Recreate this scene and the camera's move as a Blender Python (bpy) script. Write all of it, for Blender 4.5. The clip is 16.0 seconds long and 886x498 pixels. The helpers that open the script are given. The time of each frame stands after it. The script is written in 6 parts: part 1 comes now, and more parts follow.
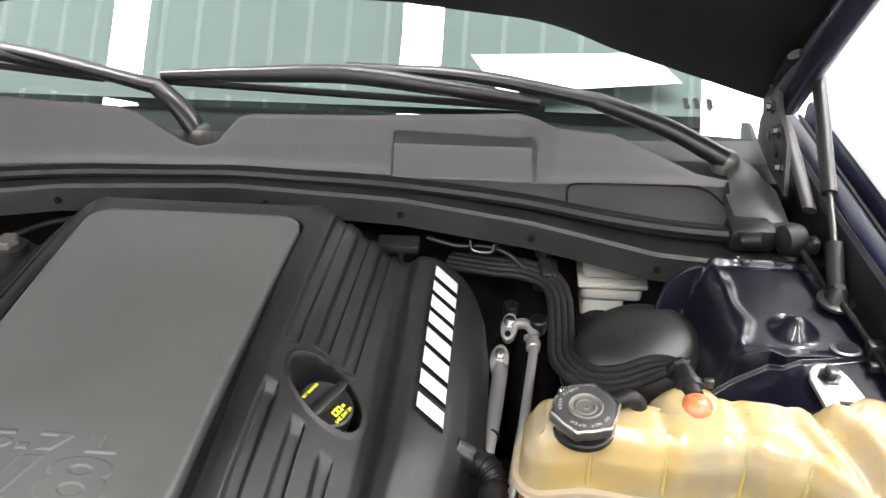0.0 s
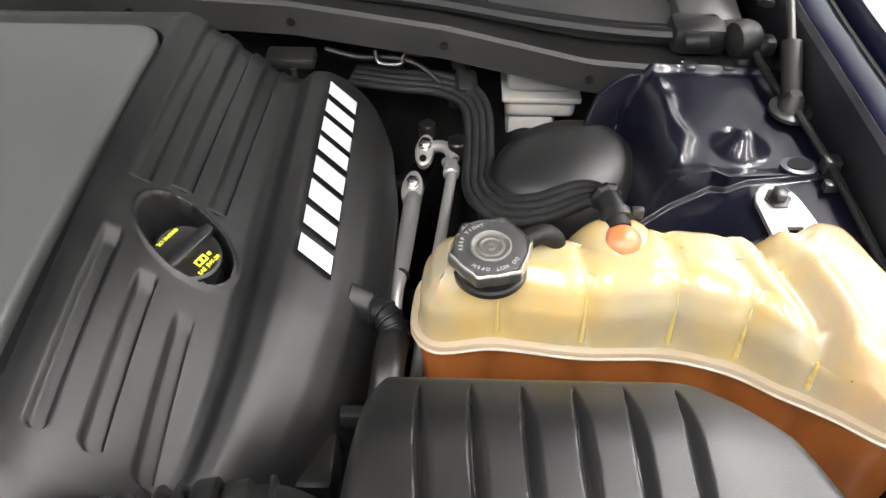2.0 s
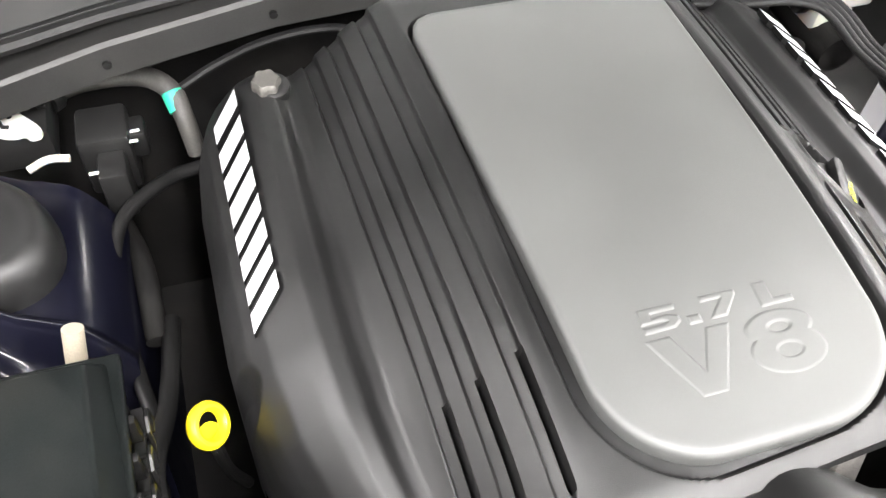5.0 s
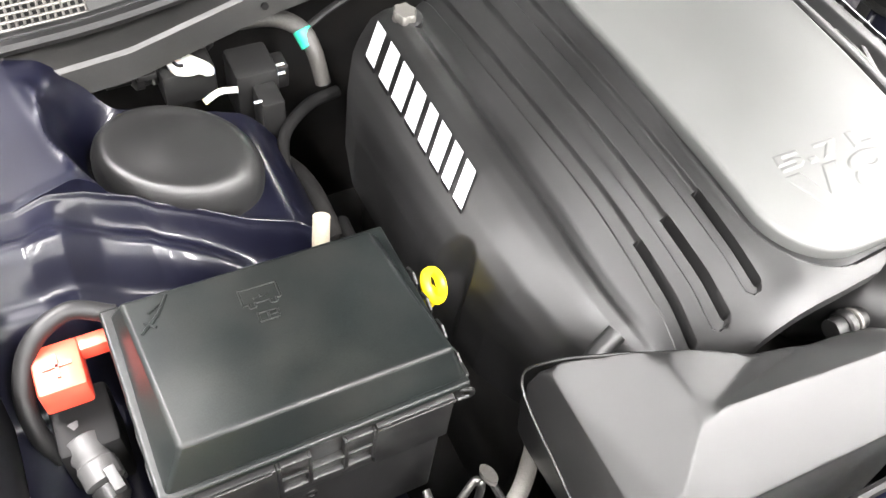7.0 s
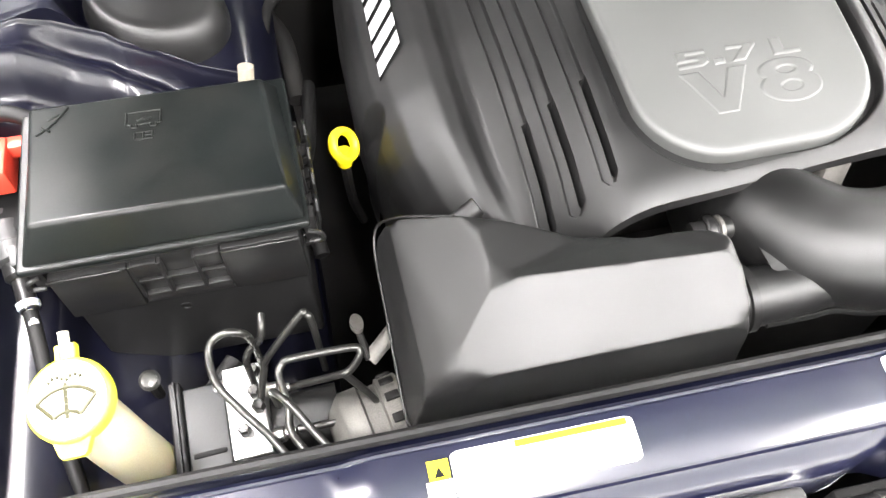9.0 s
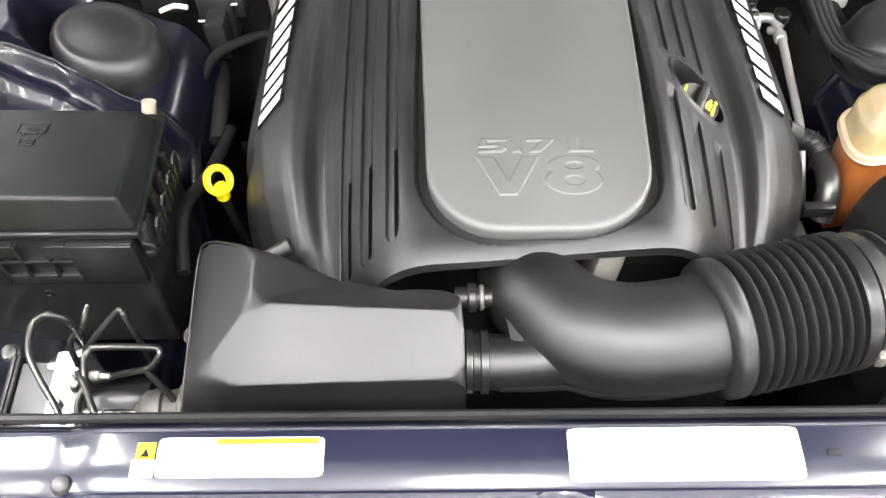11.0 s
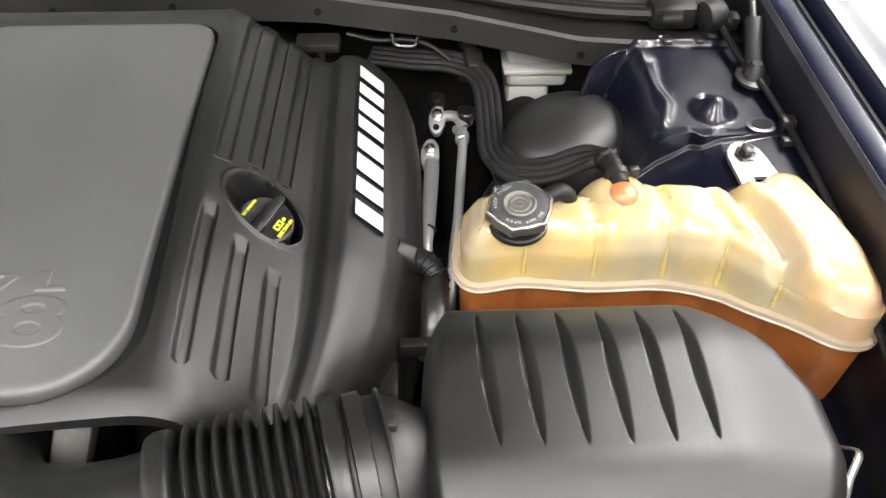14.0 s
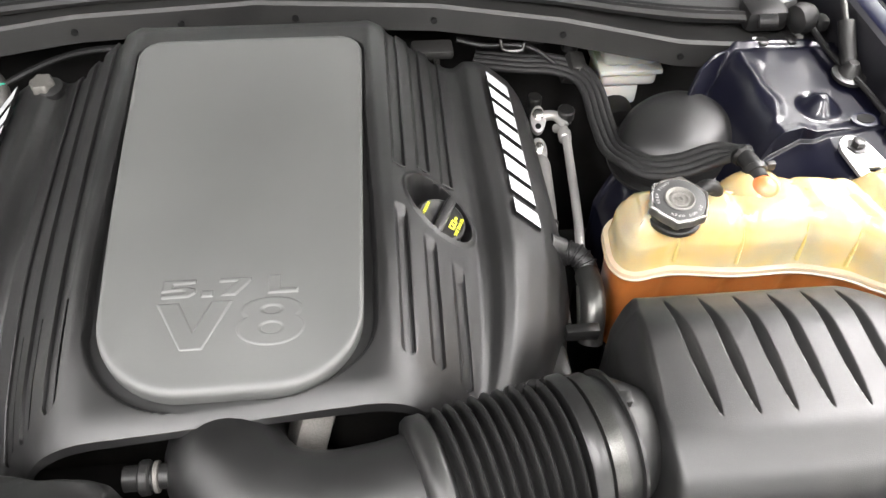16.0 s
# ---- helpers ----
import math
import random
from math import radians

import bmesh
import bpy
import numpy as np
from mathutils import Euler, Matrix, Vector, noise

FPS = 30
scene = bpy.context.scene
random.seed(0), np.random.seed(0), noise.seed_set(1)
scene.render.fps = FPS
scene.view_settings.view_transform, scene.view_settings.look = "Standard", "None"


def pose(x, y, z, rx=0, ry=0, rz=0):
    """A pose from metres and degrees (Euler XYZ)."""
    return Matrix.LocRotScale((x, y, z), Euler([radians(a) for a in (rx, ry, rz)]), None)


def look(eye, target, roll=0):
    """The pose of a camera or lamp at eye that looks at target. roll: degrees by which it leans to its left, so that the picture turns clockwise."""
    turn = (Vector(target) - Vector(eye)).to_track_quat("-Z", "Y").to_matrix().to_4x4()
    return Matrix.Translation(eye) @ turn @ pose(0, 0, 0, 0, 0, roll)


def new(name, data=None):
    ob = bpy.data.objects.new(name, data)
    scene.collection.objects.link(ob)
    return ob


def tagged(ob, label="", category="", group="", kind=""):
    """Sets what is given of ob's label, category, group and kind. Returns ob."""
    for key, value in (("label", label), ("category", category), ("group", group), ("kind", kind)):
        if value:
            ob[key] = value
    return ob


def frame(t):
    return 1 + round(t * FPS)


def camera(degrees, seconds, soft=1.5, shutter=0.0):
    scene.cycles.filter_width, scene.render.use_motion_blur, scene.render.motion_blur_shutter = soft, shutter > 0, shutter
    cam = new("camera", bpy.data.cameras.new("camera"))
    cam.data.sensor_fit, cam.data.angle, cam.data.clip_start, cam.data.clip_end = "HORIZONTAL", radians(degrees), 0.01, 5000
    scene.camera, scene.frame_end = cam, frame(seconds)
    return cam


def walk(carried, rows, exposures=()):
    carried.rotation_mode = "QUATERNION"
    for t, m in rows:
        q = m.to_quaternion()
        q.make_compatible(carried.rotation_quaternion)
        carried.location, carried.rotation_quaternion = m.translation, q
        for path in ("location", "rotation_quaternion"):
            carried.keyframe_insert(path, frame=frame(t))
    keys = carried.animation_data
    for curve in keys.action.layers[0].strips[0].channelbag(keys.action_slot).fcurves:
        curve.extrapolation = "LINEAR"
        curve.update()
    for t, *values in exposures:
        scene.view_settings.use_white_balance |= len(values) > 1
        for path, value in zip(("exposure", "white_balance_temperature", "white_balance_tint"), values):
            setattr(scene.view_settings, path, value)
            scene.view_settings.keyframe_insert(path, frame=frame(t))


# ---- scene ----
cam = camera(54.6, 16.0)
PATH = [
    (0, (0.363, -0.636, 1.465), (0.244, 1.046, 0.389), 0.4),
    (0.5, (0.377, -0.616, 1.411), (0.302, 0.995, 0.228), 0.3),
    (1, (0.397, -0.59, 1.391), (0.351, 0.91, 0.069), 0.5),
    (1.5, (0.421, -0.557, 1.395), (0.397, 0.884, 0.007), 0.7),
    (2, (0.419, -0.518, 1.385), (0.407, 0.907, -0.019), 0.8),
    (2.5, (0.341, -0.529, 1.409), (0.318, 0.86, -0.03), 0.3),
    (3, (0.238, -0.555, 1.43), (0.207, 0.809, -0.032), -0.4),
    (3.5, (0.143, -0.533, 1.416), (0.206, 0.804, -0.07), 1.0),
    (4, (0.008, -0.485, 1.399), (0.208, 0.798, -0.122), 2.1),
    (4.5, (-0.129, -0.452, 1.399), (0.189, 0.786, -0.139), 2.9),
    (5, (-0.308, -0.424, 1.452), (0.117, 0.745, -0.114), 3.9),
    (5.2, (-0.368, -0.423, 1.462), (0.118, 0.739, -0.093), 5.1),
    (7.3, (-0.649, -0.515, 1.529), (0.023, 0.479, -0.07), 9.8),
    (7.5, (-0.641, -0.549, 1.516), (0.014, 0.472, -0.075), 8.6),
    (8, (-0.582, -0.595, 1.504), (-0.103, 0.402, -0.162), 5.0),
    (8.5, (-0.487, -0.623, 1.525), (-0.138, 0.37, -0.176), 2.7),
    (8.7, (-0.443, -0.634, 1.534), (-0.154, 0.365, -0.175), 1.4),
    (10.8, (-0.121, -0.778, 1.591), (-0.127, 0.358, -0.055), -1.3),
    (11, (-0.087, -0.77, 1.603), (-0.102, 0.424, -0.001), -1.2),
    (11.5, (0.043, -0.721, 1.586), (-0.005, 0.565, 0.055), -1.2),
    (12, (0.152, -0.674, 1.552), (0.079, 0.644, 0.049), -0.8),
    (12.5, (0.249, -0.648, 1.521), (0.16, 0.692, 0.039), -1.4),
    (13, (0.32, -0.638, 1.505), (0.206, 0.709, 0.031), -1.9),
    (13.5, (0.351, -0.63, 1.502), (0.276, 0.719, 0.027), -1.0),
    (14, (0.35, -0.622, 1.497), (0.421, 0.722, 0.017), 0.8),
    (14.5, (0.325, -0.618, 1.497), (0.465, 0.717, 0.013), 1.5),
    (15, (0.282, -0.621, 1.495), (0.455, 0.704, 0.007), 1.9),
    (15.5, (0.208, -0.623, 1.511), (0.405, 0.691, 0.017), 2.5),
    (16, (0.127, -0.649, 1.552), (0.305, 0.666, 0.055), 2.5),
]
EXPOSURES = [(0.0, -0.4), (1.0, -0.3), (1.5, -0.4), (2.5, -0.15), (3.0, 0.05), (3.5, 0.4), (4.0, 0.6), (4.5, 0.75), (5.2, 0.88), (7.3, 1.25), (8.0, 1.18), (8.7, 1.0), (10.8, 0.6), (11.5, 0.65), (12.0, 0.65), (12.5, 0.65), (13.5, 0.05), (14.5, -0.28), (15.0, -0.3), (15.5, 0.0), (16.0, 0.28)]
walk(cam, [(t, look(*p)) for t, *p in PATH], EXPOSURES)

# world: dim indoor air behind the closed room
world = bpy.data.worlds.new("world")
scene.world = world
world.use_nodes = True
world.node_tree.nodes["Background"].inputs[0].default_value = (0.9, 0.95, 1.0, 1)
world.node_tree.nodes["Background"].inputs[1].default_value = 0.05


# ---- helpers of this scene ----
BASE = {}


def thing(name, base, label, category, group="", kind=""):
    ob = new(name)
    ob.location = base
    ob.empty_display_size = 0.02
    BASE[ob] = Vector(base)
    return tagged(ob, label, category, group, kind)


def finish(bm, material, angle=40.0):
    me = bpy.data.meshes.new("mesh")
    bmesh.ops.recalc_face_normals(bm, faces=bm.faces)
    bm.to_mesh(me)
    bm.free()
    for m in material if isinstance(material, (list, tuple)) else (material,):
        me.materials.append(m)
    me.polygons.foreach_set("use_smooth", [True] * len(me.polygons))
    if angle:
        me.set_sharp_from_angle(angle=radians(angle))
        return me
    # flat faces stay flat, and the narrow rounded edges carry the bend
    sums = [Vector() for _ in me.vertices]
    for f in me.polygons:
        for i in f.vertices:
            sums[i] += f.normal * f.area
    me.normals_split_custom_set_from_vertices([v.normalized() for v in sums])
    return me


def deepen(bm):
    """The rear of the bay, from the shock towers to the beam, is a tenth deeper than it was drawn."""
    for v in bm.verts:
        v.co.y += 0.11 * (min(0.40, max(0.05, v.co.y)) - 0.05)


def part(name, bm, material, parent, label="", angle=40.0):
    """One mesh, drawn in world metres, under a thing or under a part of it."""
    base = BASE[parent]
    deepen(bm)
    bmesh.ops.translate(bm, verts=bm.verts, vec=-base)
    ob = new(name, finish(bm, material, angle))
    ob.parent = parent
    BASE[ob] = base
    if label:
        ob["label"] = label
    return ob


def single(name, bm, material, label, category, kind="", group="", angle=40.0):
    """A thing that is one mesh."""
    deepen(bm)
    lo = [min(v.co[i] for v in bm.verts) for i in range(3)]
    hi = [max(v.co[i] for v in bm.verts) for i in range(3)]
    base = Vector(((lo[0] + hi[0]) / 2, (lo[1] + hi[1]) / 2, lo[2]))
    bmesh.ops.translate(bm, verts=bm.verts, vec=-base)
    ob = new(name, finish(bm, material, angle))
    ob.location = base
    BASE[ob] = base
    return tagged(ob, label, category, group, kind)


def box(lo, hi, bevel=0.0, seg=2, m=None, bm=None):
    bm = bm or bmesh.new()
    r = bmesh.ops.create_cube(bm, size=1)["verts"]
    c = [(a + b) / 2 for a, b in zip(lo, hi)]
    s = [abs(b - a) for a, b in zip(lo, hi)]
    bmesh.ops.scale(bm, verts=r, vec=s)
    bmesh.ops.translate(bm, verts=r, vec=c)
    if bevel:
        es = list({e for v in r for e in v.link_edges})
        out = bmesh.ops.bevel(bm, geom=es, offset=bevel, segments=seg, profile=0.5, affect="EDGES")
        r = list({v for f in out["faces"] for v in f.verts} | {v for v in r if v.is_valid})
    if m is not None:
        bmesh.ops.transform(bm, matrix=m, verts=[v for v in r if v.is_valid])
    return bm


def poly(verts, faces, bevel=0.0, seg=3):
    bm = bmesh.new()
    vs = [bm.verts.new(v) for v in verts]
    for f in faces:
        bm.faces.new([vs[i] for i in f])
    bmesh.ops.recalc_face_normals(bm, faces=bm.faces)
    if bevel:
        bmesh.ops.bevel(bm, geom=bm.edges[:], offset=bevel, segments=seg, profile=0.5, affect="EDGES", clamp_overlap=True)
    return bm


def prism(outline, z0, z1, bevel=0.0, seg=2, m=None, bm=None):
    """A flat outline raised from z0 to z1."""
    bm = bm or bmesh.new()
    n = len(outline)
    lo = [bm.verts.new((x, y, z0)) for x, y in outline]
    hi = [bm.verts.new((x, y, z1)) for x, y in outline]
    bm.faces.new(lo[::-1])
    top = bm.faces.new(hi)
    for i in range(n):
        bm.faces.new((lo[i], lo[(i + 1) % n], hi[(i + 1) % n], hi[i]))
    vs = lo + hi
    if bevel:
        out = bmesh.ops.bevel(bm, geom=list(top.edges), offset=bevel, segments=seg, profile=0.5, affect="EDGES")
        vs = list({v for v in vs if v.is_valid} | {v for f in out["faces"] for v in f.verts})
    if m is not None:
        bmesh.ops.transform(bm, matrix=m, verts=vs)
    return bm


def spline(points, steps=8, closed=False):
    """A smooth line through the points."""
    p = [Vector(q) for q in points]
    n = len(p)
    out = []
    for i in range(n if closed else n - 1):
        if closed:
            a, b, c, d = p[i - 1], p[i], p[(i + 1) % n], p[(i + 2) % n]
        else:
            b, c = p[i], p[i + 1]
            a = p[i - 1] if i else b * 2 - c
            d = p[i + 2] if i + 2 < n else c * 2 - b
        for k in range(steps):
            t = k / steps
            out.append(0.5 * (2 * b + (c - a) * t + (2 * a - 5 * b + 4 * c - d) * t * t + (3 * b - a - 3 * c + d) * t ** 3))
    if not closed:
        out.append(p[-1])
    return out


def tube(points, radius, seg=12, steps=8, bm=None, caps=True, flat=1.0):
    """A round bar along a smooth line; radius: one number or one for each point along the way (0 to 1) as a function."""
    bm = bm or bmesh.new()
    line = spline(points, steps) if steps > 1 else [Vector(q) for q in points]
    rings = []
    up = None
    n = len(line)
    for i, c in enumerate(line):
        d = (line[min(i + 1, n - 1)] - line[max(i - 1, 0)]).normalized()
        if up is None:
            up = d.cross(Vector((0.3, 0.2, 1))).normalized()
        up = (up - d * up.dot(d)).normalized()
        side = d.cross(up)
        r = radius(i / (n - 1)) if callable(radius) else radius
        rings.append([bm.verts.new(c + (up * math.cos(a) + side * math.sin(a) * flat) * r) for a in (2 * math.pi * k / seg for k in range(seg))])
    for a, b in zip(rings, rings[1:]):
        for k in range(seg):
            bm.faces.new((a[k], a[(k + 1) % seg], b[(k + 1) % seg], b[k]))
    if caps:
        bm.faces.new(rings[0][::-1])
        bm.faces.new(rings[-1])
    return bm


def lathe(profile, m=None, seg=32, bm=None, wave=None):
    """A turned body from (radius, height) pairs; wave(angle, radius) changes the radius."""
    bm = bm or bmesh.new()
    rings = []
    vs = []
    for r, z in profile:
        ring = []
        for k in range(seg):
            a = 2 * math.pi * k / seg
            q = wave(a, r) if wave else r
            ring.append(bm.verts.new((q * math.cos(a), q * math.sin(a), z)))
        rings.append(ring)
        vs += ring
    for a, b in zip(rings, rings[1:]):
        for k in range(seg):
            bm.faces.new((a[k], a[(k + 1) % seg], b[(k + 1) % seg], b[k]))
    bm.faces.new(rings[0][::-1])
    bm.faces.new(rings[-1])
    if m is not None:
        bmesh.ops.transform(bm, matrix=m, verts=vs)
    return bm


def aim(a, b):
    """The pose at a whose z axis points to b."""
    a, b = Vector(a), Vector(b)
    return Matrix.Translation(a) @ (b - a).to_track_quat("Z", "Y").to_matrix().to_4x4()


def sheet(xs, ys, place, skirt=None, bm=None):
    """A grid of points place(x, y); skirt(v) gives the foot of each border point."""
    bm = bm or bmesh.new()
    g = [[bm.verts.new(place(x, y)) for x in xs] for y in ys]
    for a, b in zip(g, g[1:]):
        for k in range(len(xs) - 1):
            bm.faces.new((a[k], a[k + 1], b[k + 1], b[k]))
    if skirt:
        rim = g[0] + [r[-1] for r in g[1:]] + g[-1][-2::-1] + [r[0] for r in g[-2:0:-1]]
        feet = [bm.verts.new(skirt(v.co)) for v in rim]
        for i in range(len(rim)):
            j = (i + 1) % len(rim)
            bm.faces.new((rim[i], feet[i], feet[j], rim[j]))
    return bm


def lerp(t, table):
    """Piecewise line through a table of pairs."""
    return float(np.interp(t, [a for a, _ in table], [b for _, b in table]))


def smooth(t):
    t = min(1.0, max(0.0, t))
    return t * t * (3 - 2 * t)


def lettering(text, size, m, depth=0.0006, shear=0.0, wide=1.0, offset=0.0, fit=None):
    """Letters of the built-in font as a mesh, centred, in the plane of the pose m."""
    cu = bpy.data.curves.new("letters", "FONT")
    cu.body, cu.size, cu.extrude, cu.shear, cu.offset = text, size, depth, shear, offset
    cu.align_x, cu.align_y = "CENTER", "CENTER"
    cu.resolution_u = 3
    ob = bpy.data.objects.new("letters", cu)
    scene.collection.objects.link(ob)
    me = bpy.data.meshes.new_from_object(ob.evaluated_get(bpy.context.evaluated_depsgraph_get()))
    bpy.data.objects.remove(ob)
    bm = bmesh.new()
    bm.from_mesh(me)
    bpy.data.meshes.remove(me)
    bmesh.ops.scale(bm, verts=bm.verts, vec=(wide, 1, 1))
    if fit:
        lo = [min(v.co[i] for v in bm.verts) for i in (0, 1)]
        hi = [max(v.co[i] for v in bm.verts) for i in (0, 1)]
        bmesh.ops.translate(bm, verts=bm.verts, vec=(-(lo[0] + hi[0]) / 2, -(lo[1] + hi[1]) / 2, 0))
        bmesh.ops.scale(bm, verts=bm.verts, vec=(fit[0] / (hi[0] - lo[0]), fit[1] / (hi[1] - lo[1]), 1))
    bmesh.ops.transform(bm, matrix=m, verts=bm.verts)
    return bm


# ---- materials ----
def material(name, color, rough=0.5, metal=0.0, spread=0.25, scale=60.0, grain=900.0, bump=0.08, coat=0.0, spec=0.5, blotch=0.12, sss=0.0, glint=0.0, dust=0.0):
    """A plain surface with broad blotches, fine grain, uneven gloss and some relief."""
    mt = bpy.data.materials.new(name)
    mt.use_nodes = True
    nt = mt.node_tree
    p = nt.nodes["Principled BSDF"]
    co = nt.nodes.new("ShaderNodeTexCoord")
    big = nt.nodes.new("ShaderNodeTexNoise")
    big.inputs["Scale"].default_value, big.inputs["Detail"].default_value = scale / 8, 6
    fine = nt.nodes.new("ShaderNodeTexNoise")
    fine.inputs["Scale"].default_value, fine.inputs["Detail"].default_value = grain, 3
    for n in (big, fine):
        nt.links.new(co.outputs["Object"], n.inputs["Vector"])
    add = nt.nodes.new("ShaderNodeMath")
    add.operation = "ADD"
    nt.links.new(big.outputs["Fac"], add.inputs[0])
    nt.links.new(fine.outputs["Fac"], add.inputs[1])
    half = nt.nodes.new("ShaderNodeMapRange")
    half.inputs["From Min"].default_value, half.inputs["From Max"].default_value = 0.7, 1.3
    half.inputs["To Min"].default_value, half.inputs["To Max"].default_value = 1 - spread, 1 + spread
    nt.links.new(add.outputs[0], half.inputs["Value"])
    mul = nt.nodes.new("ShaderNodeMix")
    mul.data_type, mul.blend_type = "RGBA", "MULTIPLY"
    mul.inputs["Factor"].default_value = 1
    mul.inputs["A"].default_value = (*color, 1)
    nt.links.new(half.outputs["Result"], mul.inputs["B"])
    col = mul.outputs["Result"]
    if dust:
        dn = nt.nodes.new("ShaderNodeTexNoise")
        dn.inputs["Scale"].default_value, dn.inputs["Detail"].default_value = 14, 8
        nt.links.new(co.outputs["Object"], dn.inputs["Vector"])
        dr = nt.nodes.new("ShaderNodeMapRange")
        dr.inputs["From Min"].default_value, dr.inputs["From Max"].default_value = 0.45, 0.75
        dr.inputs["To Max"].default_value = dust
        nt.links.new(dn.outputs["Fac"], dr.inputs["Value"])
        dm = nt.nodes.new("ShaderNodeMix")
        dm.data_type = "RGBA"
        dm.inputs["B"].default_value = (0.22, 0.2, 0.17, 1)
        nt.links.new(dr.outputs["Result"], dm.inputs["Factor"])
        nt.links.new(col, dm.inputs["A"])
        col = dm.outputs["Result"]
    nt.links.new(col, p.inputs["Base Color"])
    rr = nt.nodes.new("ShaderNodeMapRange")
    rr.inputs["From Min"].default_value, rr.inputs["From Max"].default_value = 0.3, 0.7
    rr.inputs["To Min"].default_value, rr.inputs["To Max"].default_value = max(0.02, rough - blotch * 0.5), min(1, rough + blotch)
    nt.links.new(big.outputs["Fac"], rr.inputs["Value"])
    nt.links.new(rr.outputs["Result"], p.inputs["Roughness"])
    p.inputs["Metallic"].default_value = metal
    p.inputs["Specular IOR Level"].default_value = spec
    p.inputs["Coat Weight"].default_value = coat
    p.inputs["Coat Roughness"].default_value = 0.06
    if sss:
        p.inputs["Subsurface Weight"].default_value = sss
        p.inputs["Subsurface Radius"].default_value = (0.03, 0.016, 0.006)
        p.inputs["Subsurface Scale"].default_value = 0.5
    if bump:
        b = nt.nodes.new("ShaderNodeBump")
        b.inputs["Strength"].default_value, b.inputs["Distance"].default_value = bump, 0.0008
        nt.links.new(fine.outputs["Fac"], b.inputs["Height"])
        nt.links.new(b.outputs["Normal"], p.inputs["Normal"])
    return mt


def glyphs(sd, lo, hi, ground, rise=0.0007, step=0.0006):
    """Raised letters on a curved ground: sd(x, y) is negative inside a letter."""
    nx, ny = int((hi[0] - lo[0]) / step), int((hi[1] - lo[1]) / step)

    def put(x, y):
        k = smooth(0.5 - sd(x, y) / 0.0032)
        return (x, y, ground(x, y) - 0.0006 + (rise + 0.0006) * k)

    return sheet([lo[0] + (hi[0] - lo[0]) * i / nx for i in range(nx + 1)], [lo[1] + (hi[1] - lo[1]) * j / ny for j in range(ny + 1)], put)


def outline_sd(x, y, pts):
    """Signed distance to a closed outline."""
    best, inside = 1e9, False
    n = len(pts)
    for i in range(n):
        ax, ay = pts[i]
        bx, by = pts[(i + 1) % n]
        ex, ey = bx - ax, by - ay
        k = max(0.0, min(1.0, ((x - ax) * ex + (y - ay) * ey) / (ex * ex + ey * ey)))
        best = min(best, math.hypot(x - ax - ex * k, y - ay - ey * k))
        if (ay > y) != (by > y) and x < ax + (y - ay) / (by - ay) * ex:
            inside = not inside
    return -best if inside else best


def oval_sd(x, y, cx, cy, rx, ry):
    return (math.hypot((x - cx) / rx, (y - cy) / ry) - 1) * min(rx, ry)


def lamp_material(name, color, strength):
    mt = bpy.data.materials.new(name)
    mt.use_nodes = True
    p = mt.node_tree.nodes["Principled BSDF"]
    p.inputs["Base Color"].default_value = (*color, 1)
    p.inputs["Emission Color"].default_value = (*color, 1)
    p.inputs["Emission Strength"].default_value = strength
    return mt


BLACK = material("moulded_black_plastic", (0.0065, 0.0065, 0.0064), 0.40, spread=0.3, bump=0.25, grain=1500, spec=0.5)
BLACK_GLOSS = material("smooth_black_plastic", (0.010, 0.010, 0.0098), 0.33, spread=0.2, bump=0.15, spec=0.36)
FILTER_BLACK = material("grained_black_plastic", (0.0068, 0.0068, 0.0067), 0.36, spread=0.3, bump=0.3, grain=1300, dust=0.025, spec=0.45)
LID_BLACK = material("worn_black_plastic_lid", (0.0055, 0.0068, 0.0066), 0.34, spread=0.5, scale=45, bump=0.12, dust=0.025, spec=0.17)
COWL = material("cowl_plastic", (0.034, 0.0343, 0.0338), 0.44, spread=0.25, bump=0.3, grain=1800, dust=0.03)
PANEL = material("silver_grey_satin_plastic", (0.073, 0.0745, 0.072), 0.48, metal=0.15, spread=0.12, bump=0.12, grain=2200)
RUBBER = material("black_rubber", (0.007, 0.007, 0.007), 0.45, spread=0.3, bump=0.2, dust=0.01, spec=0.22)
DARK = material("grimy_dark_metal", (0.0055, 0.0054, 0.0052), 0.6, spread=0.5, bump=0.4, dust=0.03, spec=0.2)
PAINT = material("dark_blue_car_paint", (0.004, 0.0046, 0.0145), 0.32, metal=0.0, spread=0.2, bump=0.02, coat=1.0, spec=0.3)
BEAM = material("satin_black_steel", (0.0125, 0.0125, 0.012), 0.42, spread=0.4, bump=0.1, dust=0.02, spec=0.4)
WINGBLACK = material("dull_blue_black_paint", (0.004, 0.004, 0.006), 0.45, spread=0.6, scale=90, bump=0.1, dust=0.015)
ALU = material("dull_aluminium", (0.55, 0.55, 0.53), 0.35, metal=0.9, spread=0.25, bump=0.2, dust=0.1)
BRIGHT = material("pale_aluminium_pipe", (0.37, 0.365, 0.35), 0.38, metal=0.5, spread=0.15, bump=0.1)
GRIMY = material("grimy_cast_aluminium", (0.13, 0.125, 0.115), 0.5, metal=0.6, spread=0.4, bump=0.4, dust=0.06)
STEEL = material("zinc_plated_steel", (0.6, 0.59, 0.56), 0.28, metal=1.0, spread=0.25, bump=0.1)
PIPE = material("dark_coated_pipe", (0.055, 0.055, 0.052), 0.3, metal=0.8, spread=0.4, bump=0.1)
BOLT = material("black_oxide_bolt", (0.05, 0.05, 0.05), 0.35, metal=0.8, spread=0.3, bump=0.1)
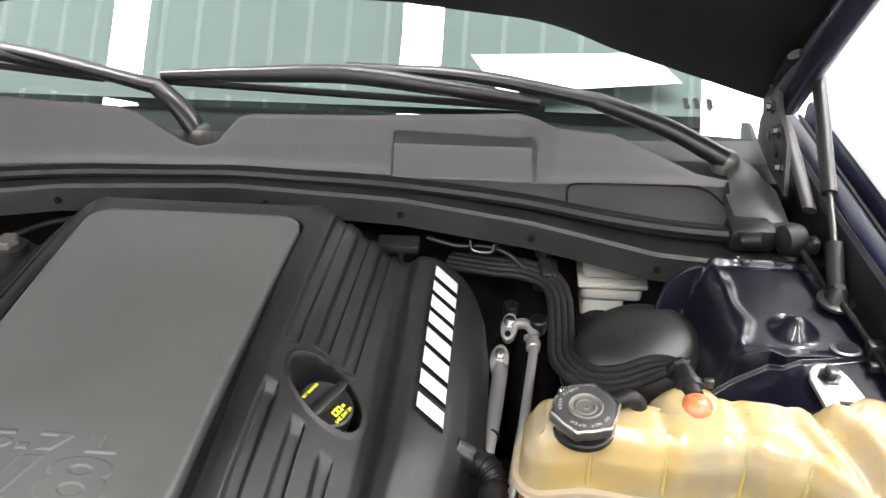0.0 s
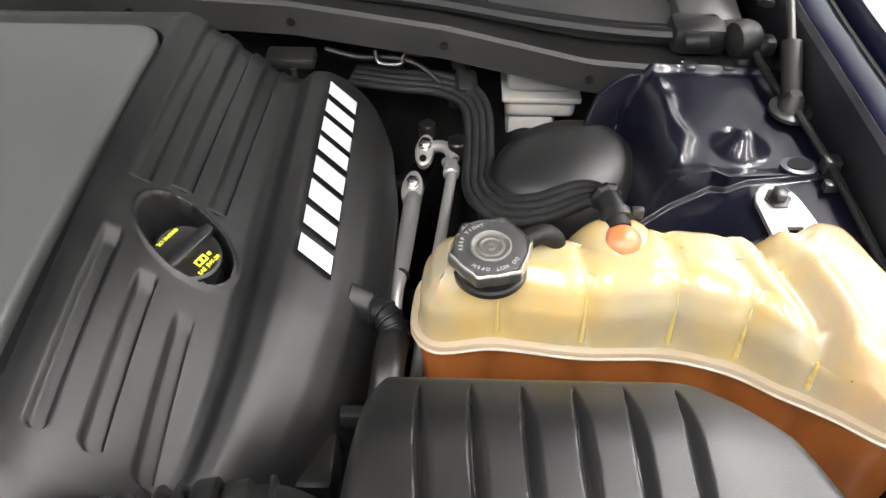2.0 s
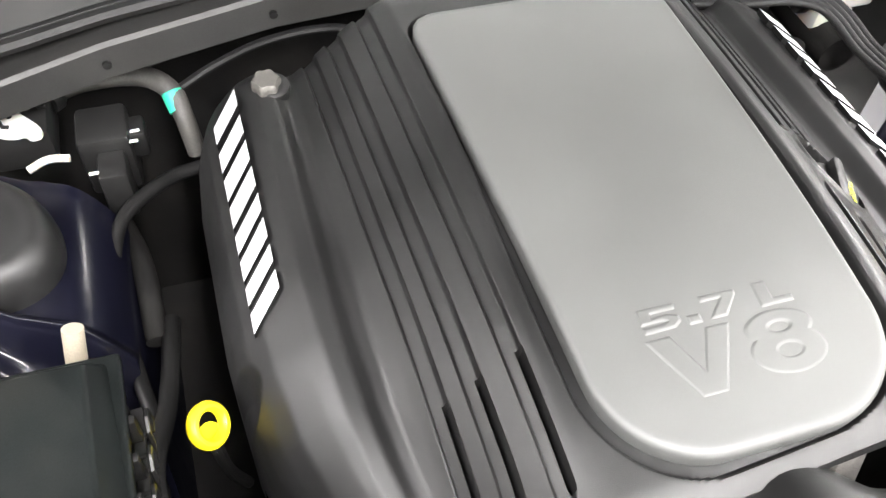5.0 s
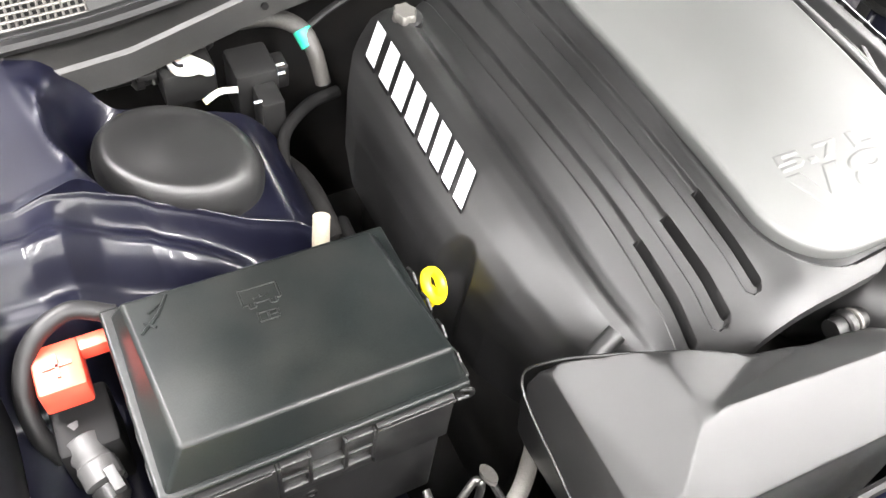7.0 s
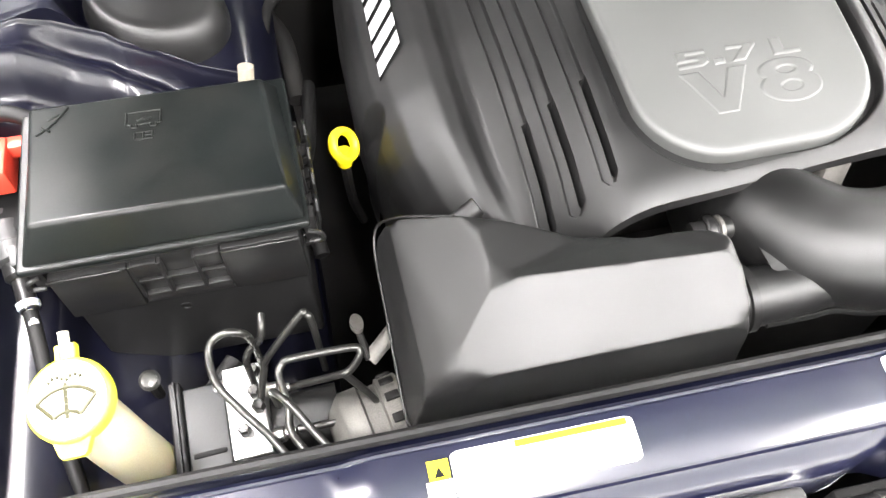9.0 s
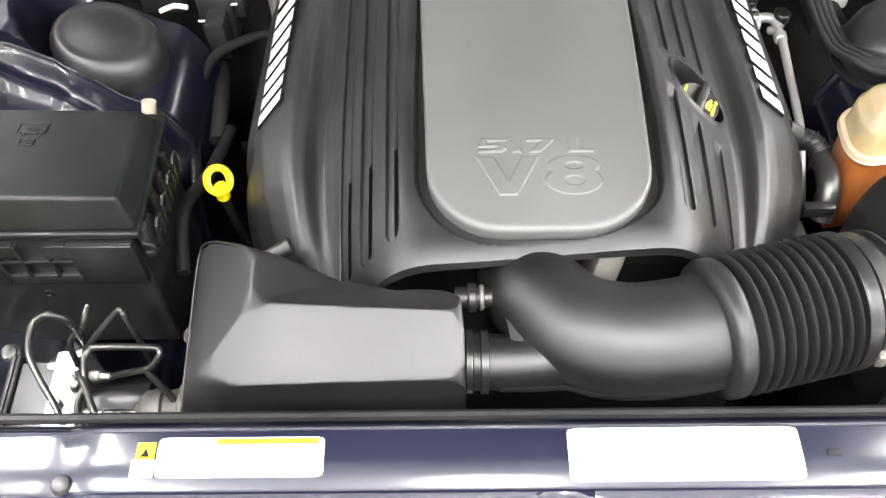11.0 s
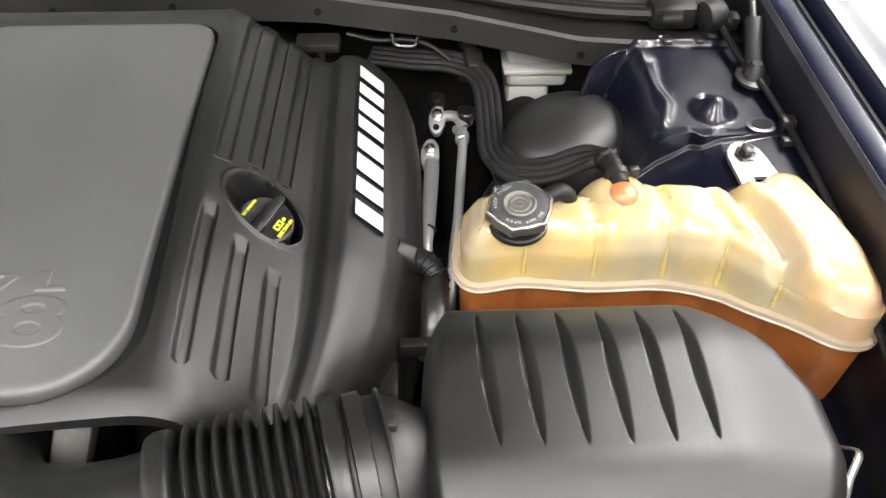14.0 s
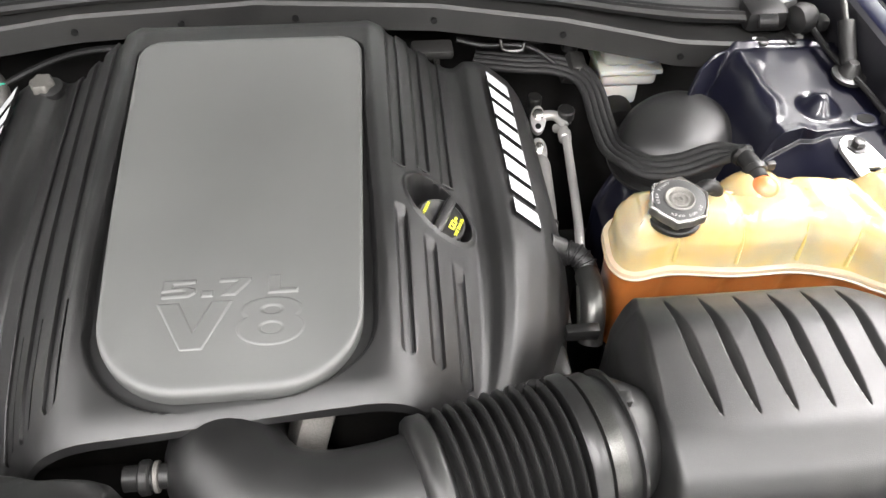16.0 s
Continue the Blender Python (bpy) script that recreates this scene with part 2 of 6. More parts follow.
LETTER = material("silver_white_emblem", (0.58, 0.59, 0.6), 0.3, metal=0.4, spread=0.05, bump=0.03)
YELLOW = material("yellow_plastic", (0.85, 0.68, 0.01), 0.4, spread=0.1, bump=0.05)
OLIVE = material("dark_olive_print", (0.03, 0.028, 0.008), 0.5, spread=0.1, bump=0)
PRINT = material("yellow_print", (0.75, 0.75, 0.04), 0.5, spread=0.1, bump=0.0)
TANK = material("aged_translucent_plastic", (0.285, 0.245, 0.155), 0.14, spread=0.07, scale=30, bump=0.03, sss=0.75)
TANK_RIB = material("yellowed_plastic_rib", (0.40, 0.30, 0.11), 0.25, spread=0.12, scale=40, bump=0.05, sss=0.3)
COOLANT = material("plastic_over_orange_coolant", (0.26, 0.085, 0.02), 0.3, spread=0.2, scale=60, bump=0.04, sss=0.3)
ORANGE = material("orange_stained_plastic", (0.40, 0.125, 0.045), 0.3, spread=0.2, bump=0.05, sss=0.4)
SEAM = material("pale_moulded_seam", (0.30, 0.24, 0.165), 0.35, spread=0.1, bump=0.05, sss=0.2)
MILK = material("milky_white_plastic", (0.40, 0.40, 0.37), 0.4, spread=0.1, bump=0.05, sss=0.4)
CREAM = material("pale_yellow_plastic", (0.56, 0.51, 0.16), 0.35, spread=0.08, bump=0.05, sss=0.4)
LEMON = material("lemon_yellow_plastic", (0.72, 0.66, 0.05), 0.35, spread=0.08, bump=0.05, sss=0.4)
LID_WHITE = material("pale_lid_plastic", (0.66, 0.65, 0.52), 0.35, spread=0.06, bump=0.03)
NECK = material("cream_translucent_plastic", (0.40, 0.37, 0.25), 0.35, spread=0.15, bump=0.05, sss=0.4)
RED = material("red_plastic", (0.62, 0.055, 0.03), 0.4, spread=0.15, bump=0.1)
GREEN = material("green_tape", (0.02, 0.35, 0.22), 0.5, spread=0.2)
BRAID = material("braided_black_hose", (0.005, 0.005, 0.005), 0.5, spread=0.6, scale=900, grain=1400, bump=0.9, spec=0.4)
HOSE_GREY = material("dusty_grey_tape", (0.035, 0.034, 0.031), 0.55, spread=0.5, scale=200, grain=700, bump=0.5, dust=0.15)
FOAM = material("beige_foam", (0.24, 0.21, 0.16), 0.8, spread=0.2, bump=0.4)
PAPER = material("white_sticker", (0.86, 0.86, 0.86), 0.35, spread=0.04, bump=0.02)
PRINT_BLACK = material("black_print", (0.008, 0.008, 0.008), 0.6, spread=0.1, bump=0, spec=0.08)
PRINT_GREY = material("grey_print", (0.34, 0.34, 0.33), 0.5, spread=0.1, bump=0)
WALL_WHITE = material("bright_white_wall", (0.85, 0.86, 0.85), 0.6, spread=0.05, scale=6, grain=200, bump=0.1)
WALL = material("grey_toned_wall", (0.34, 0.34, 0.335), 0.7, spread=0.06, scale=6, grain=200, bump=0.1)
FLOOR = material("pale_epoxy_floor", (0.72, 0.72, 0.7), 0.3, spread=0.1, scale=8, grain=120, bump=0.05)
CEIL = material("ribbed_white_metal", (0.18, 0.225, 0.21), 0.5, spread=0.06, scale=6, grain=100, bump=0.02)
DASH = material("grey_dashboard", (0.06, 0.07, 0.07), 0.6, spread=0.2)
TUBE_LIGHT = lamp_material("lit_tube", (1.0, 0.99, 0.96), 14.0)

# the reservoir's plastic: yellowed unevenly, pink-brown stains towards the filler-far end
tn = TANK.node_tree
t_old = tn.nodes["Principled BSDF"].inputs["Base Color"].links[0].from_socket
t_co = tn.nodes.new("ShaderNodeTexCoord")
t_cloud = tn.nodes.new("ShaderNodeTexNoise")
t_cloud.inputs["Scale"].default_value, t_cloud.inputs["Detail"].default_value = 14, 4
tn.links.new(t_co.outputs["Object"], t_cloud.inputs["Vector"])
for t_lo, t_hi, t_axis, t_tint in ((0.42, 0.66, None, (0.44, 0.30, 0.085, 1)), (0.09, 0.17, 0, (0.43, 0.275, 0.17, 1))):
    t_map = tn.nodes.new("ShaderNodeMapRange")
    t_map.inputs["From Min"].default_value, t_map.inputs["From Max"].default_value = t_lo, t_hi
    t_map.inputs["To Max"].default_value = 0.62
    if t_axis is None:
        tn.links.new(t_cloud.outputs["Fac"], t_map.inputs["Value"])
    else:
        t_split = tn.nodes.new("ShaderNodeSeparateXYZ")
        tn.links.new(t_co.outputs["Object"], t_split.inputs[0])
        tn.links.new(t_split.outputs[t_axis], t_map.inputs["Value"])
    t_mix = tn.nodes.new("ShaderNodeMix")
    t_mix.data_type = "RGBA"
    t_mix.inputs["B"].default_value = t_tint
    tn.links.new(t_map.outputs["Result"], t_mix.inputs["Factor"])
    tn.links.new(t_old, t_mix.inputs["A"])
    t_old = t_mix.outputs["Result"]
tn.links.new(t_old, tn.nodes["Principled BSDF"].inputs["Base Color"])

# thinner-coated bay paint; its base is also darkened to put shade into the inner wings
BAY_PAINT = material("thin_dimmed_blue_bay_paint", (0.0021, 0.0023, 0.0062), 0.38, spread=0.3, bump=0.03, coat=0.55, spec=0.15, dust=0.004)
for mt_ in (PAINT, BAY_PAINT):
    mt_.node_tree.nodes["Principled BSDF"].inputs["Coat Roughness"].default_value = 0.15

GLASS = bpy.data.materials.new("green_tinted_glass")
GLASS.use_nodes = True
gt = GLASS.node_tree
gt.nodes.remove(gt.nodes["Principled BSDF"])
g_clear = gt.nodes.new("ShaderNodeBsdfTransparent")
g_clear.inputs["Color"].default_value = (0.45, 0.56, 0.52, 1)
g_gloss = gt.nodes.new("ShaderNodeBsdfGlossy")
g_gloss.inputs["Roughness"].default_value = 0.015
g_fres = gt.nodes.new("ShaderNodeFresnel")
g_fres.inputs["IOR"].default_value = 1.55
g_mix = gt.nodes.new("ShaderNodeMixShader")
gt.links.new(g_fres.outputs[0], g_mix.inputs[0])
gt.links.new(g_clear.outputs[0], g_mix.inputs[1])
gt.links.new(g_gloss.outputs[0], g_mix.inputs[2])
gt.links.new(g_mix.outputs[0], gt.nodes["Material Output"].inputs["Surface"])

# ---- the hall round the car ----
single("floor", box((-6, -6, -0.1), (6, 6, 0)), FLOOR, "pale glossy epoxy floor of the hall", "floor", "structure")
single("wall_north", box((-6.2, 6, 0), (6.2, 6.2, 4.2)), WALL_WHITE, "plain white painted wall", "wall", "structure")
# unseen front wall, kept white so the radiator support reflects brighter
single("wall_south", box((-6.2, -6.2, 0), (6.2, -6, 4.2)), WALL_WHITE, "plain white painted wall", "wall", "structure")
# unseen west wall, greyer than the others to dim the left wing's reflections
single("wall_west", box((-6.2, -6, 0), (-6, 6, 4.2)), WALL, "plain unseen wall, toned grey to dim reflections", "wall", "structure")
single("wall_east", box((6, -6, 0), (6.2, 6, 4.2)), WALL_WHITE, "plain white painted wall", "wall", "structure")
# added white section, out of view, to brighten the bay's right side
single("ceiling_reflector", box((2.85, -6.2, 4.2), (6.2, 6.2, 4.3)), WALL_WHITE, "added white ceiling section that brightens the right side, out of view", "ceiling", "structure")
bm = box((-6.2, -6.2, 4.2), (2.85, 6.2, 4.3))
for i in range(35):
    x = -5.9 + i * 0.25
    n = len(bm.faces)
    box((x, -6, 4.17), (x + 0.03, 6, 4.198), bm=bm)
    bm.faces.ensure_lookup_table()
    for f in bm.faces[n:]:
        f.material_index = 1
single("ceiling", bm, [CEIL, WALL_WHITE], "ribbed pale metal roof panels", "ceiling", "structure")


def strip_light(x, y, watts, long=2.4):
    ob = thing("ceiling_light", (x, y, 4.05), "lit white tube light under the ribbed roof", "light", "ceiling lights")
    part("housing", box((x - 0.12, y - long / 2, 4.1), (x + 0.12, y + long / 2, 4.165), 0.01), WALL, ob)
    for s in (-0.05, 0.05):
        part("tube", tube([(x + s, y - long / 2 + 0.04, 4.07), (x + s, y + long / 2 - 0.04, 4.07)], 0.022, 10, 1), TUBE_LIGHT, ob, "glowing white tube")
    la = bpy.data.lights.new("tube_glow", "AREA")
    la.shape, la.size, la.size_y, la.energy, la.color = "RECTANGLE", 0.25, long, watts, (1.0, 0.952, 0.958)
    lo = new("tube_glow", la)
    lo.matrix_world = pose(x, y, 4.03)
    lo.parent = ob
    lo.matrix_parent_inverse = Matrix.Translation((-x, -y, -4.05))
    return ob


for lx, front, rear in ((-3.7, 150, 240), (-1.8, 215, 600), (0.1, 235, 350), (2.0, 180, 430), (3.9, 130, 330)):
    strip_light(lx, -2.6, front)
    strip_light(lx, 1.4, rear)
# added fill lamps, unseen, outside the regular rows: rear right corner and both sides
strip_light(3.9, 4.6, 70)
strip_light(5.3, 3.2, 80)
strip_light(5.2, -0.2, 80)
strip_light(-5.2, -0.2, 100)

# ---- the body of the car round the bay ----
car = thing("car_body", (0, 0, 0), "dark blue car body with an open engine bay", "car")


EDGE_Y = {1: [(0.43, -0.02), (0.54, 0.03), (0.579, 0.062), (0.624, 0.0825), (0.660, 0.0905), (0.672, 0.083), (0.721, 0.086), (0.78, 0.0935)],
          -1: [(0.43, 0.042), (0.45, 0.046), (0.516, 0.072), (0.565, 0.098), (0.614, 0.118), (0.66, 0.116), (0.70, 0.104), (0.72, 0.096), (0.78, 0.096)]}
EDGE_Z = {1: [(0.43, 0.79), (0.55, 0.828), (0.60, 0.846), (0.65, 0.866), (0.69, 0.885), (0.78, 0.890)],
          -1: [(0.43, 0.812), (0.52, 0.816), (0.60, 0.828), (0.65, 0.860), (0.69, 0.886), (0.78, 0.890)]}


FAR_RIGHT = [(0.43, 0.12), (0.537, 0.178), (0.586, 0.216), (0.629, 0.246), (0.66, 0.255), (0.74, 0.252), (0.78, 0.24)]


def side_height(x, y):
    """The stamped inner wing: shelf, ramp down to the tower, flange and wheelhouse."""
    a, s = abs(x), (1 if x > 0 else -1)
    edge, top = lerp(a, EDGE_Y[s]), lerp(a, EDGE_Z[s])
    if y > edge:
        z = 0.795 + 0.090 * smooth((a - 0.555) / 0.075)
        if s > 0:
            # the rear edge stays high all along
            z = 0.795 + 0.090 * max(smooth((a - 0.570) / 0.065), 0.86 * smooth((0.015 - (lerp(a, FAR_RIGHT) - y)) / 0.010) * smooth((a - 0.535) / 0.035))
        if s < 0:
            # room for the dome
            lx, ly = (x + 0.557) * 0.857 - (y - 0.163) * 0.515, (x + 0.557) * 0.515 + (y - 0.163) * 0.857
            z = 0.795 + 0.090 * smooth((a - 0.585) / 0.085) * smooth((math.hypot(lx / 0.100, ly / 0.070) - 1.0) / 0.32)
        k = smooth((edge + 0.016 - y) / 0.016)
        z = z + (max(top, z + 0.003) - z) * k
        z += 0.02 * smooth((y - 0.17) / 0.06) * smooth((0.66 - a) / 0.08) * smooth((a - 0.5) / 0.06)
    else:
        d = edge - y
        if s > 0:
            z = top - 0.005 * smooth(d / 0.004) - 0.05 * smooth((0.69 - a) / 0.13) * smooth(d / 0.09) - 0.15 * smooth((0.018 - y) / 0.055)
        else:
            z = top - 0.004 * smooth(d / 0.004) - 0.026 * smooth(d / 0.022) * smooth((0.72 - a) / 0.08)
            z -= 0.05 * smooth((0.60 - a) / 0.12) * smooth(d / 0.06)
            z += 0.012 * math.exp(-((d - 0.040) / 0.011) ** 2) * smooth((a - 0.50) / 0.05) - 0.03 * smooth((d - 0.05) / 0.03)
            z -= 0.10 * smooth((0.010 - y) / 0.055)
    z -= 0.05 * max(0.0, (0.478 - a) / 0.048) ** 2
    if s > 0:
        # raised cone with a scooped rear, drawn bead, and the double ridge along the rear flange
        d = math.hypot((a - 0.694) / 0.029, (y - 0.127) / 0.028)
        if d < 1:
            z += 0.020 * smooth(1.1 * (1 - d)) - 0.012 * smooth(1 - math.hypot((a - 0.691) / 0.013, (y - 0.141) / 0.015))
        c = 0.634 + 0.009 * math.exp(-((y - 0.14) / 0.02) ** 2) - 0.012 * smooth((0.115 - y) / 0.02)
        z += 0.0032 * math.exp(-((a - c) / 0.008) ** 2) * smooth((y - 0.095) / 0.02) * smooth((0.212 - y) / 0.02)
        back = lerp(a, FAR_RIGHT) - y
        z += (0.0022 * math.exp(-((back - 0.003) / 0.004) ** 2) - 0.002 * math.exp(-((back - 0.012) / 0.004) ** 2)) * smooth((0.76 - a) / 0.03)
    else:
        z += 0.008 * math.exp(-((a - 0.660 - 0.25 * (y - 0.16)) / 0.009) ** 2) * smooth((y - 0.125) / 0.03) * smooth((0.26 - y) / 0.03)
    return z


def side_panel(s):
    xs = [s * (0.43 + 0.35 * i / 150) for i in range(151)]
    vs = [0.5 * j / 110 for j in range(110)] + [0.5 + 0.5 * j / 90 for j in range(91)]

    def put(x, v):
        far = lerp(abs(x), FAR_RIGHT if x > 0 else [(0.43, 0.205), (0.50, 0.235), (0.58, 0.245), (0.63, 0.262), (0.69, 0.282), (0.78, 0.29)])
        edge = lerp(abs(x), EDGE_Y[s])
        if v < 0.5:
            y = -0.43 + (edge + 0.43) * (1 - (1 - 2 * v) ** 2)
        else:
            y = edge + 0.0002 + (far - edge) * (2 * v - 1) ** 1.3
        return (x, y, side_height(x, y) + 0.0012 * smooth((v - 0.97) / 0.03))

    return sheet(xs, vs, put, lambda c: (c.x, c.y, 0.45))


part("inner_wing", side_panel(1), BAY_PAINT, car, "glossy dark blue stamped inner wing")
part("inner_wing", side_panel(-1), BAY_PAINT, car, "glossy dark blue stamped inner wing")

for s in (1, -1):
    # upright wall, flange, gutter and outer wing
    ys = [-0.52 + 1.1 * j / 60 for j in range(61)]

    def wing(profile, name, m, label=""):
        bm = bmesh.new()
        rows = []
        for y in ys:
            x0 = lerp(y, [(-0.52, 0.79), (-0.1, 0.786), (0.1, 0.777), (0.25, 0.77), (0.6, 0.766)])
            dz = -0.07 * smooth((-0.25 - y) / 0.5)
            rows.append([bm.verts.new((s * (x0 + dx), y, z + dz)) for dx, z in profile])
        for a, b in zip(rows, rows[1:]):
            for k in range(len(profile) - 1):
                bm.faces.new((a[k], a[k + 1], b[k + 1], b[k]))
        return part(name, bm, m, car, label)

    wing([(0.003, 0.60), (0.0, 0.87), (-0.004, 0.925), (0.0, 0.945), (0.006, 0.949), (0.010, 0.945), (0.012, 0.70)], "wing_wall", WINGBLACK, "dull black upright wall of the wing")
    wing([(0.013, 0.70), (0.013, 0.943), (0.018, 0.947), (0.034, 0.949), (0.040, 0.945), (0.043, 0.93), (0.046, 0.70)], "wing_flange", PAINT)
    wing([(0.048, 0.70), (0.048, 0.930), (0.051, 0.936), (0.056, 0.936), (0.058, 0.93), (0.059, 0.70)], "gutter_seal", RUBBER)
    wing([(0.061, 0.80), (0.061, 0.952), (0.065, 0.957), (0.09, 0.957), (0.12, 0.95), (0.145, 0.93), (0.16, 0.89), (0.165, 0.80), (0.166, 0.30), (0.15, 0.30), (0.14, 0.8)], "outer_wing", PAINT, "dark blue outer wing panel")

# radiator support across the front
bm = bmesh.new()
prof = [(-0.428, 0.80), (-0.430, 0.888), (-0.436, 0.898), (-0.441, 0.900), (-0.444, 0.909), (-0.4475, 0.9118), (-0.4495, 0.9102), (-0.4515, 0.9118), (-0.478, 0.911), (-0.5005, 0.9075), (-0.5025, 0.9055), (-0.505, 0.9062), (-0.510, 0.902), (-0.516, 0.899), (-0.521, 0.893), (-0.522, 0.80)]
rows = []
for i in range(97):
    x = -0.78 + 1.56 * i / 96
    notch = 0.012 * smooth(1 - abs(x - 0.005) / 0.03)
    rows.append([bm.verts.new((x, y + (notch if y < -0.505 else 0), z - 0.006 * smooth((abs(x) - 0.40) / 0.02) - 0.05 * smooth((abs(x) - 0.6) / 0.2))) for y, z in prof])
for a, b in zip(rows, rows[1:]):
    for k in range(len(prof) - 1):
        bm.faces.new((a[k], a[k + 1], b[k + 1], b[k]))
support = part("radiator_support", bm, PAINT, car, "dark blue painted cross panel at the front")
part("grommet", lathe([(0.009, 0), (0.009, 0.003), (0.007, 0.006), (0.002, 0.007)], pose(-0.417, -0.4955, 0.9035), 16), BOLT, support)
part("slot", box((0.2315, -0.4775, 0.905), (0.2445, -0.4715, 0.9125), 0.001), DARK, support, "dark slot through the panel")
part("edge_seal", tube([(x, -0.433, 0.903) for x in (-0.77, -0.3, 0.3, 0.77)], 0.005, 8, 4), RUBBER, support, "black rubber edge strip")

# firewall, bay floor and the dark mass below
part("firewall", box((-0.78, 0.40, 0.35), (0.78, 0.44, 0.885)), DARK, car)
part("cowl_tray", box((-0.75, 0.405, 0.86), (0.75, 0.58, 0.905)), DARK, car)
part("bay_floor", box((-0.78, -0.50, 0.30), (0.78, 0.42, 0.34)), DARK, car)
part("front_face", box((-0.93, -0.60, 0.2), (0.93, -0.535, 0.80), 0.02), PAINT, car)

# black grille shroud ahead of the support
bm = bmesh.new()
for x0, x1 in ((-0.78, -0.075), (0.075, 0.78)):
    box((x0, -0.66, 0.865), (x1, -0.528, 0.885), 0.006, bm=bm)
part("grille_shroud", bm, BLACK, car, "black plastic shroud over the grille")

# steel beam under the windscreen
def beam_y(x):
    return lerp(abs(x), [(0, 0.333), (0.236, 0.319), (0.41, 0.293), (0.57, 0.266), (0.76, 0.247)])


def beam_z(x):
    return lerp(abs(x), [(0, 0.0), (0.236, -0.003), (0.41, -0.013), (0.57, -0.034), (0.76, -0.036)])


bm = bmesh.new()
prof = [(0.030, 0.868), (0.004, 0.870), (0.0, 0.873), (0.004, 0.906), (0.008, 0.910), (0.06, 0.912)]
rows = []
for i in range(121):
    x = -0.77 + 1.54 * i / 120
    rows.append([bm.verts.new((x, beam_y(x) + dy, z + beam_z(x))) for dy, z in prof])
for a, b in zip(rows, rows[1:]):
    for k in range(len(prof) - 1):
        bm.faces.new((a[k], a[k + 1], b[k + 1], b[k]))
beam = part("cowl_beam", bm, BEAM, car, "satin black pressed steel beam with holes")
for x in (-0.41, -0.236, -0.1, 0.05, 0.236, 0.41, 0.571):
    y, z = beam_y(x) + 0.0015, 0.889 + beam_z(x)
    part("hole", lathe([(0.0045, 0), (0.0045, 0.003)], aim((x, y, z), (x, y - 1, z)), 12), PRINT_BLACK, beam)

# rubber seal on the beam
def seal_line(dy, z, r):
    return tube([(x, lerp(abs(x), [(0, 0.372), (0.224, 0.362), (0.375, 0.343), (0.52, 0.314), (0.66, 0.297), (0.70, 0.297)]) + dy, z + beam_z(x) * 0.45) for x in np.linspace(-0.7, 0.7, 15)], r, 8, 5)


seal = thing("hood_seal", (0, 0.36, 0.90), "black rubber seal along the cowl edge", "seal")
part("bulb", seal_line(-0.014, 0.916, 0.008), RUBBER, seal)
part("carrier_strip", seal_line(0.003, 0.912, 0.006), RUBBER, seal)

# ---- cowl panel, wipers, windscreen, hood ----
def cowl_rear(x):
    """The crest line, with the notch for the wiper."""
    return lerp(abs(x) if x > 0.2 else x, [(-0.8, 0.385), (-0.66, 0.388), (-0.60, 0.405), (-0.52, 0.428), (-0.19, 0.428), (-0.155, 0.4235), (-0.085, 0.398), (-0.058, 0.393), (-0.034, 0.398), (-0.005, 0.4235), (0.013, 0.427), (0.518, 0.428), (0.58, 0.411), (0.635, 0.394), (0.69, 0.388)])


def cowl_front(x):
    return lerp(abs(x), [(0, 0.368), (0.224, 0.359), (0.375, 0.339), (0.52, 0.314), (0.66, 0.300), (0.72, 0.30)])


def cowl_base(x):
    """The foot of the upright wall."""
    return lerp(abs(x), [(0, 0.380), (0.2, 0.375), (0.39, 0.364), (0.44, 0.378), (0.50, 0.384), (0.62, 0.386), (0.8, 0.384)])


def cowl_z(x, y):
    base = cowl_base(x)
    floor_ = 0.905 + 0.25 * (min(y, base) - 0.33) - 0.008 * smooth((abs(x) - 0.40) / 0.05)
    z = floor_ + 1.12 * max(0.0, y - base) - 0.5 * 0.006 * math.exp(-((y - base) / 0.004) ** 2)
    side = smooth((x - 0.216) / 0.004) * smooth((0.414 - x) / 0.004)
    if side:
        top = min(floor_ + 2.6 * max(0.0, y - 0.368), 0.957 + 0.15 * (y - 0.385))
        z += max(0.0, top - z) * side
    return z


def cowl_put(x, k):
    f, r = cowl_front(x), cowl_rear(x)
    if k <= 0.9:
        y = f + (r - f) * k / 0.9
        return (x, y, cowl_z(x, y) + 0.0012 * smooth((k - 0.85) / 0.05))
    u = (k - 0.9) / 0.1
    return (x, r + 0.016 * u, cowl_z(x, r) + 0.0012 + 0.002 * math.sin(math.pi * u) - 0.03 * u * u)


xs = [-0.72 + 1.44 * i / 360 for i in range(361)]
ks = [j / 70 for j in range(71)]
bm = sheet(xs, ks, cowl_put, lambda c: (c.x, c.y + 0.002, c.z - 0.02))
cowl = thing("cowl_panel", (0, 0.45, 0.88), "dark grey moulded cowl panel below the windscreen", "cowl panel")
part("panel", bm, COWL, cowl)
lid = [(0.457, 0.322), (0.458, 0.362), (0.4645, 0.376), (0.49, 0.3805), (0.60, 0.382), (0.642, 0.377), (0.664, 0.352), (0.674, 0.325), (0.672, 0.304)]
pts3 = [(x, y, cowl_z(x, y) + 0.0005) for x, y in lid]
part("lid_seam", tube([Vector(p) for p in pts3], 0.0017, 6, 5), PRINT_BLACK, cowl, "thin dark seam of the access lid")
# trough under the glass edge
part("trough", sheet([-0.75 + 0.05 * i for i in range(31)], [0.41, 0.47, 0.53, 0.58], lambda x, y: (x, y, 0.897 + 0.12 * (y - 0.40))), BLACK_GLOSS, cowl)
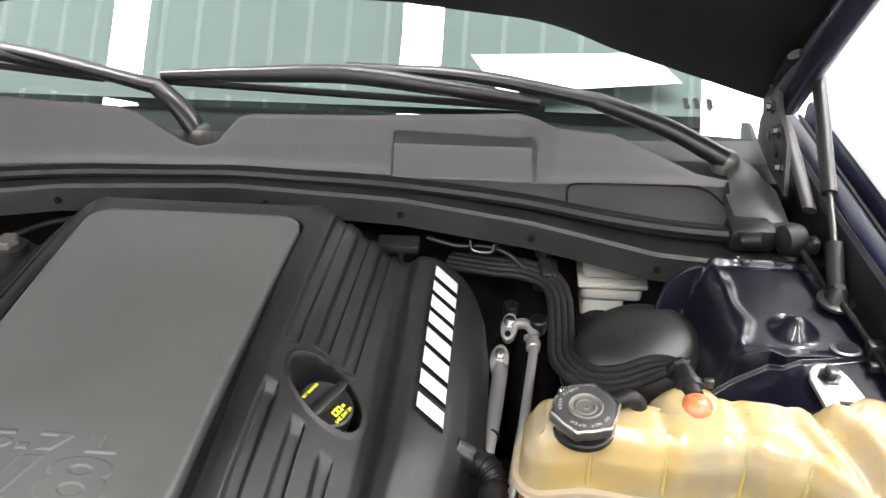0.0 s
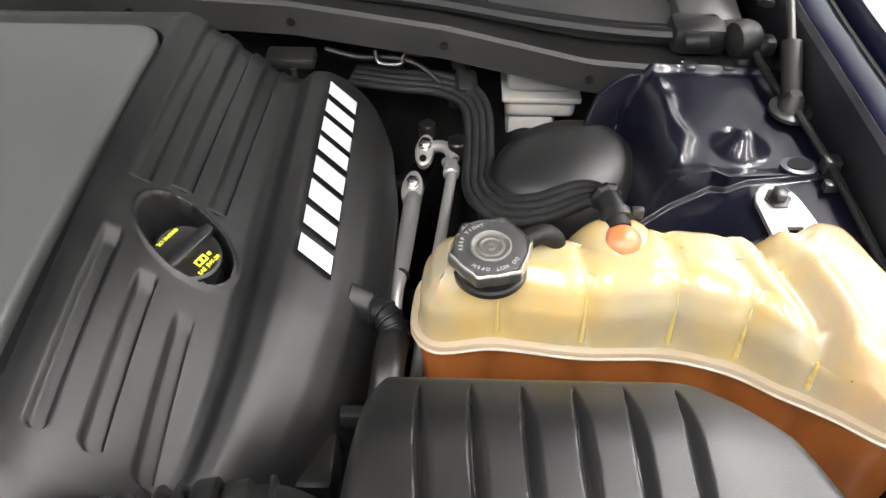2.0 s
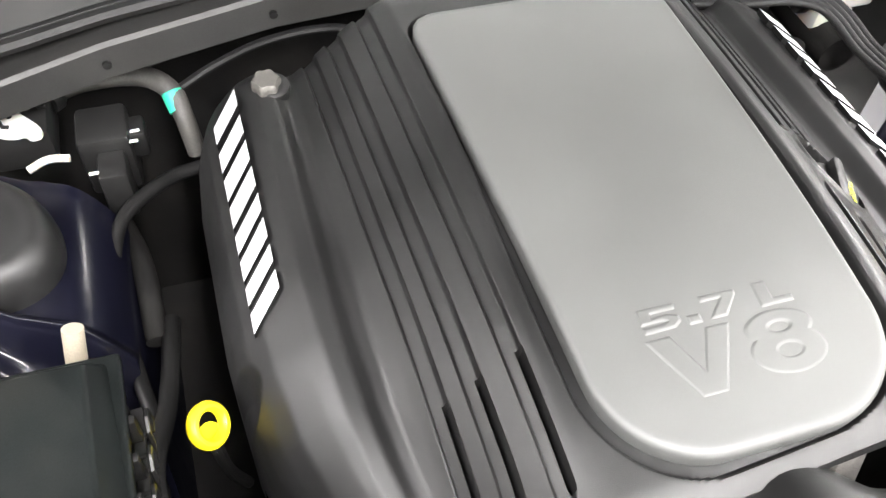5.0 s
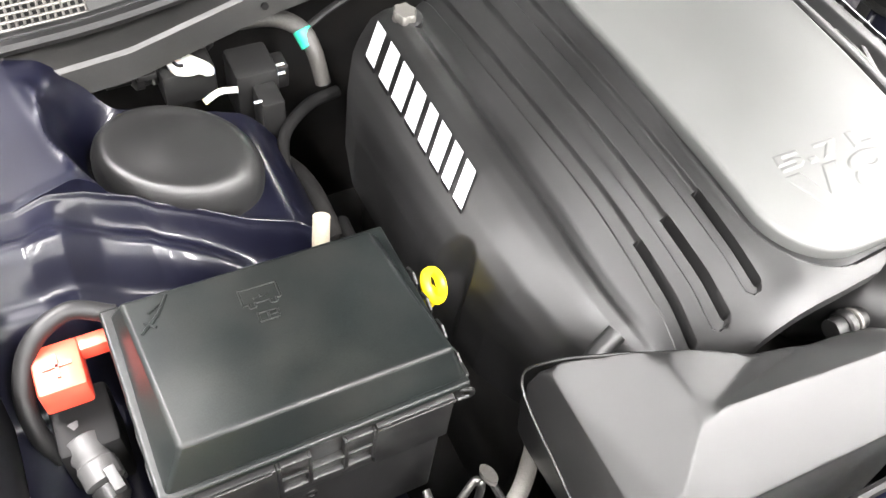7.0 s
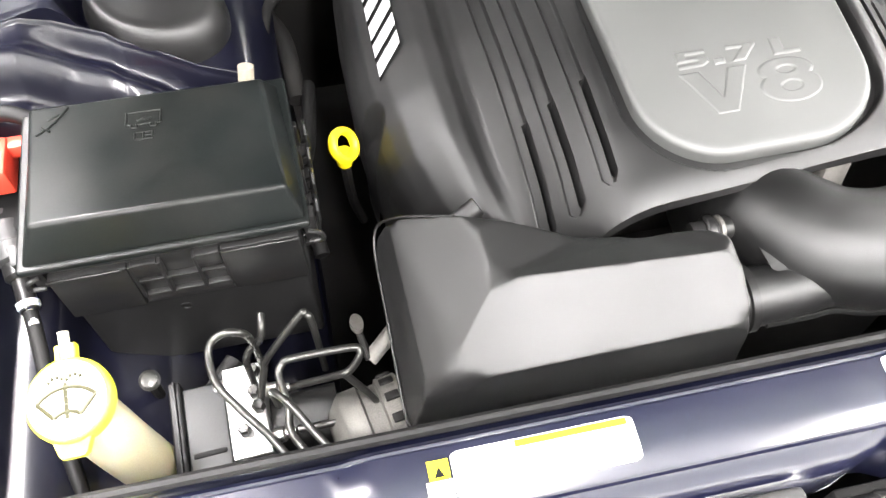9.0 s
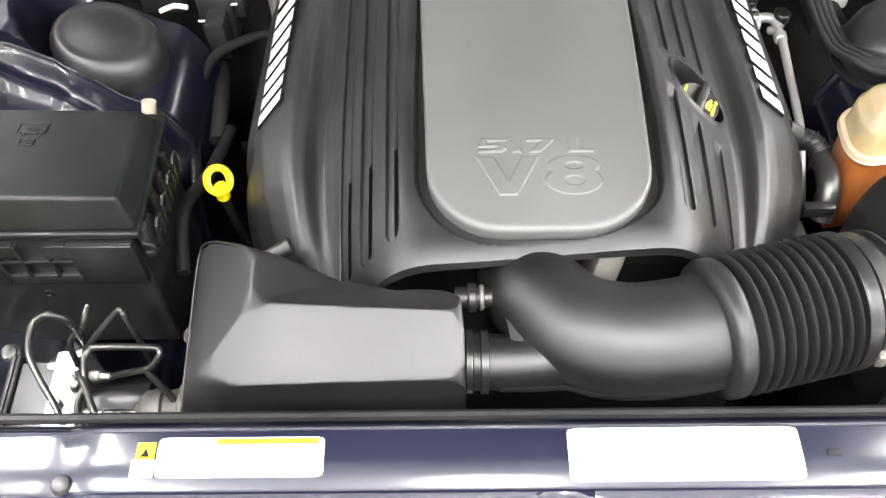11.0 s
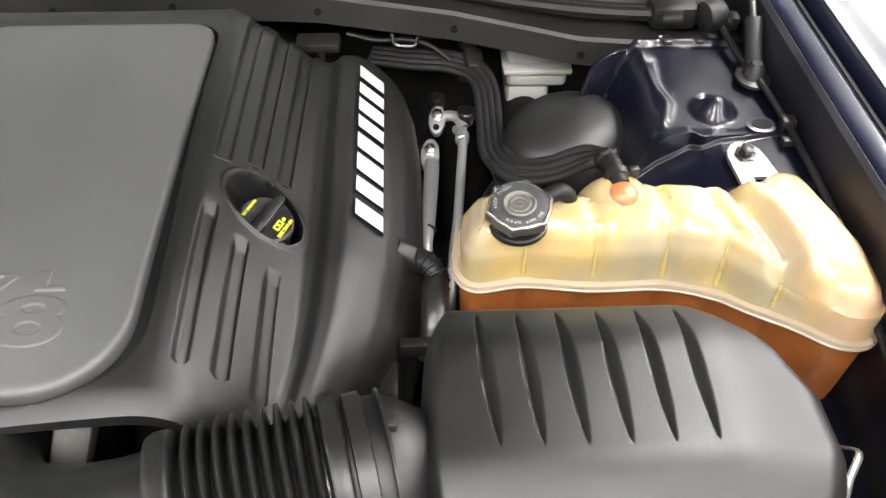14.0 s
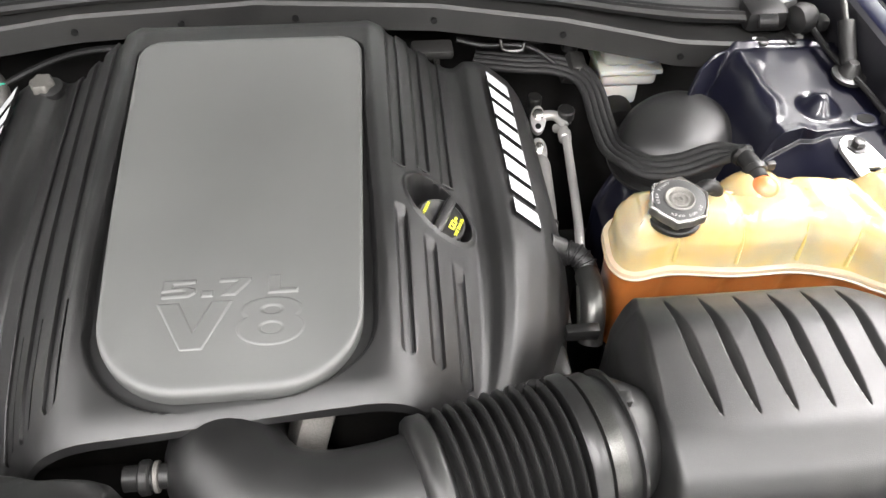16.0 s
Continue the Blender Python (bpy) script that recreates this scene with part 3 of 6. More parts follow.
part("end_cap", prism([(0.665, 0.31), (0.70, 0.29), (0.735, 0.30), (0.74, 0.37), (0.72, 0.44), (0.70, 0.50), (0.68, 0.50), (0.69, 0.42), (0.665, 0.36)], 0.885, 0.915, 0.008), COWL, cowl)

# windscreen
GZ = lambda y: 0.965 + 0.50 * (y - 0.505)
bm = bmesh.new()
for off in (0.0,):
    g = []
    for j in range(13):
        v = j / 12
        y = 0.445 + 0.955 * v
        w = 0.735 - 0.10 * v
        row = []
        for i in range(25):
            x = -w + 2 * w * i / 24
            row.append(bm.verts.new((x, y + 0.10 * (x / w) ** 2 * 0.6, GZ(y) + off - 0.012 * (x / w) ** 2)))
        g.append(row)
    for a, b in zip(g, g[1:]):
        for k in range(24):
            bm.faces.new((a[k], a[k + 1], b[k + 1], b[k]))
glass = single("window_1", bm, GLASS, "green tinted sloping car windscreen", "windscreen", "structure")
glass.visible_shadow = False
single("dashboard", sheet([-0.7 + 0.1 * i for i in range(15)], [0.56, 0.75, 0.95, 1.15], lambda x, y: (x, y, 0.93 + 0.10 * smooth((y - 0.5) / 0.5)), lambda c: (c.x, c.y, 0.6)), DASH, "dull grey dashboard top behind the glass", "dashboard")
single("paper_sheet", poly([(0.312, 0.66, 0.985), (0.60, 0.68, 0.99), (0.64, 0.60, 0.972), (0.36, 0.56, 0.962), (0.312, 0.66, 0.984), (0.60, 0.68, 0.989), (0.64, 0.60, 0.971), (0.36, 0.56, 0.961)], [(0, 1, 2, 3), (4, 5, 6, 7), (0, 1, 5, 4), (1, 2, 6, 5), (2, 3, 7, 6), (3, 0, 4, 7)]), PAPER, "white paper sheet lying on the dashboard", "paper")
single("cabin", poly([(-0.75, 1.15, 0.4), (0.75, 1.15, 0.4), (0.75, 1.15, 1.25), (-0.75, 1.15, 1.25), (-0.75, 2.2, 0.4), (0.75, 2.2, 0.4), (0.65, 1.9, 1.44), (-0.65, 1.9, 1.44), (-0.65, 1.4, 1.42), (0.65, 1.4, 1.42)],
       [(4, 5, 6, 7), (8, 9, 6, 7), (0, 1, 5, 4)]), DASH, "plain dim car cabin behind the windscreen", "cabin", "structure")


def wiper(name, pivot, elbow, tip, blade):
    ob = thing(name, pivot, "black wiper arm with rubber blade on the windscreen", "wiper", "wipers")
    p, e, t = Vector(pivot), Vector(elbow), Vector(tip)
    part("arm_head", tube([p + Vector((0, 0, 0.004)), p.lerp(e, 0.45) + Vector((0, 0, 0.010)), e], lambda k: 0.020 - 0.003 * k, 12, 6, flat=0.75), BLACK_GLOSS, ob)
    part("pivot_cap", lathe([(0.019, -0.02), (0.019, 0.006), (0.0175, 0.012), (0.012, 0.0165), (0.003, 0.018)], Matrix.Translation(p), 24), GRIMY, ob, "worn dark metal pivot cap")
    part("arm", tube([e, e.lerp(t, 0.5) + Vector((0, 0, 0.012)), t], lambda k: 0.018 - 0.006 * k, 12, 6, flat=0.65), BLACK_GLOSS, ob)
    b0, b1 = Vector(blade[0]), Vector(blade[1])
    mid = b0.lerp(b1, 0.5)
    part("blade_frame", tube([b0, b0.lerp(b1, 0.25) + Vector((0, 0, 0.012)), mid + Vector((0, 0, 0.022)), b0.lerp(b1, 0.75) + Vector((0, 0, 0.012)), b1], lambda k: 0.008 + 0.006 * math.sin(math.pi * k), 10, 6), BLACK_GLOSS, ob)
    part("rubber", box((-0.003, -0.006, -0.008), (0.003, 0.004, (b1 - b0).length), 0.001, m=aim(b0 - Vector((0, 0, 0.008)), b1 - Vector((0, 0, 0.008)))), RUBBER, ob)
    part("joint", box(mid + Vector((-0.03, -0.01, 0.012)), mid + Vector((0.03, 0.012, 0.034)), 0.005), BLACK_GLOSS, ob)
    return ob


wiper("wiper", (0.684, 0.444, 0.916), (0.50, 0.512, 0.975), (0.13, 0.548, 1.0), ((0.42, 0.505, 0.972), (-0.15, 0.528, 0.985)))
wiper("wiper", (-0.082, 0.462, 0.920), (-0.153, 0.508, 0.975), (-0.62, 0.59, 1.02), ((-0.25, 0.53, 0.985), (-0.9, 0.59, 1.02)))

# plain marks on the corner of the glass
mk = thing("windscreen_mark", (0.68, 0.53, 0.965), "small dark marks on the corner of the windscreen", "mark")
for x in (0.640, 0.656, 0.676):
    k = (x / 0.73) ** 2
    part("bar", box((-0.004, -0.010, 0), (0.004, 0.010, 0.001), m=pose(x, 0.505 + 0.06 * k, GZ(0.505) - 0.012 * k + 0.003, 26, 0, 8)), PRINT_BLACK, mk)

# intake grille at the cowl's end
gr = thing("intake_grille", (-0.65, 0.32, 0.89), "grey lattice grille set into the cowl end", "grille")
gz = lambda x, y: cowl_z(x, y) + 0.001
part("backing", poly([(x, y, gz(x, y)) for x, y in ((-0.705, 0.303), (-0.60, 0.312), (-0.60, 0.350), (-0.705, 0.350))], [(0, 1, 2, 3)]), PRINT_BLACK, gr)
for k in range(14):
    x = -0.704 + 0.008 * k
    part("slat", tube([(x, 0.304 + 0.0006 * k, gz(x, 0.304) + 0.001), (x + 0.002, 0.350, gz(x, 0.350) + 0.001)], 0.0016, 6, 1), GRIMY, gr)
for y in (0.306, 0.315, 0.324, 0.333, 0.342, 0.350):
    part("cross_slat", tube([(-0.705, y - 0.003, gz(-0.705, y) + 0.001), (-0.60, y + 0.003, gz(-0.60, y) + 0.001)], 0.0016, 6, 1), GRIMY, gr)

# hood, propped open
def hood_rear(x):
    return lerp(abs(x), [(0, 1.118), (0.217, 1.111), (0.40, 1.092), (0.45, 1.08), (0.52, 1.052), (0.60, 1.028), (0.71, 0.994), (0.79, 0.972)])


hood = thing("hood", (0, 0.5, 0.98), "propped open dark hood with black lining underneath", "hood")


def hood_at(x, k, off):
    c, s = math.cos(radians(47)), math.sin(radians(47))
    d = 1.18 * k
    bow = 0.04 * math.sin(math.pi * k) * (1 - (x / 0.85) ** 2)
    lift = (hood_rear(x) - hood_rear(0)) * (1 - 0.75 * smooth(k * 1.6)) - 0.05 * (x / 0.79) ** 2 * smooth(k * 1.6)
    return Vector((x, 0.50 - d * c + (bow + off) * s, hood_rear(0) + lift + d * s + (bow + off) * c))


xs = [-0.79 + 1.58 * i / 64 for i in range(65)]
ks = [j / 40 for j in range(41)]
bm2 = sheet([x * 0.985 for x in xs], ks, lambda x, k: hood_at(x, k, 0.004))
part("outer_skin", sheet(xs, ks, lambda x, k: hood_at(x, k, 0.025), lambda c: c + Vector((0, 0.006, -0.012))), PAINT, hood)
part("lining", bm2, RUBBER, hood, "dull black lining under the hood")
for s in (1, -1):
    part("hood_frame", tube([hood_at(s * 0.755, k, -0.012) for k in (0.02, 0.25, 0.5, 0.75, 0.98)], 0.022, 10, 6, flat=0.6), PAINT, hood, "dark blue inner frame of the hood")
    part("hinge", tube([(s * 0.755, 0.30, 0.93), (s * 0.758, 0.42, 0.965), (s * 0.75, 0.50, 1.0), hood_at(s * 0.73, 0.12, -0.01)], 0.011, 8, 6, flat=0.5), BEAM, hood, "dark steel hood hinge arm")
    part("hinge_plate", prism([(0.34, 0.925), (0.37, 0.985), (0.43, 1.01), (0.47, 1.055), (0.505, 1.05), (0.50, 0.99), (0.47, 0.95), (0.42, 0.925)], 0, 0.006, 0.001, m=Matrix(((0, 0, s, s * 0.735), (1, 0, 0, 0), (0, 1, 0, 0), (0, 0, 0, 1)))), BEAM, hood)
    part("hinge_link", tube([(s * 0.738, 0.39, 0.955), (s * 0.744, 0.44, 0.975), (s * 0.738, 0.485, 1.03)], 0.008, 8, 4, flat=0.6), BLACK_GLOSS, hood)
    for hy, hz in ((0.37, 0.95), (0.405, 0.985), (0.45, 1.0), (0.485, 1.035)):
        part("hinge_bolt", lathe([(0.009, 0), (0.009, 0.003), (0.006, 0.004), (0.006, 0.010)], aim((s * 0.735, hy, hz), (s * 0.5, hy, hz)), 6), BOLT, hood)
    part("hinge_bolt", lathe([(0.010, 0), (0.010, 0.008), (0.006, 0.01)], aim((s * 0.742, 0.44, 0.965), (s * 0.5, 0.44, 0.965)), 6), BOLT, hood)
    st = thing("gas_strut", (s * 0.753, 0.163, 0.888), "black gas strut holding the hood open", "gas strut", "gas struts")
    a, b = Vector((s * 0.755, 0.178, 0.910)), Vector((s * 0.774, 0.423, 1.064))
    m = a.lerp(b, 0.38)
    part("foot", lathe([(0.021, 0), (0.021, 0.004), (0.014, 0.006), (0.010, 0.016), (0.006, 0.022)], pose(s * 0.753, 0.165, 0.891), 20), BLACK_GLOSS, st)
    part("socket", tube([a - Vector((0, 0.006, 0.012)), a.lerp(b, 0.16)], 0.0105, 12, 1), BLACK_GLOSS, st)
    part("rod", tube([a, m], 0.0042, 10, 1), PIPE, st, "thin dark polished rod")
    part("cylinder", tube([m, b], 0.0095, 14, 1), BLACK_GLOSS, st)
    part("upper_socket", tube([b, b + (b - a) * 0.08], 0.0115, 12, 1), BLACK_GLOSS, st)
    st.location.y += 0.008
    if s < 0:
        continue
    # rubber buffers by the hinge
    bl = thing("rubber_buffer", (s * 0.70, 0.27, 0.885), "lumpy black rubber buffer at the cowl corner", "rubber buffer", "cowl corner buffers")
    part("block", box((s * 0.655, 0.272, 0.882), (s * 0.715, 0.312, 0.915), 0.009), RUBBER, bl)
    part("lug", tube([(s * 0.668, 0.268, 0.905), (s * 0.69, 0.262, 0.91)], 0.009, 10, 1), RUBBER, bl)
    part("lobe", lathe([(0.006, -0.018), (0.018, -0.012), (0.021, 0), (0.018, 0.012), (0.006, 0.018)], aim((s * 0.728, 0.268, 0.908), (s * 0.5, 0.2, 0.92)), 16), RUBBER, bl)
    part("plug", box((s * 0.738, 0.248, 0.898), (s * 0.758, 0.268, 0.918), 0.006), RUBBER, bl)
    for bx in (0.672, 0.712):
        bo = single("bolt", lathe([(0.014, 0), (0.014, 0.0025), (0.0085, 0.003), (0.0085, 0.011), (0.007, 0.012)], pose(s * bx, 0.252, 0.877), 6), BOLT, "dark hexagon bolt with washer on the beam", "bolt", group="beam bolts")
for bx, by, mat in ((0.707, 0.262, YELLOW), (0.672, 0.268, PAPER)):
    single("paint_mark", prism([(bx - 0.004, by - 0.004), (bx + 0.003, by + 0.004), (bx - 0.003, by + 0.004)], 0.8755, 0.8775), mat, "small paint tick beside a beam bolt", "paint mark", group="paint marks")

# ---- engine cover ----
def panel_sd(x, y):
    """Distance outside the silver panel's outline."""
    hw = 0.1215 + 0.035 * (y + 0.02)
    yc, hh = -0.017, 0.2355
    rr = 0.075 if y < yc else 0.028
    dx, dy = abs(x) - (hw - rr), abs(y - yc) - (hh - rr)
    return math.hypot(max(dx, 0), max(dy, 0)) + min(max(dx, dy), 0) - rr


PROFILE = [(0, 0.936), (0.128, 0.937), (0.138, 0.938), (0.152, 0.931), (0.18, 0.909), (0.208, 0.885), (0.226, 0.869), (0.239, 0.859), (0.250, 0.858), (0.263, 0.869), (0.279, 0.868), (0.293, 0.861), (0.320, 0.843), (0.338, 0.823), (0.350, 0.797), (0.357, 0.762)]
FX = np.linspace(0, 0.36, 361)
FZ = np.interp(FX, [a for a, _ in PROFILE], [b for _, b in PROFILE])
SOFT = np.convolve(np.pad(FZ, 30, mode="reflect"), np.ones(61) / 61, "valid")
FZ = np.convolve(np.pad(FZ, 3, mode="edge"), np.ones(7) / 7, "valid")
# grooves: start x, y, end x, y, half width, depth, pointed start
GROOVES = [(0.160, 0.30, 0.160, 0.014, 0.0072, 0.005, 0), (0.187, 0.30, 0.187, 0.026, 0.0072, 0.005, 0), (0.213, 0.30, 0.213, 0.022, 0.0065, 0.005, 0),
           (0.159, -0.040, 0.159, -0.220, 0.0068, 0.006, 0.02), (0.1875, -0.066, 0.1875, -0.220, 0.0068, 0.006, 0.02), (0.216, -0.085, 0.216, -0.225, 0.0068, 0.006, 0.02),
           (-0.1565, 0.30, -0.1565, -0.246, 0.0072, 0.0055, 0), (-0.186, 0.30, -0.186, -0.252, 0.0072, 0.0055, 0), (-0.211, 0.30, -0.211, -0.252, 0.0072, 0.0055, 0),
           (-0.1515, -0.138, -0.1515, -0.240, 0.0024, 0.018, 0), (-0.1810, -0.140, -0.1810, -0.246, 0.0024, 0.018, 0), (-0.2060, -0.142, -0.2060, -0.247, 0.0024, 0.018, 0)]
WELL = (0.201, -0.020)


def crown(y):
    """How far the top bends down ahead of and behind the middle."""
    return 0.014 * (max(0.0, -0.02 - y) / 0.23) ** 2 + 0.006 * (max(0.0, y + 0.02) / 0.24) ** 2


def cover_z(x, y):
    # the section narrows with the outline towards the front
    a = abs(x)
    if y < 0 and a > 0.15:
        half = cover_half(y, x)
        a += (0.356 - half) * ((a - 0.15) / (half - 0.15)) ** 2
    z = float(np.interp(a, FX, FZ))
    # shoulders and ridges melt away towards the front
    z += (float(np.interp(a, FX, SOFT)) - z) * 0.9 * smooth((-0.12 - y) / 0.14)
    z -= crown(y) + 0.0065 * max(0.0, (-0.252 - y) / 0.027) ** 2 + 0.010 * smooth((-0.10 - x) / 0.1) * smooth((-0.2 - y) / 0.06) + 0.007 * max(0.0, (y - 0.236) / 0.027) ** 2
    # the flank drops a little towards the front
    z -= 0.030 * smooth((-0.05 - y) / 0.23) * smooth((abs(x) - 0.12) / 0.20)
    # channel round the panel
    d = panel_sd(x, y)
    wide = smooth((0.12 - y) / 0.26)
    z -= 0.011 * smooth((0.0036 + 0.0100 * wide - d) / (0.0022 + 0.0038 * wide))
    cx_ = x / (1 + 0.15 * y)
    for x0, y0, x1, y1, w, depth, pointed in GROOVES:
        s = (y - y0) / (y1 - y0)
        if -0.05 < s < 1.05:
            c = x0 + (x1 - x0) * s
            run = abs(y - y0)
            end = (y1 - y) if y1 > y0 else (y - y1)
            if end <= 0 or s < 0:
                continue
            ww = w * min(1.0, math.sqrt(end / w) if end < w else 1.0)
            if pointed:
                depth = depth * smooth(run / pointed)
            u = abs(cx_ - c) / max(ww, 1e-5)
            if u < 1:
                z -= depth * smooth((1 - u) / 0.34)
    # oil filler well
    ex, ey = x - WELL[0], y - WELL[1]
    q = math.hypot((ex * 0.64 - ey * 0.77) / 0.039, (ex * 0.77 + ey * 0.64) / 0.0305)
    z -= 0.045 * smooth((1.0 - q) / 0.16)
    z += 0.003 * smooth((1.16 - q) / 0.1) * (1 if q > 1 else 0)
    # dipstick bay
    if x < 0:
        z -= 0.045 * smooth((1 - math.hypot((x + 0.358) / 0.030, (y + 0.056) / 0.030)) / 0.25)
    return z


def cover_half(y, side):
    if side > 0:
        return lerp(y, [(-0.279, 0.215), (-0.270, 0.238), (-0.252, 0.262), (-0.21, 0.294), (-0.17, 0.316), (-0.12, 0.336), (-0.06, 0.350), (0.0, 0.356), (0.17, 0.357), (0.21, 0.350), (0.238, 0.330), (0.263, 0.295)])
    return lerp(y, [(-0.279, 0.222), (-0.270, 0.244), (-0.252, 0.268), (-0.21, 0.298), (-0.17, 0.319), (-0.12, 0.339), (-0.06, 0.351), (0.0, 0.356), (0.17, 0.357), (0.21, 0.350), (0.238, 0.330), (0.263, 0.295)])


def cover_place(u, y):
    half = cover_half(y, 1 if u > 0 else -1)
    a, k = abs(u) * 0.356, 1 + 0.15 * y
    knee = min(0.23 * k, 0.82 * half)
    if a < 0.23:
        x = a / 0.23 * knee
    else:
        x = knee + (a - 0.23) / 0.126 * (half - knee)
    x = math.copysign(x, u)
    # the front edge runs a little askew
    w = smooth((-0.20 - y) / 0.075)
    return (x, y + w * (0.006 + 0.0140 * math.tanh(x / 0.16)), cover_z(x, y))


cover = thing("engine_cover", (0, 0, 0.74), "black moulded engine cover with a raised silver-grey top panel", "engine cover")
us = sorted([-1 + 2 * i / 560 for i in range(561)] + [-(c + d) / 0.356 for c in (0.1515, 0.1810, 0.2060) for d in (-0.0026, -0.0020, -0.0008, 0.0008, 0.0020, 0.0026)])
ys = [-0.279 + 0.542 * j / 280 for j in range(281)]
part("shell", sheet(us, ys, cover_place, lambda c: (c.x * 1.004, c.y + (-0.002 if c.y < -0.2 else 0.0), c.z - lerp(abs(c.x), [(0, 0.006), (0.2, 0.012), (0.3, 0.06), (0.356, 0.09)]))), BLACK, cover)

# silver panel: outline in steps round, crowned top
ring = []
for k in range(160):
    a = 2 * math.pi * k / 160
    lo, hi = 0.0, 0.4
    for _ in range(24):
        mid = (lo + hi) / 2
        if panel_sd(mid * math.cos(a), -0.017 + mid * math.sin(a)) < 0:
            lo = mid
        else:
            hi = mid
    ring.append((lo * math.cos(a), lo * math.sin(a)))
bm = bmesh.new()
loops = []
for f, z in ((0.996, 0.926), (1.0, 0.9375), (0.9975, 0.9402), (0.989, 0.9424), (0.972, 0.9431), (0.955, 0.943), (0.93, 0.9428), (0.8, 0.9435), (0.5, 0.9445), (0.2, 0.945), (0.02, 0.945)):
    loops.append([bm.verts.new((x * f, -0.017 + y * f, z - crown(-0.017 + y * f))) for x, y in ring])
for a, b in zip(loops, loops[1:]):
    for k in range(160):
        bm.faces.new((a[k], a[(k + 1) % 160], b[(k + 1) % 160], b[k]))
bm.faces.new(loops[-1])
panel = part("top_panel", bm, PANEL, cover, "silver-grey satin top panel", 60)
RA = np.array([math.atan2(y, x) for x, y in ring])
RO = np.argsort(RA)
RA, RR = RA[RO], np.array([math.hypot(x, y) for x, y in ring])[RO]


def panel_z(x, y):
    """Height of the silver panel's top."""
    f = math.hypot(x, y + 0.017) / float(np.interp(math.atan2(y + 0.017, x), RA, RR, period=2 * math.pi))
    return float(np.interp(f, [0.02, 0.2, 0.5, 0.8, 0.93, 0.955, 0.965], [0.945, 0.945, 0.9445, 0.9435, 0.9428, 0.943, 0.9431])) - crown(y)


FIVE = [(-0.057, -0.134), (-0.028, -0.1345), (-0.0285, -0.139), (-0.048, -0.139), (-0.0485, -0.1425), (-0.036, -0.142), (-0.0285, -0.1445), (-0.028, -0.149), (-0.034, -0.153), (-0.058, -0.1535), (-0.0585, -0.149), (-0.042, -0.149), (-0.038, -0.1475), (-0.041, -0.146), (-0.0585, -0.1465)]
SEVEN = [(-0.008, -0.1345), (0.021, -0.135), (0.021, -0.1385), (0.007, -0.1535), (-0.006, -0.1535), (0.008, -0.1392), (-0.008, -0.1392)]
ELL = [(0.036, -0.134), (0.047, -0.134), (0.0465, -0.149), (0.062, -0.149), (0.062, -0.1538), (0.0352, -0.1538)]
VEE = [(-0.061, -0.159), (-0.042, -0.159), (-0.028, -0.190), (-0.0135, -0.159), (0.005, -0.159), (-0.019, -0.207), (-0.038, -0.207)]


def small_sd(x, y):
    return min(outline_sd(x, y, FIVE), outline_sd(x, y, SEVEN), outline_sd(x, y, ELL), max(abs(x + 0.018) - 0.005, abs(y + 0.1505) - 0.0033))


def large_sd(x, y):
    eight = min(oval_sd(x, y, 0.0395, -0.1710, 0.0265, 0.0130), oval_sd(x, y, 0.0385, -0.1895, 0.0295, 0.0175))
    eight = max(eight, -oval_sd(x, y, 0.0395, -0.1712, 0.0085, 0.0042), -oval_sd(x, y, 0.0390, -0.1897, 0.0095, 0.0056))
    return min(outline_sd(x, y, VEE), eight)


part("raised_lettering", glyphs(lambda x, y: small_sd(x + 0.004, y + 0.005), (-0.066, -0.1615), (0.062, -0.136), panel_z), PANEL, panel, "raised grey writing 5.7 L", 80)
part("raised_lettering", glyphs(lambda x, y: large_sd(x + 0.004, y + 0.005), (-0.069, -0.216), (0.067, -0.1616), panel_z), PANEL, panel, "raised grey writing V8", 80)
# small turned-up lips at the rear grooves' ends
for gx, gy in ((0.160, 0.0145), (0.187, 0.0265), (0.213, 0.0225)):
    k = 1 + 0.15 * gy
    part("groove_lip", tube([((gx - 0.0075) * k, gy + 0.001, cover_z((gx - 0.0075) * k, gy - 0.004) - 0.0006), ((gx + 0.0072) * k, gy + 0.003, cover_z((gx + 0.0072) * k, gy - 0.004) - 0.0006)], 0.0015, 8, 1), BLACK, cover)
# sleeve on the flank
part("sleeve", tube([(0.325, -0.017, 0.822), (0.343, -0.019, 0.813)], 0.0135, 16, 1), BLACK, cover)
part("rear_bolt_post", lathe([(0.018, -0.05), (0.018, 0), (0.012, 0.004)], pose(-0.262, 0.235, 0.862), 16), BLACK, cover)


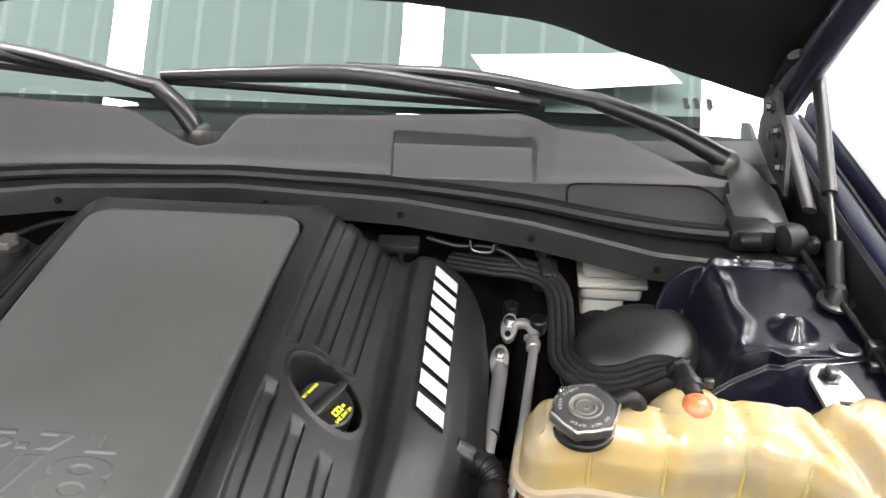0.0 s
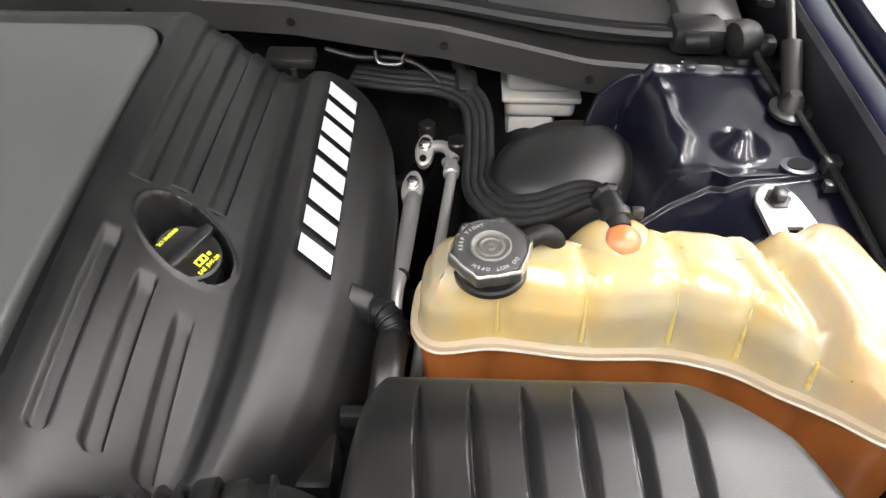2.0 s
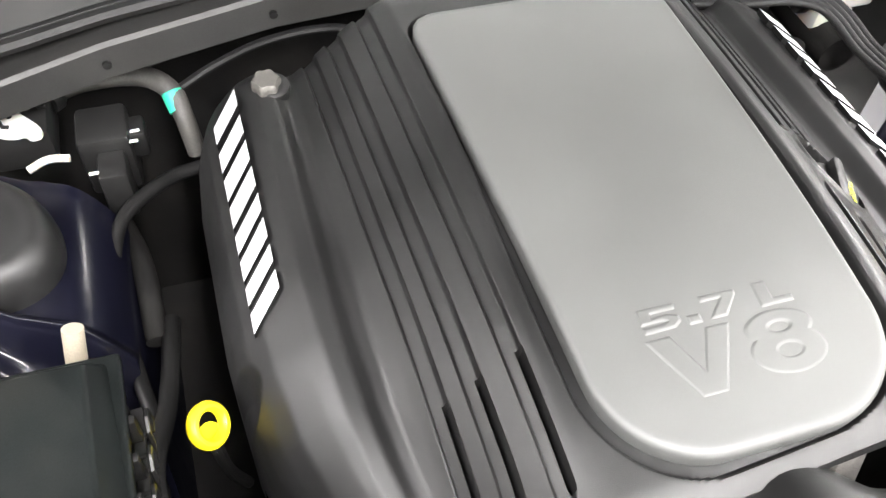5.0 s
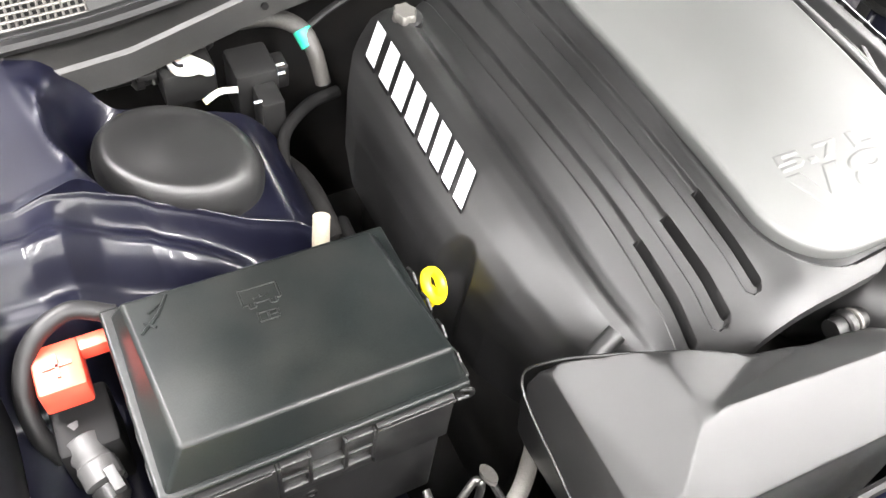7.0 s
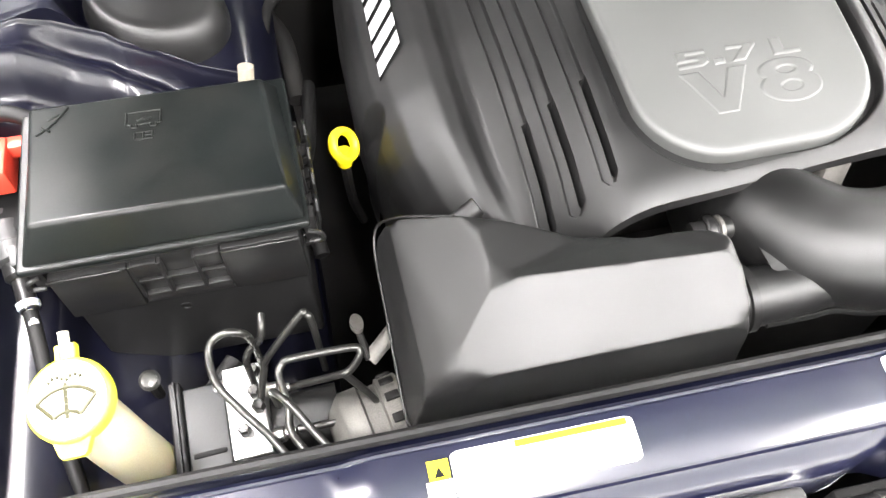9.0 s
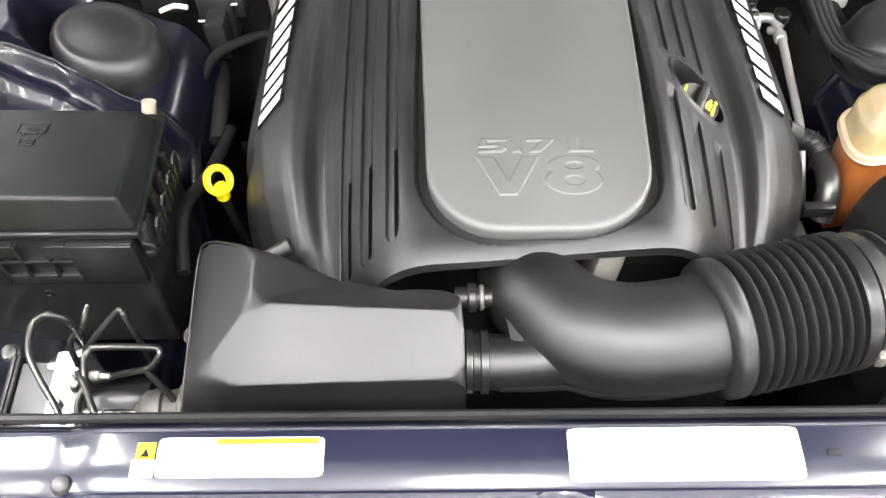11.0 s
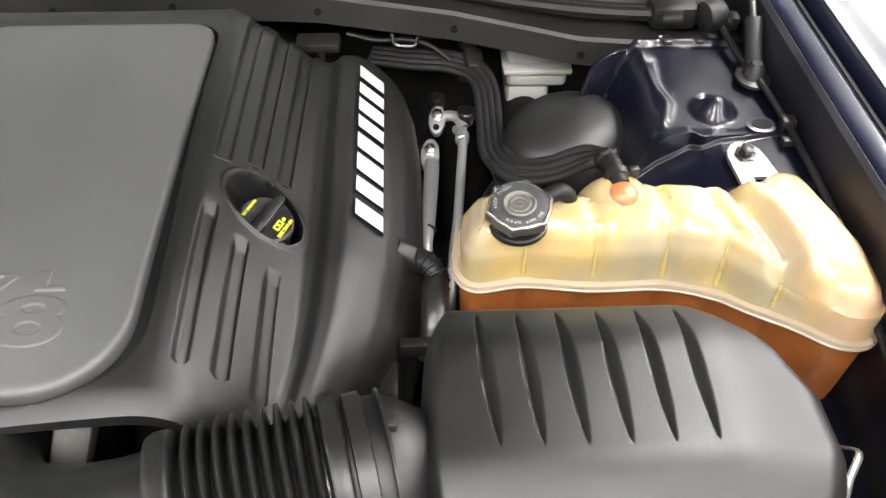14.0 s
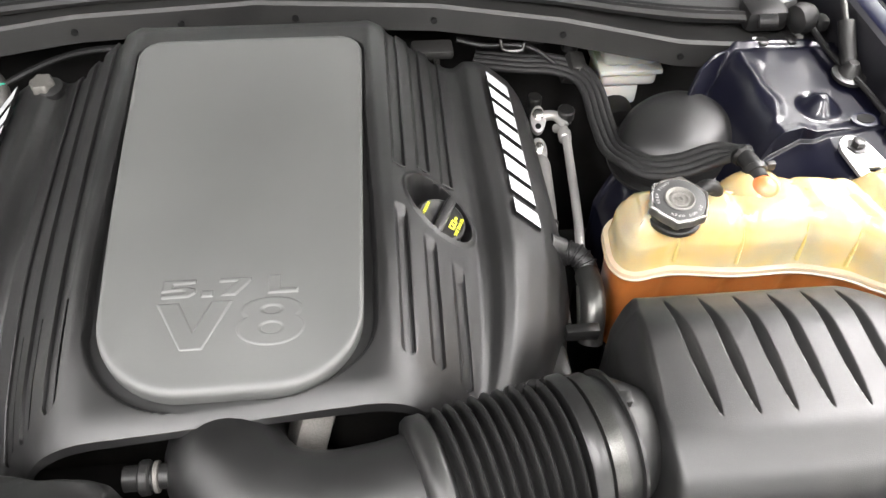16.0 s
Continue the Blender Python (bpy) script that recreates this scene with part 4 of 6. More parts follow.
def emblem(side):
    """Four groups of plain slanted bars."""
    def bars(*spans):
        return [[(p, 0), (q, 0), (q, 1), (p, 1)] for p, q in spans]
    first = bars((0, 0.38), (0.6, 1))
    second = bars((0, 0.42), (0.56, 0.95))
    third = bars((0, 0.32), (0.46, 0.82), (0.96, 1.28))
    fourth = bars((0, 0.34))
    ob = thing("emblem", (side * 0.305, 0.1, 0.838), "emblem of slanted silver-white bars on the cover flank", "emblem", "cover emblems")
    long = 0.232
    total = 1.0 + 0.16 + 0.95 + 0.16 + 1.28 + 0.16 + 0.34
    unit = long / total
    at = 0.0
    for polys, wide in ((first, 1.0), (second, 0.95), (third, 1.28), (fourth, 0.34)):
        bm = bmesh.new()
        for pl in polys:
            tops = []
            for grow, lift in ((0.0, 0.0045), (0.0, -0.004)):
                ring_ = []
                for px, py in pl:
                    v = py                                  # 0 outer edge, 1 inner edge
                    run = (at + px) * unit
                    slant = (0.012 if side > 0 else 0.026) * py
                    y = (-0.020 + run + slant) if side > 0 else (0.212 - run + slant)
                    x = side * (0.3205 - 0.0275 * v)
                    z = float(np.interp(abs(x - 0.006), FX, FZ)) + 0.010
                    ring_.append(bm.verts.new((x, y, z + lift)))
                tops.append(ring_)
            f = bm.faces.new(tops[0])
            n = len(pl)
            for i in range(n):
                g = bm.faces.new((tops[0][i], tops[0][(i + 1) % n], tops[1][(i + 1) % n], tops[1][i]))
                g.material_index = 1
        part("bar", bm, [LETTER, PRINT_BLACK], ob, angle=20)
        at += wide + 0.16
    return ob


cover.location += Vector((0.006, 0, 0.009))


emblem(1)
emblem(-1)

# oil filler cap
oil = thing("oil_filler_cap", (0.201, -0.026, 0.862), "black oil filler cap with yellow print", "oil cap")
mo = pose(0.200, -0.026, 0.871, 6, 20, 0)
part("body", lathe([(0.026, 0), (0.0285, 0.004), (0.0285, 0.019), (0.0275, 0.0235), (0.025, 0.025), (0.023, 0.0243)], mo, 36), BLACK, oil)
bar = prism([(-0.028, -0.003), (-0.022, -0.0055), (0.022, -0.0055), (0.028, -0.003), (0.028, 0.003), (0.022, 0.0055), (-0.022, 0.0055), (-0.028, 0.003)], 0.022, 0.035, 0.0025, m=mo @ pose(0, 0, 0, 0, 0, 66))
part("grip", bar, BLACK, oil)
tm = mo @ pose(0, 0, 0.0249, 0, 0, 66)
part("print", lettering("SAE 5W-20", 0.0052, tm @ pose(0.001, -0.0205, 0), 0.0003, 0, 1.05), PRINT, oil, "yellow printed oil grade")
for lo, hi in (((-0.006, -0.0165), (0.006, -0.0150)), ((-0.006, -0.0115), (0.006, -0.0100)), ((-0.006, -0.0150), (-0.0045, -0.0115)), ((0.0045, -0.0150), (0.006, -0.0115)), ((-0.001, -0.0145), (0.0015, -0.012)), ((0.008, -0.0150), (0.0115, -0.0120))):
    part("print", box((*lo, 0), (*hi, 0.0004), m=tm), PRINT, oil, "yellow printed symbol")
part("print", lettering("ENGINE OIL", 0.0044, tm @ pose(0.0, 0.0205, 0, 0, 0, 180), 0.0003, 0, 1.05), PRINT, oil, "yellow printed words")

# dark engine below the cover
eng = thing("engine_block", (0, 0, 0.34), "dark grimy engine below its cover", "engine")
part("block", box((-0.30, -0.20, 0.34), (0.30, 0.27, 0.80), 0.03), DARK, eng)
part("front_casting", box((-0.25, -0.30, 0.40), (0.26, -0.20, 0.76), 0.03), DARK, eng)
part("bracket", box((0.045, -0.285, 0.78), (0.075, -0.235, 0.905), 0.006, m=Matrix.Translation((0.06, -0.26, 0.84)) @ pose(0, 0, 0, -25, 18, 0) @ Matrix.Translation((-0.06, 0.26, -0.84))), GRIMY, eng, "dull aluminium bracket")
bolt = thing("cover_bolt", (-0.261, 0.234, 0.862), "worn grey round bolt head at the cover corner", "bolt")
part("head", lathe([(0.0125, 0), (0.0145, 0.004), (0.0145, 0.013), (0.0125, 0.016)], pose(-0.261, 0.234, 0.866), 36, wave=lambda a, r: r * (0.96 + 0.09 * math.cos(6 * a))), GRIMY, bolt)

# dipstick
dip = thing("dipstick", (-0.372, -0.068, 0.60), "yellow ring-handled oil dipstick beside the cover", "dipstick")
m = pose(-0.371, -0.069, 0.808, 52, 0, 58)
bm = bmesh.new()
rg = [[bm.verts.new(m @ Vector(((0.0158 + 0.0046 * math.cos(b)) * math.cos(a), (0.0158 + 0.0046 * math.cos(b)) * math.sin(a), 0.0062 * math.sin(b)))) for b in (2 * math.pi * j / 10 for j in range(10))] for a in (2 * math.pi * i / 28 for i in range(28))]
for i in range(28):
    for j in range(10):
        bm.faces.new((rg[i][j], rg[(i + 1) % 28][j], rg[(i + 1) % 28][(j + 1) % 10], rg[i][(j + 1) % 10]))
part("ring", bm, YELLOW, dip, "yellow plastic ring handle")
part("neck", tube([(-0.372, -0.066, 0.792), (-0.373, -0.064, 0.772)], 0.009, 12, 1), YELLOW, dip)
part("guide", tube([(-0.373, -0.064, 0.775), (-0.37, -0.05, 0.68), (-0.36, -0.03, 0.60)], 0.006, 8, 4), DARK, dip)

# ---- intake: duct, bellows, filter box, resonator ----
duct = thing("intake_duct", (0.1, -0.34, 0.80), "black moulded intake duct with ribbed bellows", "intake duct")
part("elbow", tube([(-0.006, -0.222, 0.80), (-0.006, -0.252, 0.845), (0.002, -0.292, 0.876), (0.034, -0.332, 0.885), (0.08, -0.347, 0.886), (0.13, -0.344, 0.886), (0.168, -0.336, 0.887)], lambda k: 0.051 + 0.006 * k, 32, 10), BLACK, duct)
part("branch", tube([(-0.066, -0.362, 0.872), (-0.02, -0.362, 0.872), (0.03, -0.358, 0.876)], 0.027, 20, 6), BLACK, duct)
# parting seam that runs round the front of both, and the web between them
part("parting_seam", tube([(-0.040, -0.389, 0.866), (0.0, -0.389, 0.866), (0.024, -0.388, 0.866), (0.050, -0.397, 0.868), (0.085, -0.4015, 0.870), (0.13, -0.3995, 0.872), (0.172, -0.392, 0.874)], 0.0016, 6, 6, flat=2.2), BLACK, duct, "thin raised moulding seam")
part("web", poly([(-0.030, -0.352, 0.898), (-0.038, -0.300, 0.902), (-0.010, -0.285, 0.914), (0.028, -0.352, 0.908), (0.034, -0.372, 0.896), (0.0, -0.372, 0.896)], [(0, 1, 2, 3), (0, 3, 4, 5)]), BLACK, duct)
bm = bmesh.new()
a0, a1 = Vector((0.172, -0.336, 0.887)), Vector((0.288, -0.309, 0.889))
prof = [(0.056, -0.014), (0.067, -0.011), (0.0695, -0.006), (0.0695, 0.004), (0.067, 0.007), (0.056, 0.009)]
n = 9
lg = (a1 - a0).length
for i in range(n):
    z0 = 0.011 + i * (lg - 0.018) / n
    st = (lg - 0.018) / n
    for q, r in ((0.05, 0.054), (0.28, 0.056), (0.38, 0.064), (0.48, 0.0685), (0.62, 0.0705), (0.76, 0.0685), (0.86, 0.064), (0.96, 0.056)):
        prof.append((r, z0 + st * q))
prof.append((0.056, lg - 0.004))
prof.append((0.06, lg))
part("bellows", lathe(prof, aim(a0, a1), 56), BLACK_GLOSS, duct, "ribbed black rubber bellows", 50)
part("cuff", lathe([(0.058, -0.002), (0.068, 0), (0.0695, 0.002), (0.0695, 0.013), (0.064, 0.015)], aim(a1 - Vector((0.004, 0.001, 0)), a1 + Vector((1, 0.22, 0))), 48), BLACK_GLOSS, duct)
part("band", lathe([(0.0625, 0), (0.0655, 0.001), (0.0655, 0.014), (0.0625, 0.015)], aim(a1 + Vector((0.013, 0.003, 0)), a1 + Vector((1, 0.22, 0))), 48), PIPE, duct, "dark metal hose clamp band")
part("clamp_screw", box((0.312, -0.378, 0.880), (0.323, -0.366, 0.898), 0.003), GRIMY, duct, "small clamp screw housing")
part("clamp_tab", box((0.326, -0.300, 0.944), (0.336, -0.288, 0.954), 0.002), BLACK_GLOSS, duct)
part("end_ring", lathe([(0.060, 0), (0.0655, 0.0005), (0.0655, 0.003), (0.060, 0.0035)], aim((0.326, -0.301, 0.8885), (1, -0.155, 0.88)), 48), BLACK_GLOSS, duct)

ab = thing("air_filter_box", (0.5, -0.25, 0.62), "black ribbed air filter box", "air filter box")


def box_left(y):
    return lerp(y, [(-0.388, 0.372), (-0.37, 0.355), (-0.30, 0.349), (-0.19, 0.358), (-0.16, 0.366), (-0.142, 0.385)])


def box_right(y):
    return lerp(y, [(-0.388, 0.63), (-0.375, 0.655), (-0.35, 0.678), (-0.31, 0.692), (-0.262, 0.690), (-0.213, 0.663), (-0.172, 0.618), (-0.152, 0.58), (-0.142, 0.55)])


def slit_x(i, s):
    """The line of groove i, from the front (s 0) to the rear (s 1)."""
    return 0.4106 + 0.0322 * i + s * (-0.0085 + 0.0016 * i)


def box_z(x, y):
    z = 0.941 - 0.022 * smooth((-0.315 - y) / 0.07) - 0.035 * smooth((y + 0.235) / 0.10) ** 1.3 - 0.022 * smooth((x - 0.58) / 0.11)
    z -= 0.05 * max(0.0, 1 - max(x - box_left(y), 0.0) / 0.017) ** 2.2
    d = min(box_right(y) - x, -0.142 - y + 0.004, y + 0.388)
    z -= 0.05 * max(0.0, 1 - max(d, 0.0) / 0.034) ** 2.2
    s = (y + 0.312) / 0.137
    if 0 < s < 1:
        for i in range(6):
            c = slit_x(i, s)
            w = 0.0062 * math.sin(math.pi * s) ** 0.6
            u = (x - c) / max(w, 1e-4)
            if -1 < u < 1:
                # steep on the engine side, a long slope on the other
                z -= 0.0075 * math.sin(math.pi * s) ** 0.5 * (smooth((1 + u) / 0.5) if u < -0.5 else 1 - smooth((u + 0.5) / 1.5))
    return z


us = [i / 330 for i in range(331)]
vs = [-0.388 + 0.246 * j / 130 for j in range(131)]


def box_place(u, y):
    s = min(1.0, max(0.0, (y + 0.312) / 0.137))
    run = lambda g: 0.345 + 0.35 * g + s * (-0.0085 + 0.0016 * (0.35 * g - 0.0656) / 0.0322)
    x = run(u)
    lo, hi = box_left(y), box_right(y)
    if u < 0.14:
        x = lo + (run(0.14) - lo) * u / 0.14
    top = min(0.60, hi - 0.03)
    if x > top:
        x = top + (x - top) / (0.693 - top) * (hi - top)
    return (x, y, box_z(x, y))


part("upper_shell", sheet(us, vs, box_place, lambda c: (c.x, c.y, 0.76)), FILTER_BLACK, ab, "black shell with six slanting grooves", 50)
part("inlet_neck", tube([(0.294, -0.308, 0.889), (0.34, -0.298, 0.888), (0.385, -0.290, 0.884), (0.44, -0.280, 0.868), (0.50, -0.27, 0.84)], lambda k: 0.061 - 0.024 * smooth((k - 0.14) / 0.32), 40, 8), FILTER_BLACK, ab)
part("lower_case", prism([(0.355, -0.375), (0.36, -0.16), (0.60, -0.16), (0.69, -0.25), (0.70, -0.33), (0.66, -0.375)], 0.60, 0.79, 0.01), BLACK, ab)
for i in range(9):
    x = 0.42 + 0.027 * i
    part("fin", box((x, -0.397, 0.72), (x + 0.004, -0.38, 0.845), 0.0015), BLACK, ab)

# ribbed end and edge clip of the filter box
for i in range(6):
    y = -0.365 + 0.017 * i
    part("end_fin", box((box_right(y) - 0.012, y, 0.72), (box_right(y) + 0.006, y + 0.004, 0.83), 0.0015), BLACK, ab)
part("edge_clip", tube([(0.735, -0.245, 0.80), (0.739, -0.262, 0.820), (0.722, -0.286, 0.820), (0.704, -0.318, 0.818), (0.700, -0.34, 0.80)], 0.0035, 8, 5, flat=0.5), ALU, ab, "pale metal edge clip")

rs = thing("resonator_box", (-0.22, -0.33, 0.72), "black wedge-shaped intake resonator box", "resonator")
V = [(-0.346, -0.222, 0.884), (-0.240, -0.279, 0.928), (-0.188, -0.298, 0.920), (-0.138, -0.309, 0.922), (-0.078, -0.328, 0.948), (-0.273, -0.331, 0.934),
     (-0.073, -0.352, 0.947), (-0.318, -0.379, 0.899), (-0.073, -0.404, 0.916), (-0.342, -0.390, 0.872), (-0.278, -0.268, 0.938), (-0.305, -0.395, 0.888),
     (-0.361, -0.220, 0.846), (-0.361, -0.398, 0.80), (-0.336, -0.414, 0.74), (-0.073, -0.420, 0.74), (-0.073, -0.30, 0.74), (-0.346, -0.222, 0.74)]
F = [(0, 10, 5, 7, 9), (10, 1, 2), (10, 2, 5), (2, 3, 5), (3, 4, 6, 5), (5, 6, 8, 11, 7), (7, 11, 9), (11, 8, 15, 14), (9, 11, 14, 13), (0, 9, 13, 12),
     (12, 13, 14, 17), (0, 12, 17, 16, 4, 3, 2, 1, 10), (4, 16, 15, 8, 6), (17, 14, 15, 16)]
bm = poly(V, F, 0.006, 2)
for _ in range(7):
    # even out the mesh, then round its edges like a blown moulding
    far = [e for e in bm.edges if e.calc_length() > 0.009]
    if not far:
        break
    bmesh.ops.triangulate(bm, faces=bm.faces[:])
    far = [e for e in bm.edges if e.calc_length() > 0.009]
    bmesh.ops.subdivide_edges(bm, edges=far, cuts=1, use_grid_fill=False)
bmesh.ops.triangulate(bm, faces=bm.faces[:])
for _ in range(15):
    bmesh.ops.smooth_vert(bm, verts=bm.verts[:], factor=0.5, use_axis_x=True, use_axis_y=True, use_axis_z=True)
part("body", bm, BLACK, rs, angle=80)
part("edge_flange", tube([(-0.292, -0.258, 0.924), (-0.340, -0.223, 0.884), (-0.360, -0.219, 0.850), (-0.362, -0.30, 0.826), (-0.362, -0.38, 0.806), (-0.357, -0.402, 0.79)], 0.0014, 6, 5), BLACK, rs)
part("cuff", lathe([(0.024, 0), (0.031, 0.001), (0.031, 0.007), (0.028, 0.008), (0.028, 0.014), (0.031, 0.015), (0.031, 0.022), (0.026, 0.023)], aim((-0.073, -0.362, 0.872), (1, -0.362, 0.872)), 28), BLACK_GLOSS, rs)
part("rear_lug", tube([(-0.310, -0.246, 0.852), (-0.288, -0.224, 0.851), (-0.258, -0.213, 0.865)], 0.010, 14, 5, flat=0.6), BLACK, rs)
vent = thing("breather_plug", (-0.07, -0.298, 0.87), "small grey and white breather connector", "connector")
part("stub", tube([(-0.082, -0.298, 0.887), (-0.045, -0.298, 0.888)], 0.011, 14, 1), BLACK_GLOSS, vent)
part("collar", lathe([(0.013, 0), (0.015, 0.002), (0.015, 0.008), (0.013, 0.01)], aim((-0.070, -0.298, 0.887), (1, -0.298, 0.887)), 16), BLACK_GLOSS, vent)
part("white_ring", lathe([(0.012, 0), (0.0135, 0.001), (0.0135, 0.004), (0.012, 0.005)], aim((-0.058, -0.298, 0.8875), (1, -0.298, 0.8875)), 16), GRIMY, vent, "dull pale lock ring")
hose = single("breather_hose", tube([(-0.045, -0.298, 0.888), (-0.02, -0.285, 0.885), (0.0, -0.262, 0.875)], 0.012, 12, 6), RUBBER, "short black breather hose", "hose")

# ---- coolant reservoir ----
tank = thing("coolant_reservoir", (0.59, -0.04, 0.68), "aged yellowed translucent coolant reservoir, orange coolant below", "coolant reservoir")
TO = spline([(0.392, -0.035, 0), (0.393, -0.066, 0), (0.412, -0.083, 0), (0.459, -0.078, 0), (0.526, -0.086, 0), (0.595, -0.086, 0), (0.643, -0.099, 0), (0.676, -0.119, 0), (0.713, -0.140, 0), (0.747, -0.163, 0), (0.777, -0.164, 0), (0.794, -0.142, 0), (0.790, -0.10, 0), (0.778, -0.04, 0), (0.770, 0.010, 0), (0.750, 0.030, 0), (0.72, 0.028, 0), (0.69, 0.012, 0), (0.63, 0.010, 0), (0.58, 0.014, 0), (0.53, 0.005, 0), (0.47, 0.008, 0), (0.42, 0.006, 0), (0.398, -0.01, 0)], 10, True)
RIBS = (0.459, 0.526, 0.595, 0.643, 0.692)


def spine(x):
    c = min(0.745, max(0.425, x))
    return Vector((c, lerp(c, [(0.425, -0.038), (0.60, -0.038), (0.70, -0.05), (0.745, -0.06)]), 0))


def tank_rings(levels):
    rings = []
    n = len(TO)
    for inset, toward, z, ribs in levels:
        row = []
        for i, p in enumerate(TO):
            t = (TO[(i + 1) % n] - TO[i - 1]).normalized()
            nrm = Vector((-t.y, t.x, 0))
            if nrm.dot(spine(p.x) - p) < 0:
                nrm = -nrm
            g = sum(math.exp(-((p.x - r) / 0.0075) ** 2) for r in RIBS) if p.x < 0.72 else math.exp(-((p.y + 0.07) / 0.006) ** 2)
            q = p + nrm * (inset + ribs * 0.0050 * g)
            q = q.lerp(spine(p.x), toward)
            dz = -0.0055 * g * ribs * (1 if toward > 0.05 else 0)
            slope = 0.0
            if z > 0.88:
                slope = -0.012 * smooth((p.x - 0.66) / 0.08) * smooth((-0.08 - q.y) / 0.07)
                slope += 0.006 * smooth((p.x - 0.5) / 0.1)
                slope -= 0.016 * smooth((q.x - 0.70) / 0.08) * smooth((q.y + 0.07) / 0.08)
                line = 0.689 - 0.28 * (q.y + 0.06)
                slope -= 0.019 * math.exp(-((q.x - line + 0.004) / 0.0115) ** 2) * smooth((q.y + 0.165) / 0.03)
                slope += 0.007 * math.exp(-((q.x - line - 0.013) / 0.009) ** 2)
            row.append(Vector((q.x, q.y, z + dz + slope)))
        rings.append(row)
    return rings


def tank_mesh(levels, close_low, close_high):
    bm = bmesh.new()
    rr = [[bm.verts.new(v) for v in row] for row in tank_rings(levels)]
    n = len(TO)
    for a, b in zip(rr, rr[1:]):
        for k in range(n):
            bm.faces.new((a[k], a[(k + 1) % n], b[(k + 1) % n], b[k]))
    if close_low:
        bm.faces.new(rr[0][::-1])
    if close_high:
        bmesh.ops.remove_doubles(bm, verts=bm.verts, dist=0.0004)
    return bm


part("upper_half", tank_mesh([(0.004, 0, 0.846, 0), (0.005, 0, 0.852, 1), (0.006, 0, 0.866, 1), (0.0065, 0, 0.878, 1), (0.008, 0, 0.8825, 1), (0.011, 0, 0.887, 1), (0.0135, 0, 0.893, 1), (0.017, 0.0, 0.900, 1), (0.023, 0.03, 0.9055, 1), (0.024, 0.09, 0.9075, 1), (0.024, 0.16, 0.9087, 1), (0.024, 0.25, 0.9097, 1), (0.024, 0.33, 0.9102, 1), (0.024, 0.4, 0.9105, 1), (0.024, 0.5, 0.9108, 1), (0.024, 0.6, 0.911, 1), (0.024, 0.7, 0.911, 1), (0.024, 0.8, 0.911, 1), (0.024, 0.93, 0.911, 1), (0.024, 1.0, 0.911, 1)], False, True), TANK, tank, "pale yellow translucent upper half", 60)
part("seam", tank_mesh([(0.005, 0, 0.836, 0), (-0.001, 0, 0.837, 0), (-0.002, 0, 0.8395, 0), (0.0, 0, 0.841, 0), (0.0, 0, 0.8425, 0), (-0.002, 0, 0.844, 0), (-0.001, 0, 0.847, 0), (0.005, 0, 0.848, 0)], False, False), SEAM, tank, "milky moulded seam")
part("lower_half", tank_mesh([(0.03, 0, 0.68, 0), (0.014, 0, 0.70, 1), (0.009, 0, 0.76, 1), (0.006, 0, 0.82, 1), (0.005, 0, 0.837, 0)], True, False), COOLANT, tank, "lower half filled with orange coolant", 60)
LEVELS = [(0.005, 0, 0.850, 1), (0.006, 0, 0.866, 1), (0.0065, 0, 0.878, 1), (0.011, 0, 0.887, 1), (0.0135, 0, 0.893, 1)]
for r in RIBS:
    k = min((i for i, p in enumerate(TO) if p.y < -0.07), key=lambda i: abs(TO[i].x - r))
    part("rib", tube([row[k] for row in tank_rings(LEVELS)], lambda t: 0.0034 * (1 - 0.85 * t), 10, 3, flat=0.8), TANK_RIB, tank, "yellow moulded rib line")
part("nipple_boss", lathe([(0.042, -0.012), (0.035, 0.0), (0.027, 0.010), (0.021, 0.016), (0.012, 0.019)], pose(0.556, -0.020, 0.900), 28), TANK, tank)
part("nipple", lathe([(0.016, -0.006), (0.0155, 0.003), (0.013, 0.008), (0.008, 0.0115), (0.002, 0.013)], pose(0.557, -0.028, 0.912, 25, 0, 0), 28), ORANGE, tank, "orange stained hose nipple")
part("lug", lathe([(0.006, -0.004), (0.006, 0.003), (0.004, 0.004), (0.003, 0.001)], pose(0.607, -0.032, 0.912), 14), TANK, tank)

cap = thing("pressure_cap", (0.45, -0.048, 0.90), "worn black and silver coolant pressure cap on the reservoir", "cap")
mc = pose(0.452, -0.052, 0.903, 3, -2, 12) @ Matrix.Scale(0.93, 4)
part("neck", lathe([(0.031, 0.0), (0.031, 0.005), (0.0285, 0.006), (0.0285, 0.010), (0.030, 0.011), (0.030, 0.018), (0.028, 0.02)], mc, 36), BLACK_GLOSS, cap, "black threaded neck")


def scallop(a, r):
    return r * (0.955 + 0.105 * math.exp(-(1 - math.cos(6 * a)) / 0.38)) if r > 0.0300 else r


part("rim", lathe([(0.031, 0.016), (0.0335, 0.018), (0.0338, 0.027), (0.0332, 0.0296), (0.0322, 0.0306), (0.0308, 0.0304), (0.0302, 0.0285)], mc, 96, wave=scallop), STEEL, cap, "worn silver scalloped rim")
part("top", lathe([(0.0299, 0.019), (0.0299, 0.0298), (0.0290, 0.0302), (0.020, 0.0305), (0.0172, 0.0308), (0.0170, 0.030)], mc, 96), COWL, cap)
part("centre_ring", lathe([(0.0172, 0.028), (0.0172, 0.0318), (0.0158, 0.0328), (0.0142, 0.0312), (0.0115, 0.0308), (0.0105, 0.0318), (0.0085, 0.0318), (0.0075, 0.0306), (0.0045, 0.0306), (0.0038, 0.0318), (0.0022, 0.0318), (0.0015, 0.0306)], mc, 40), GRIMY, cap, "scuffed metal rings in the middle")
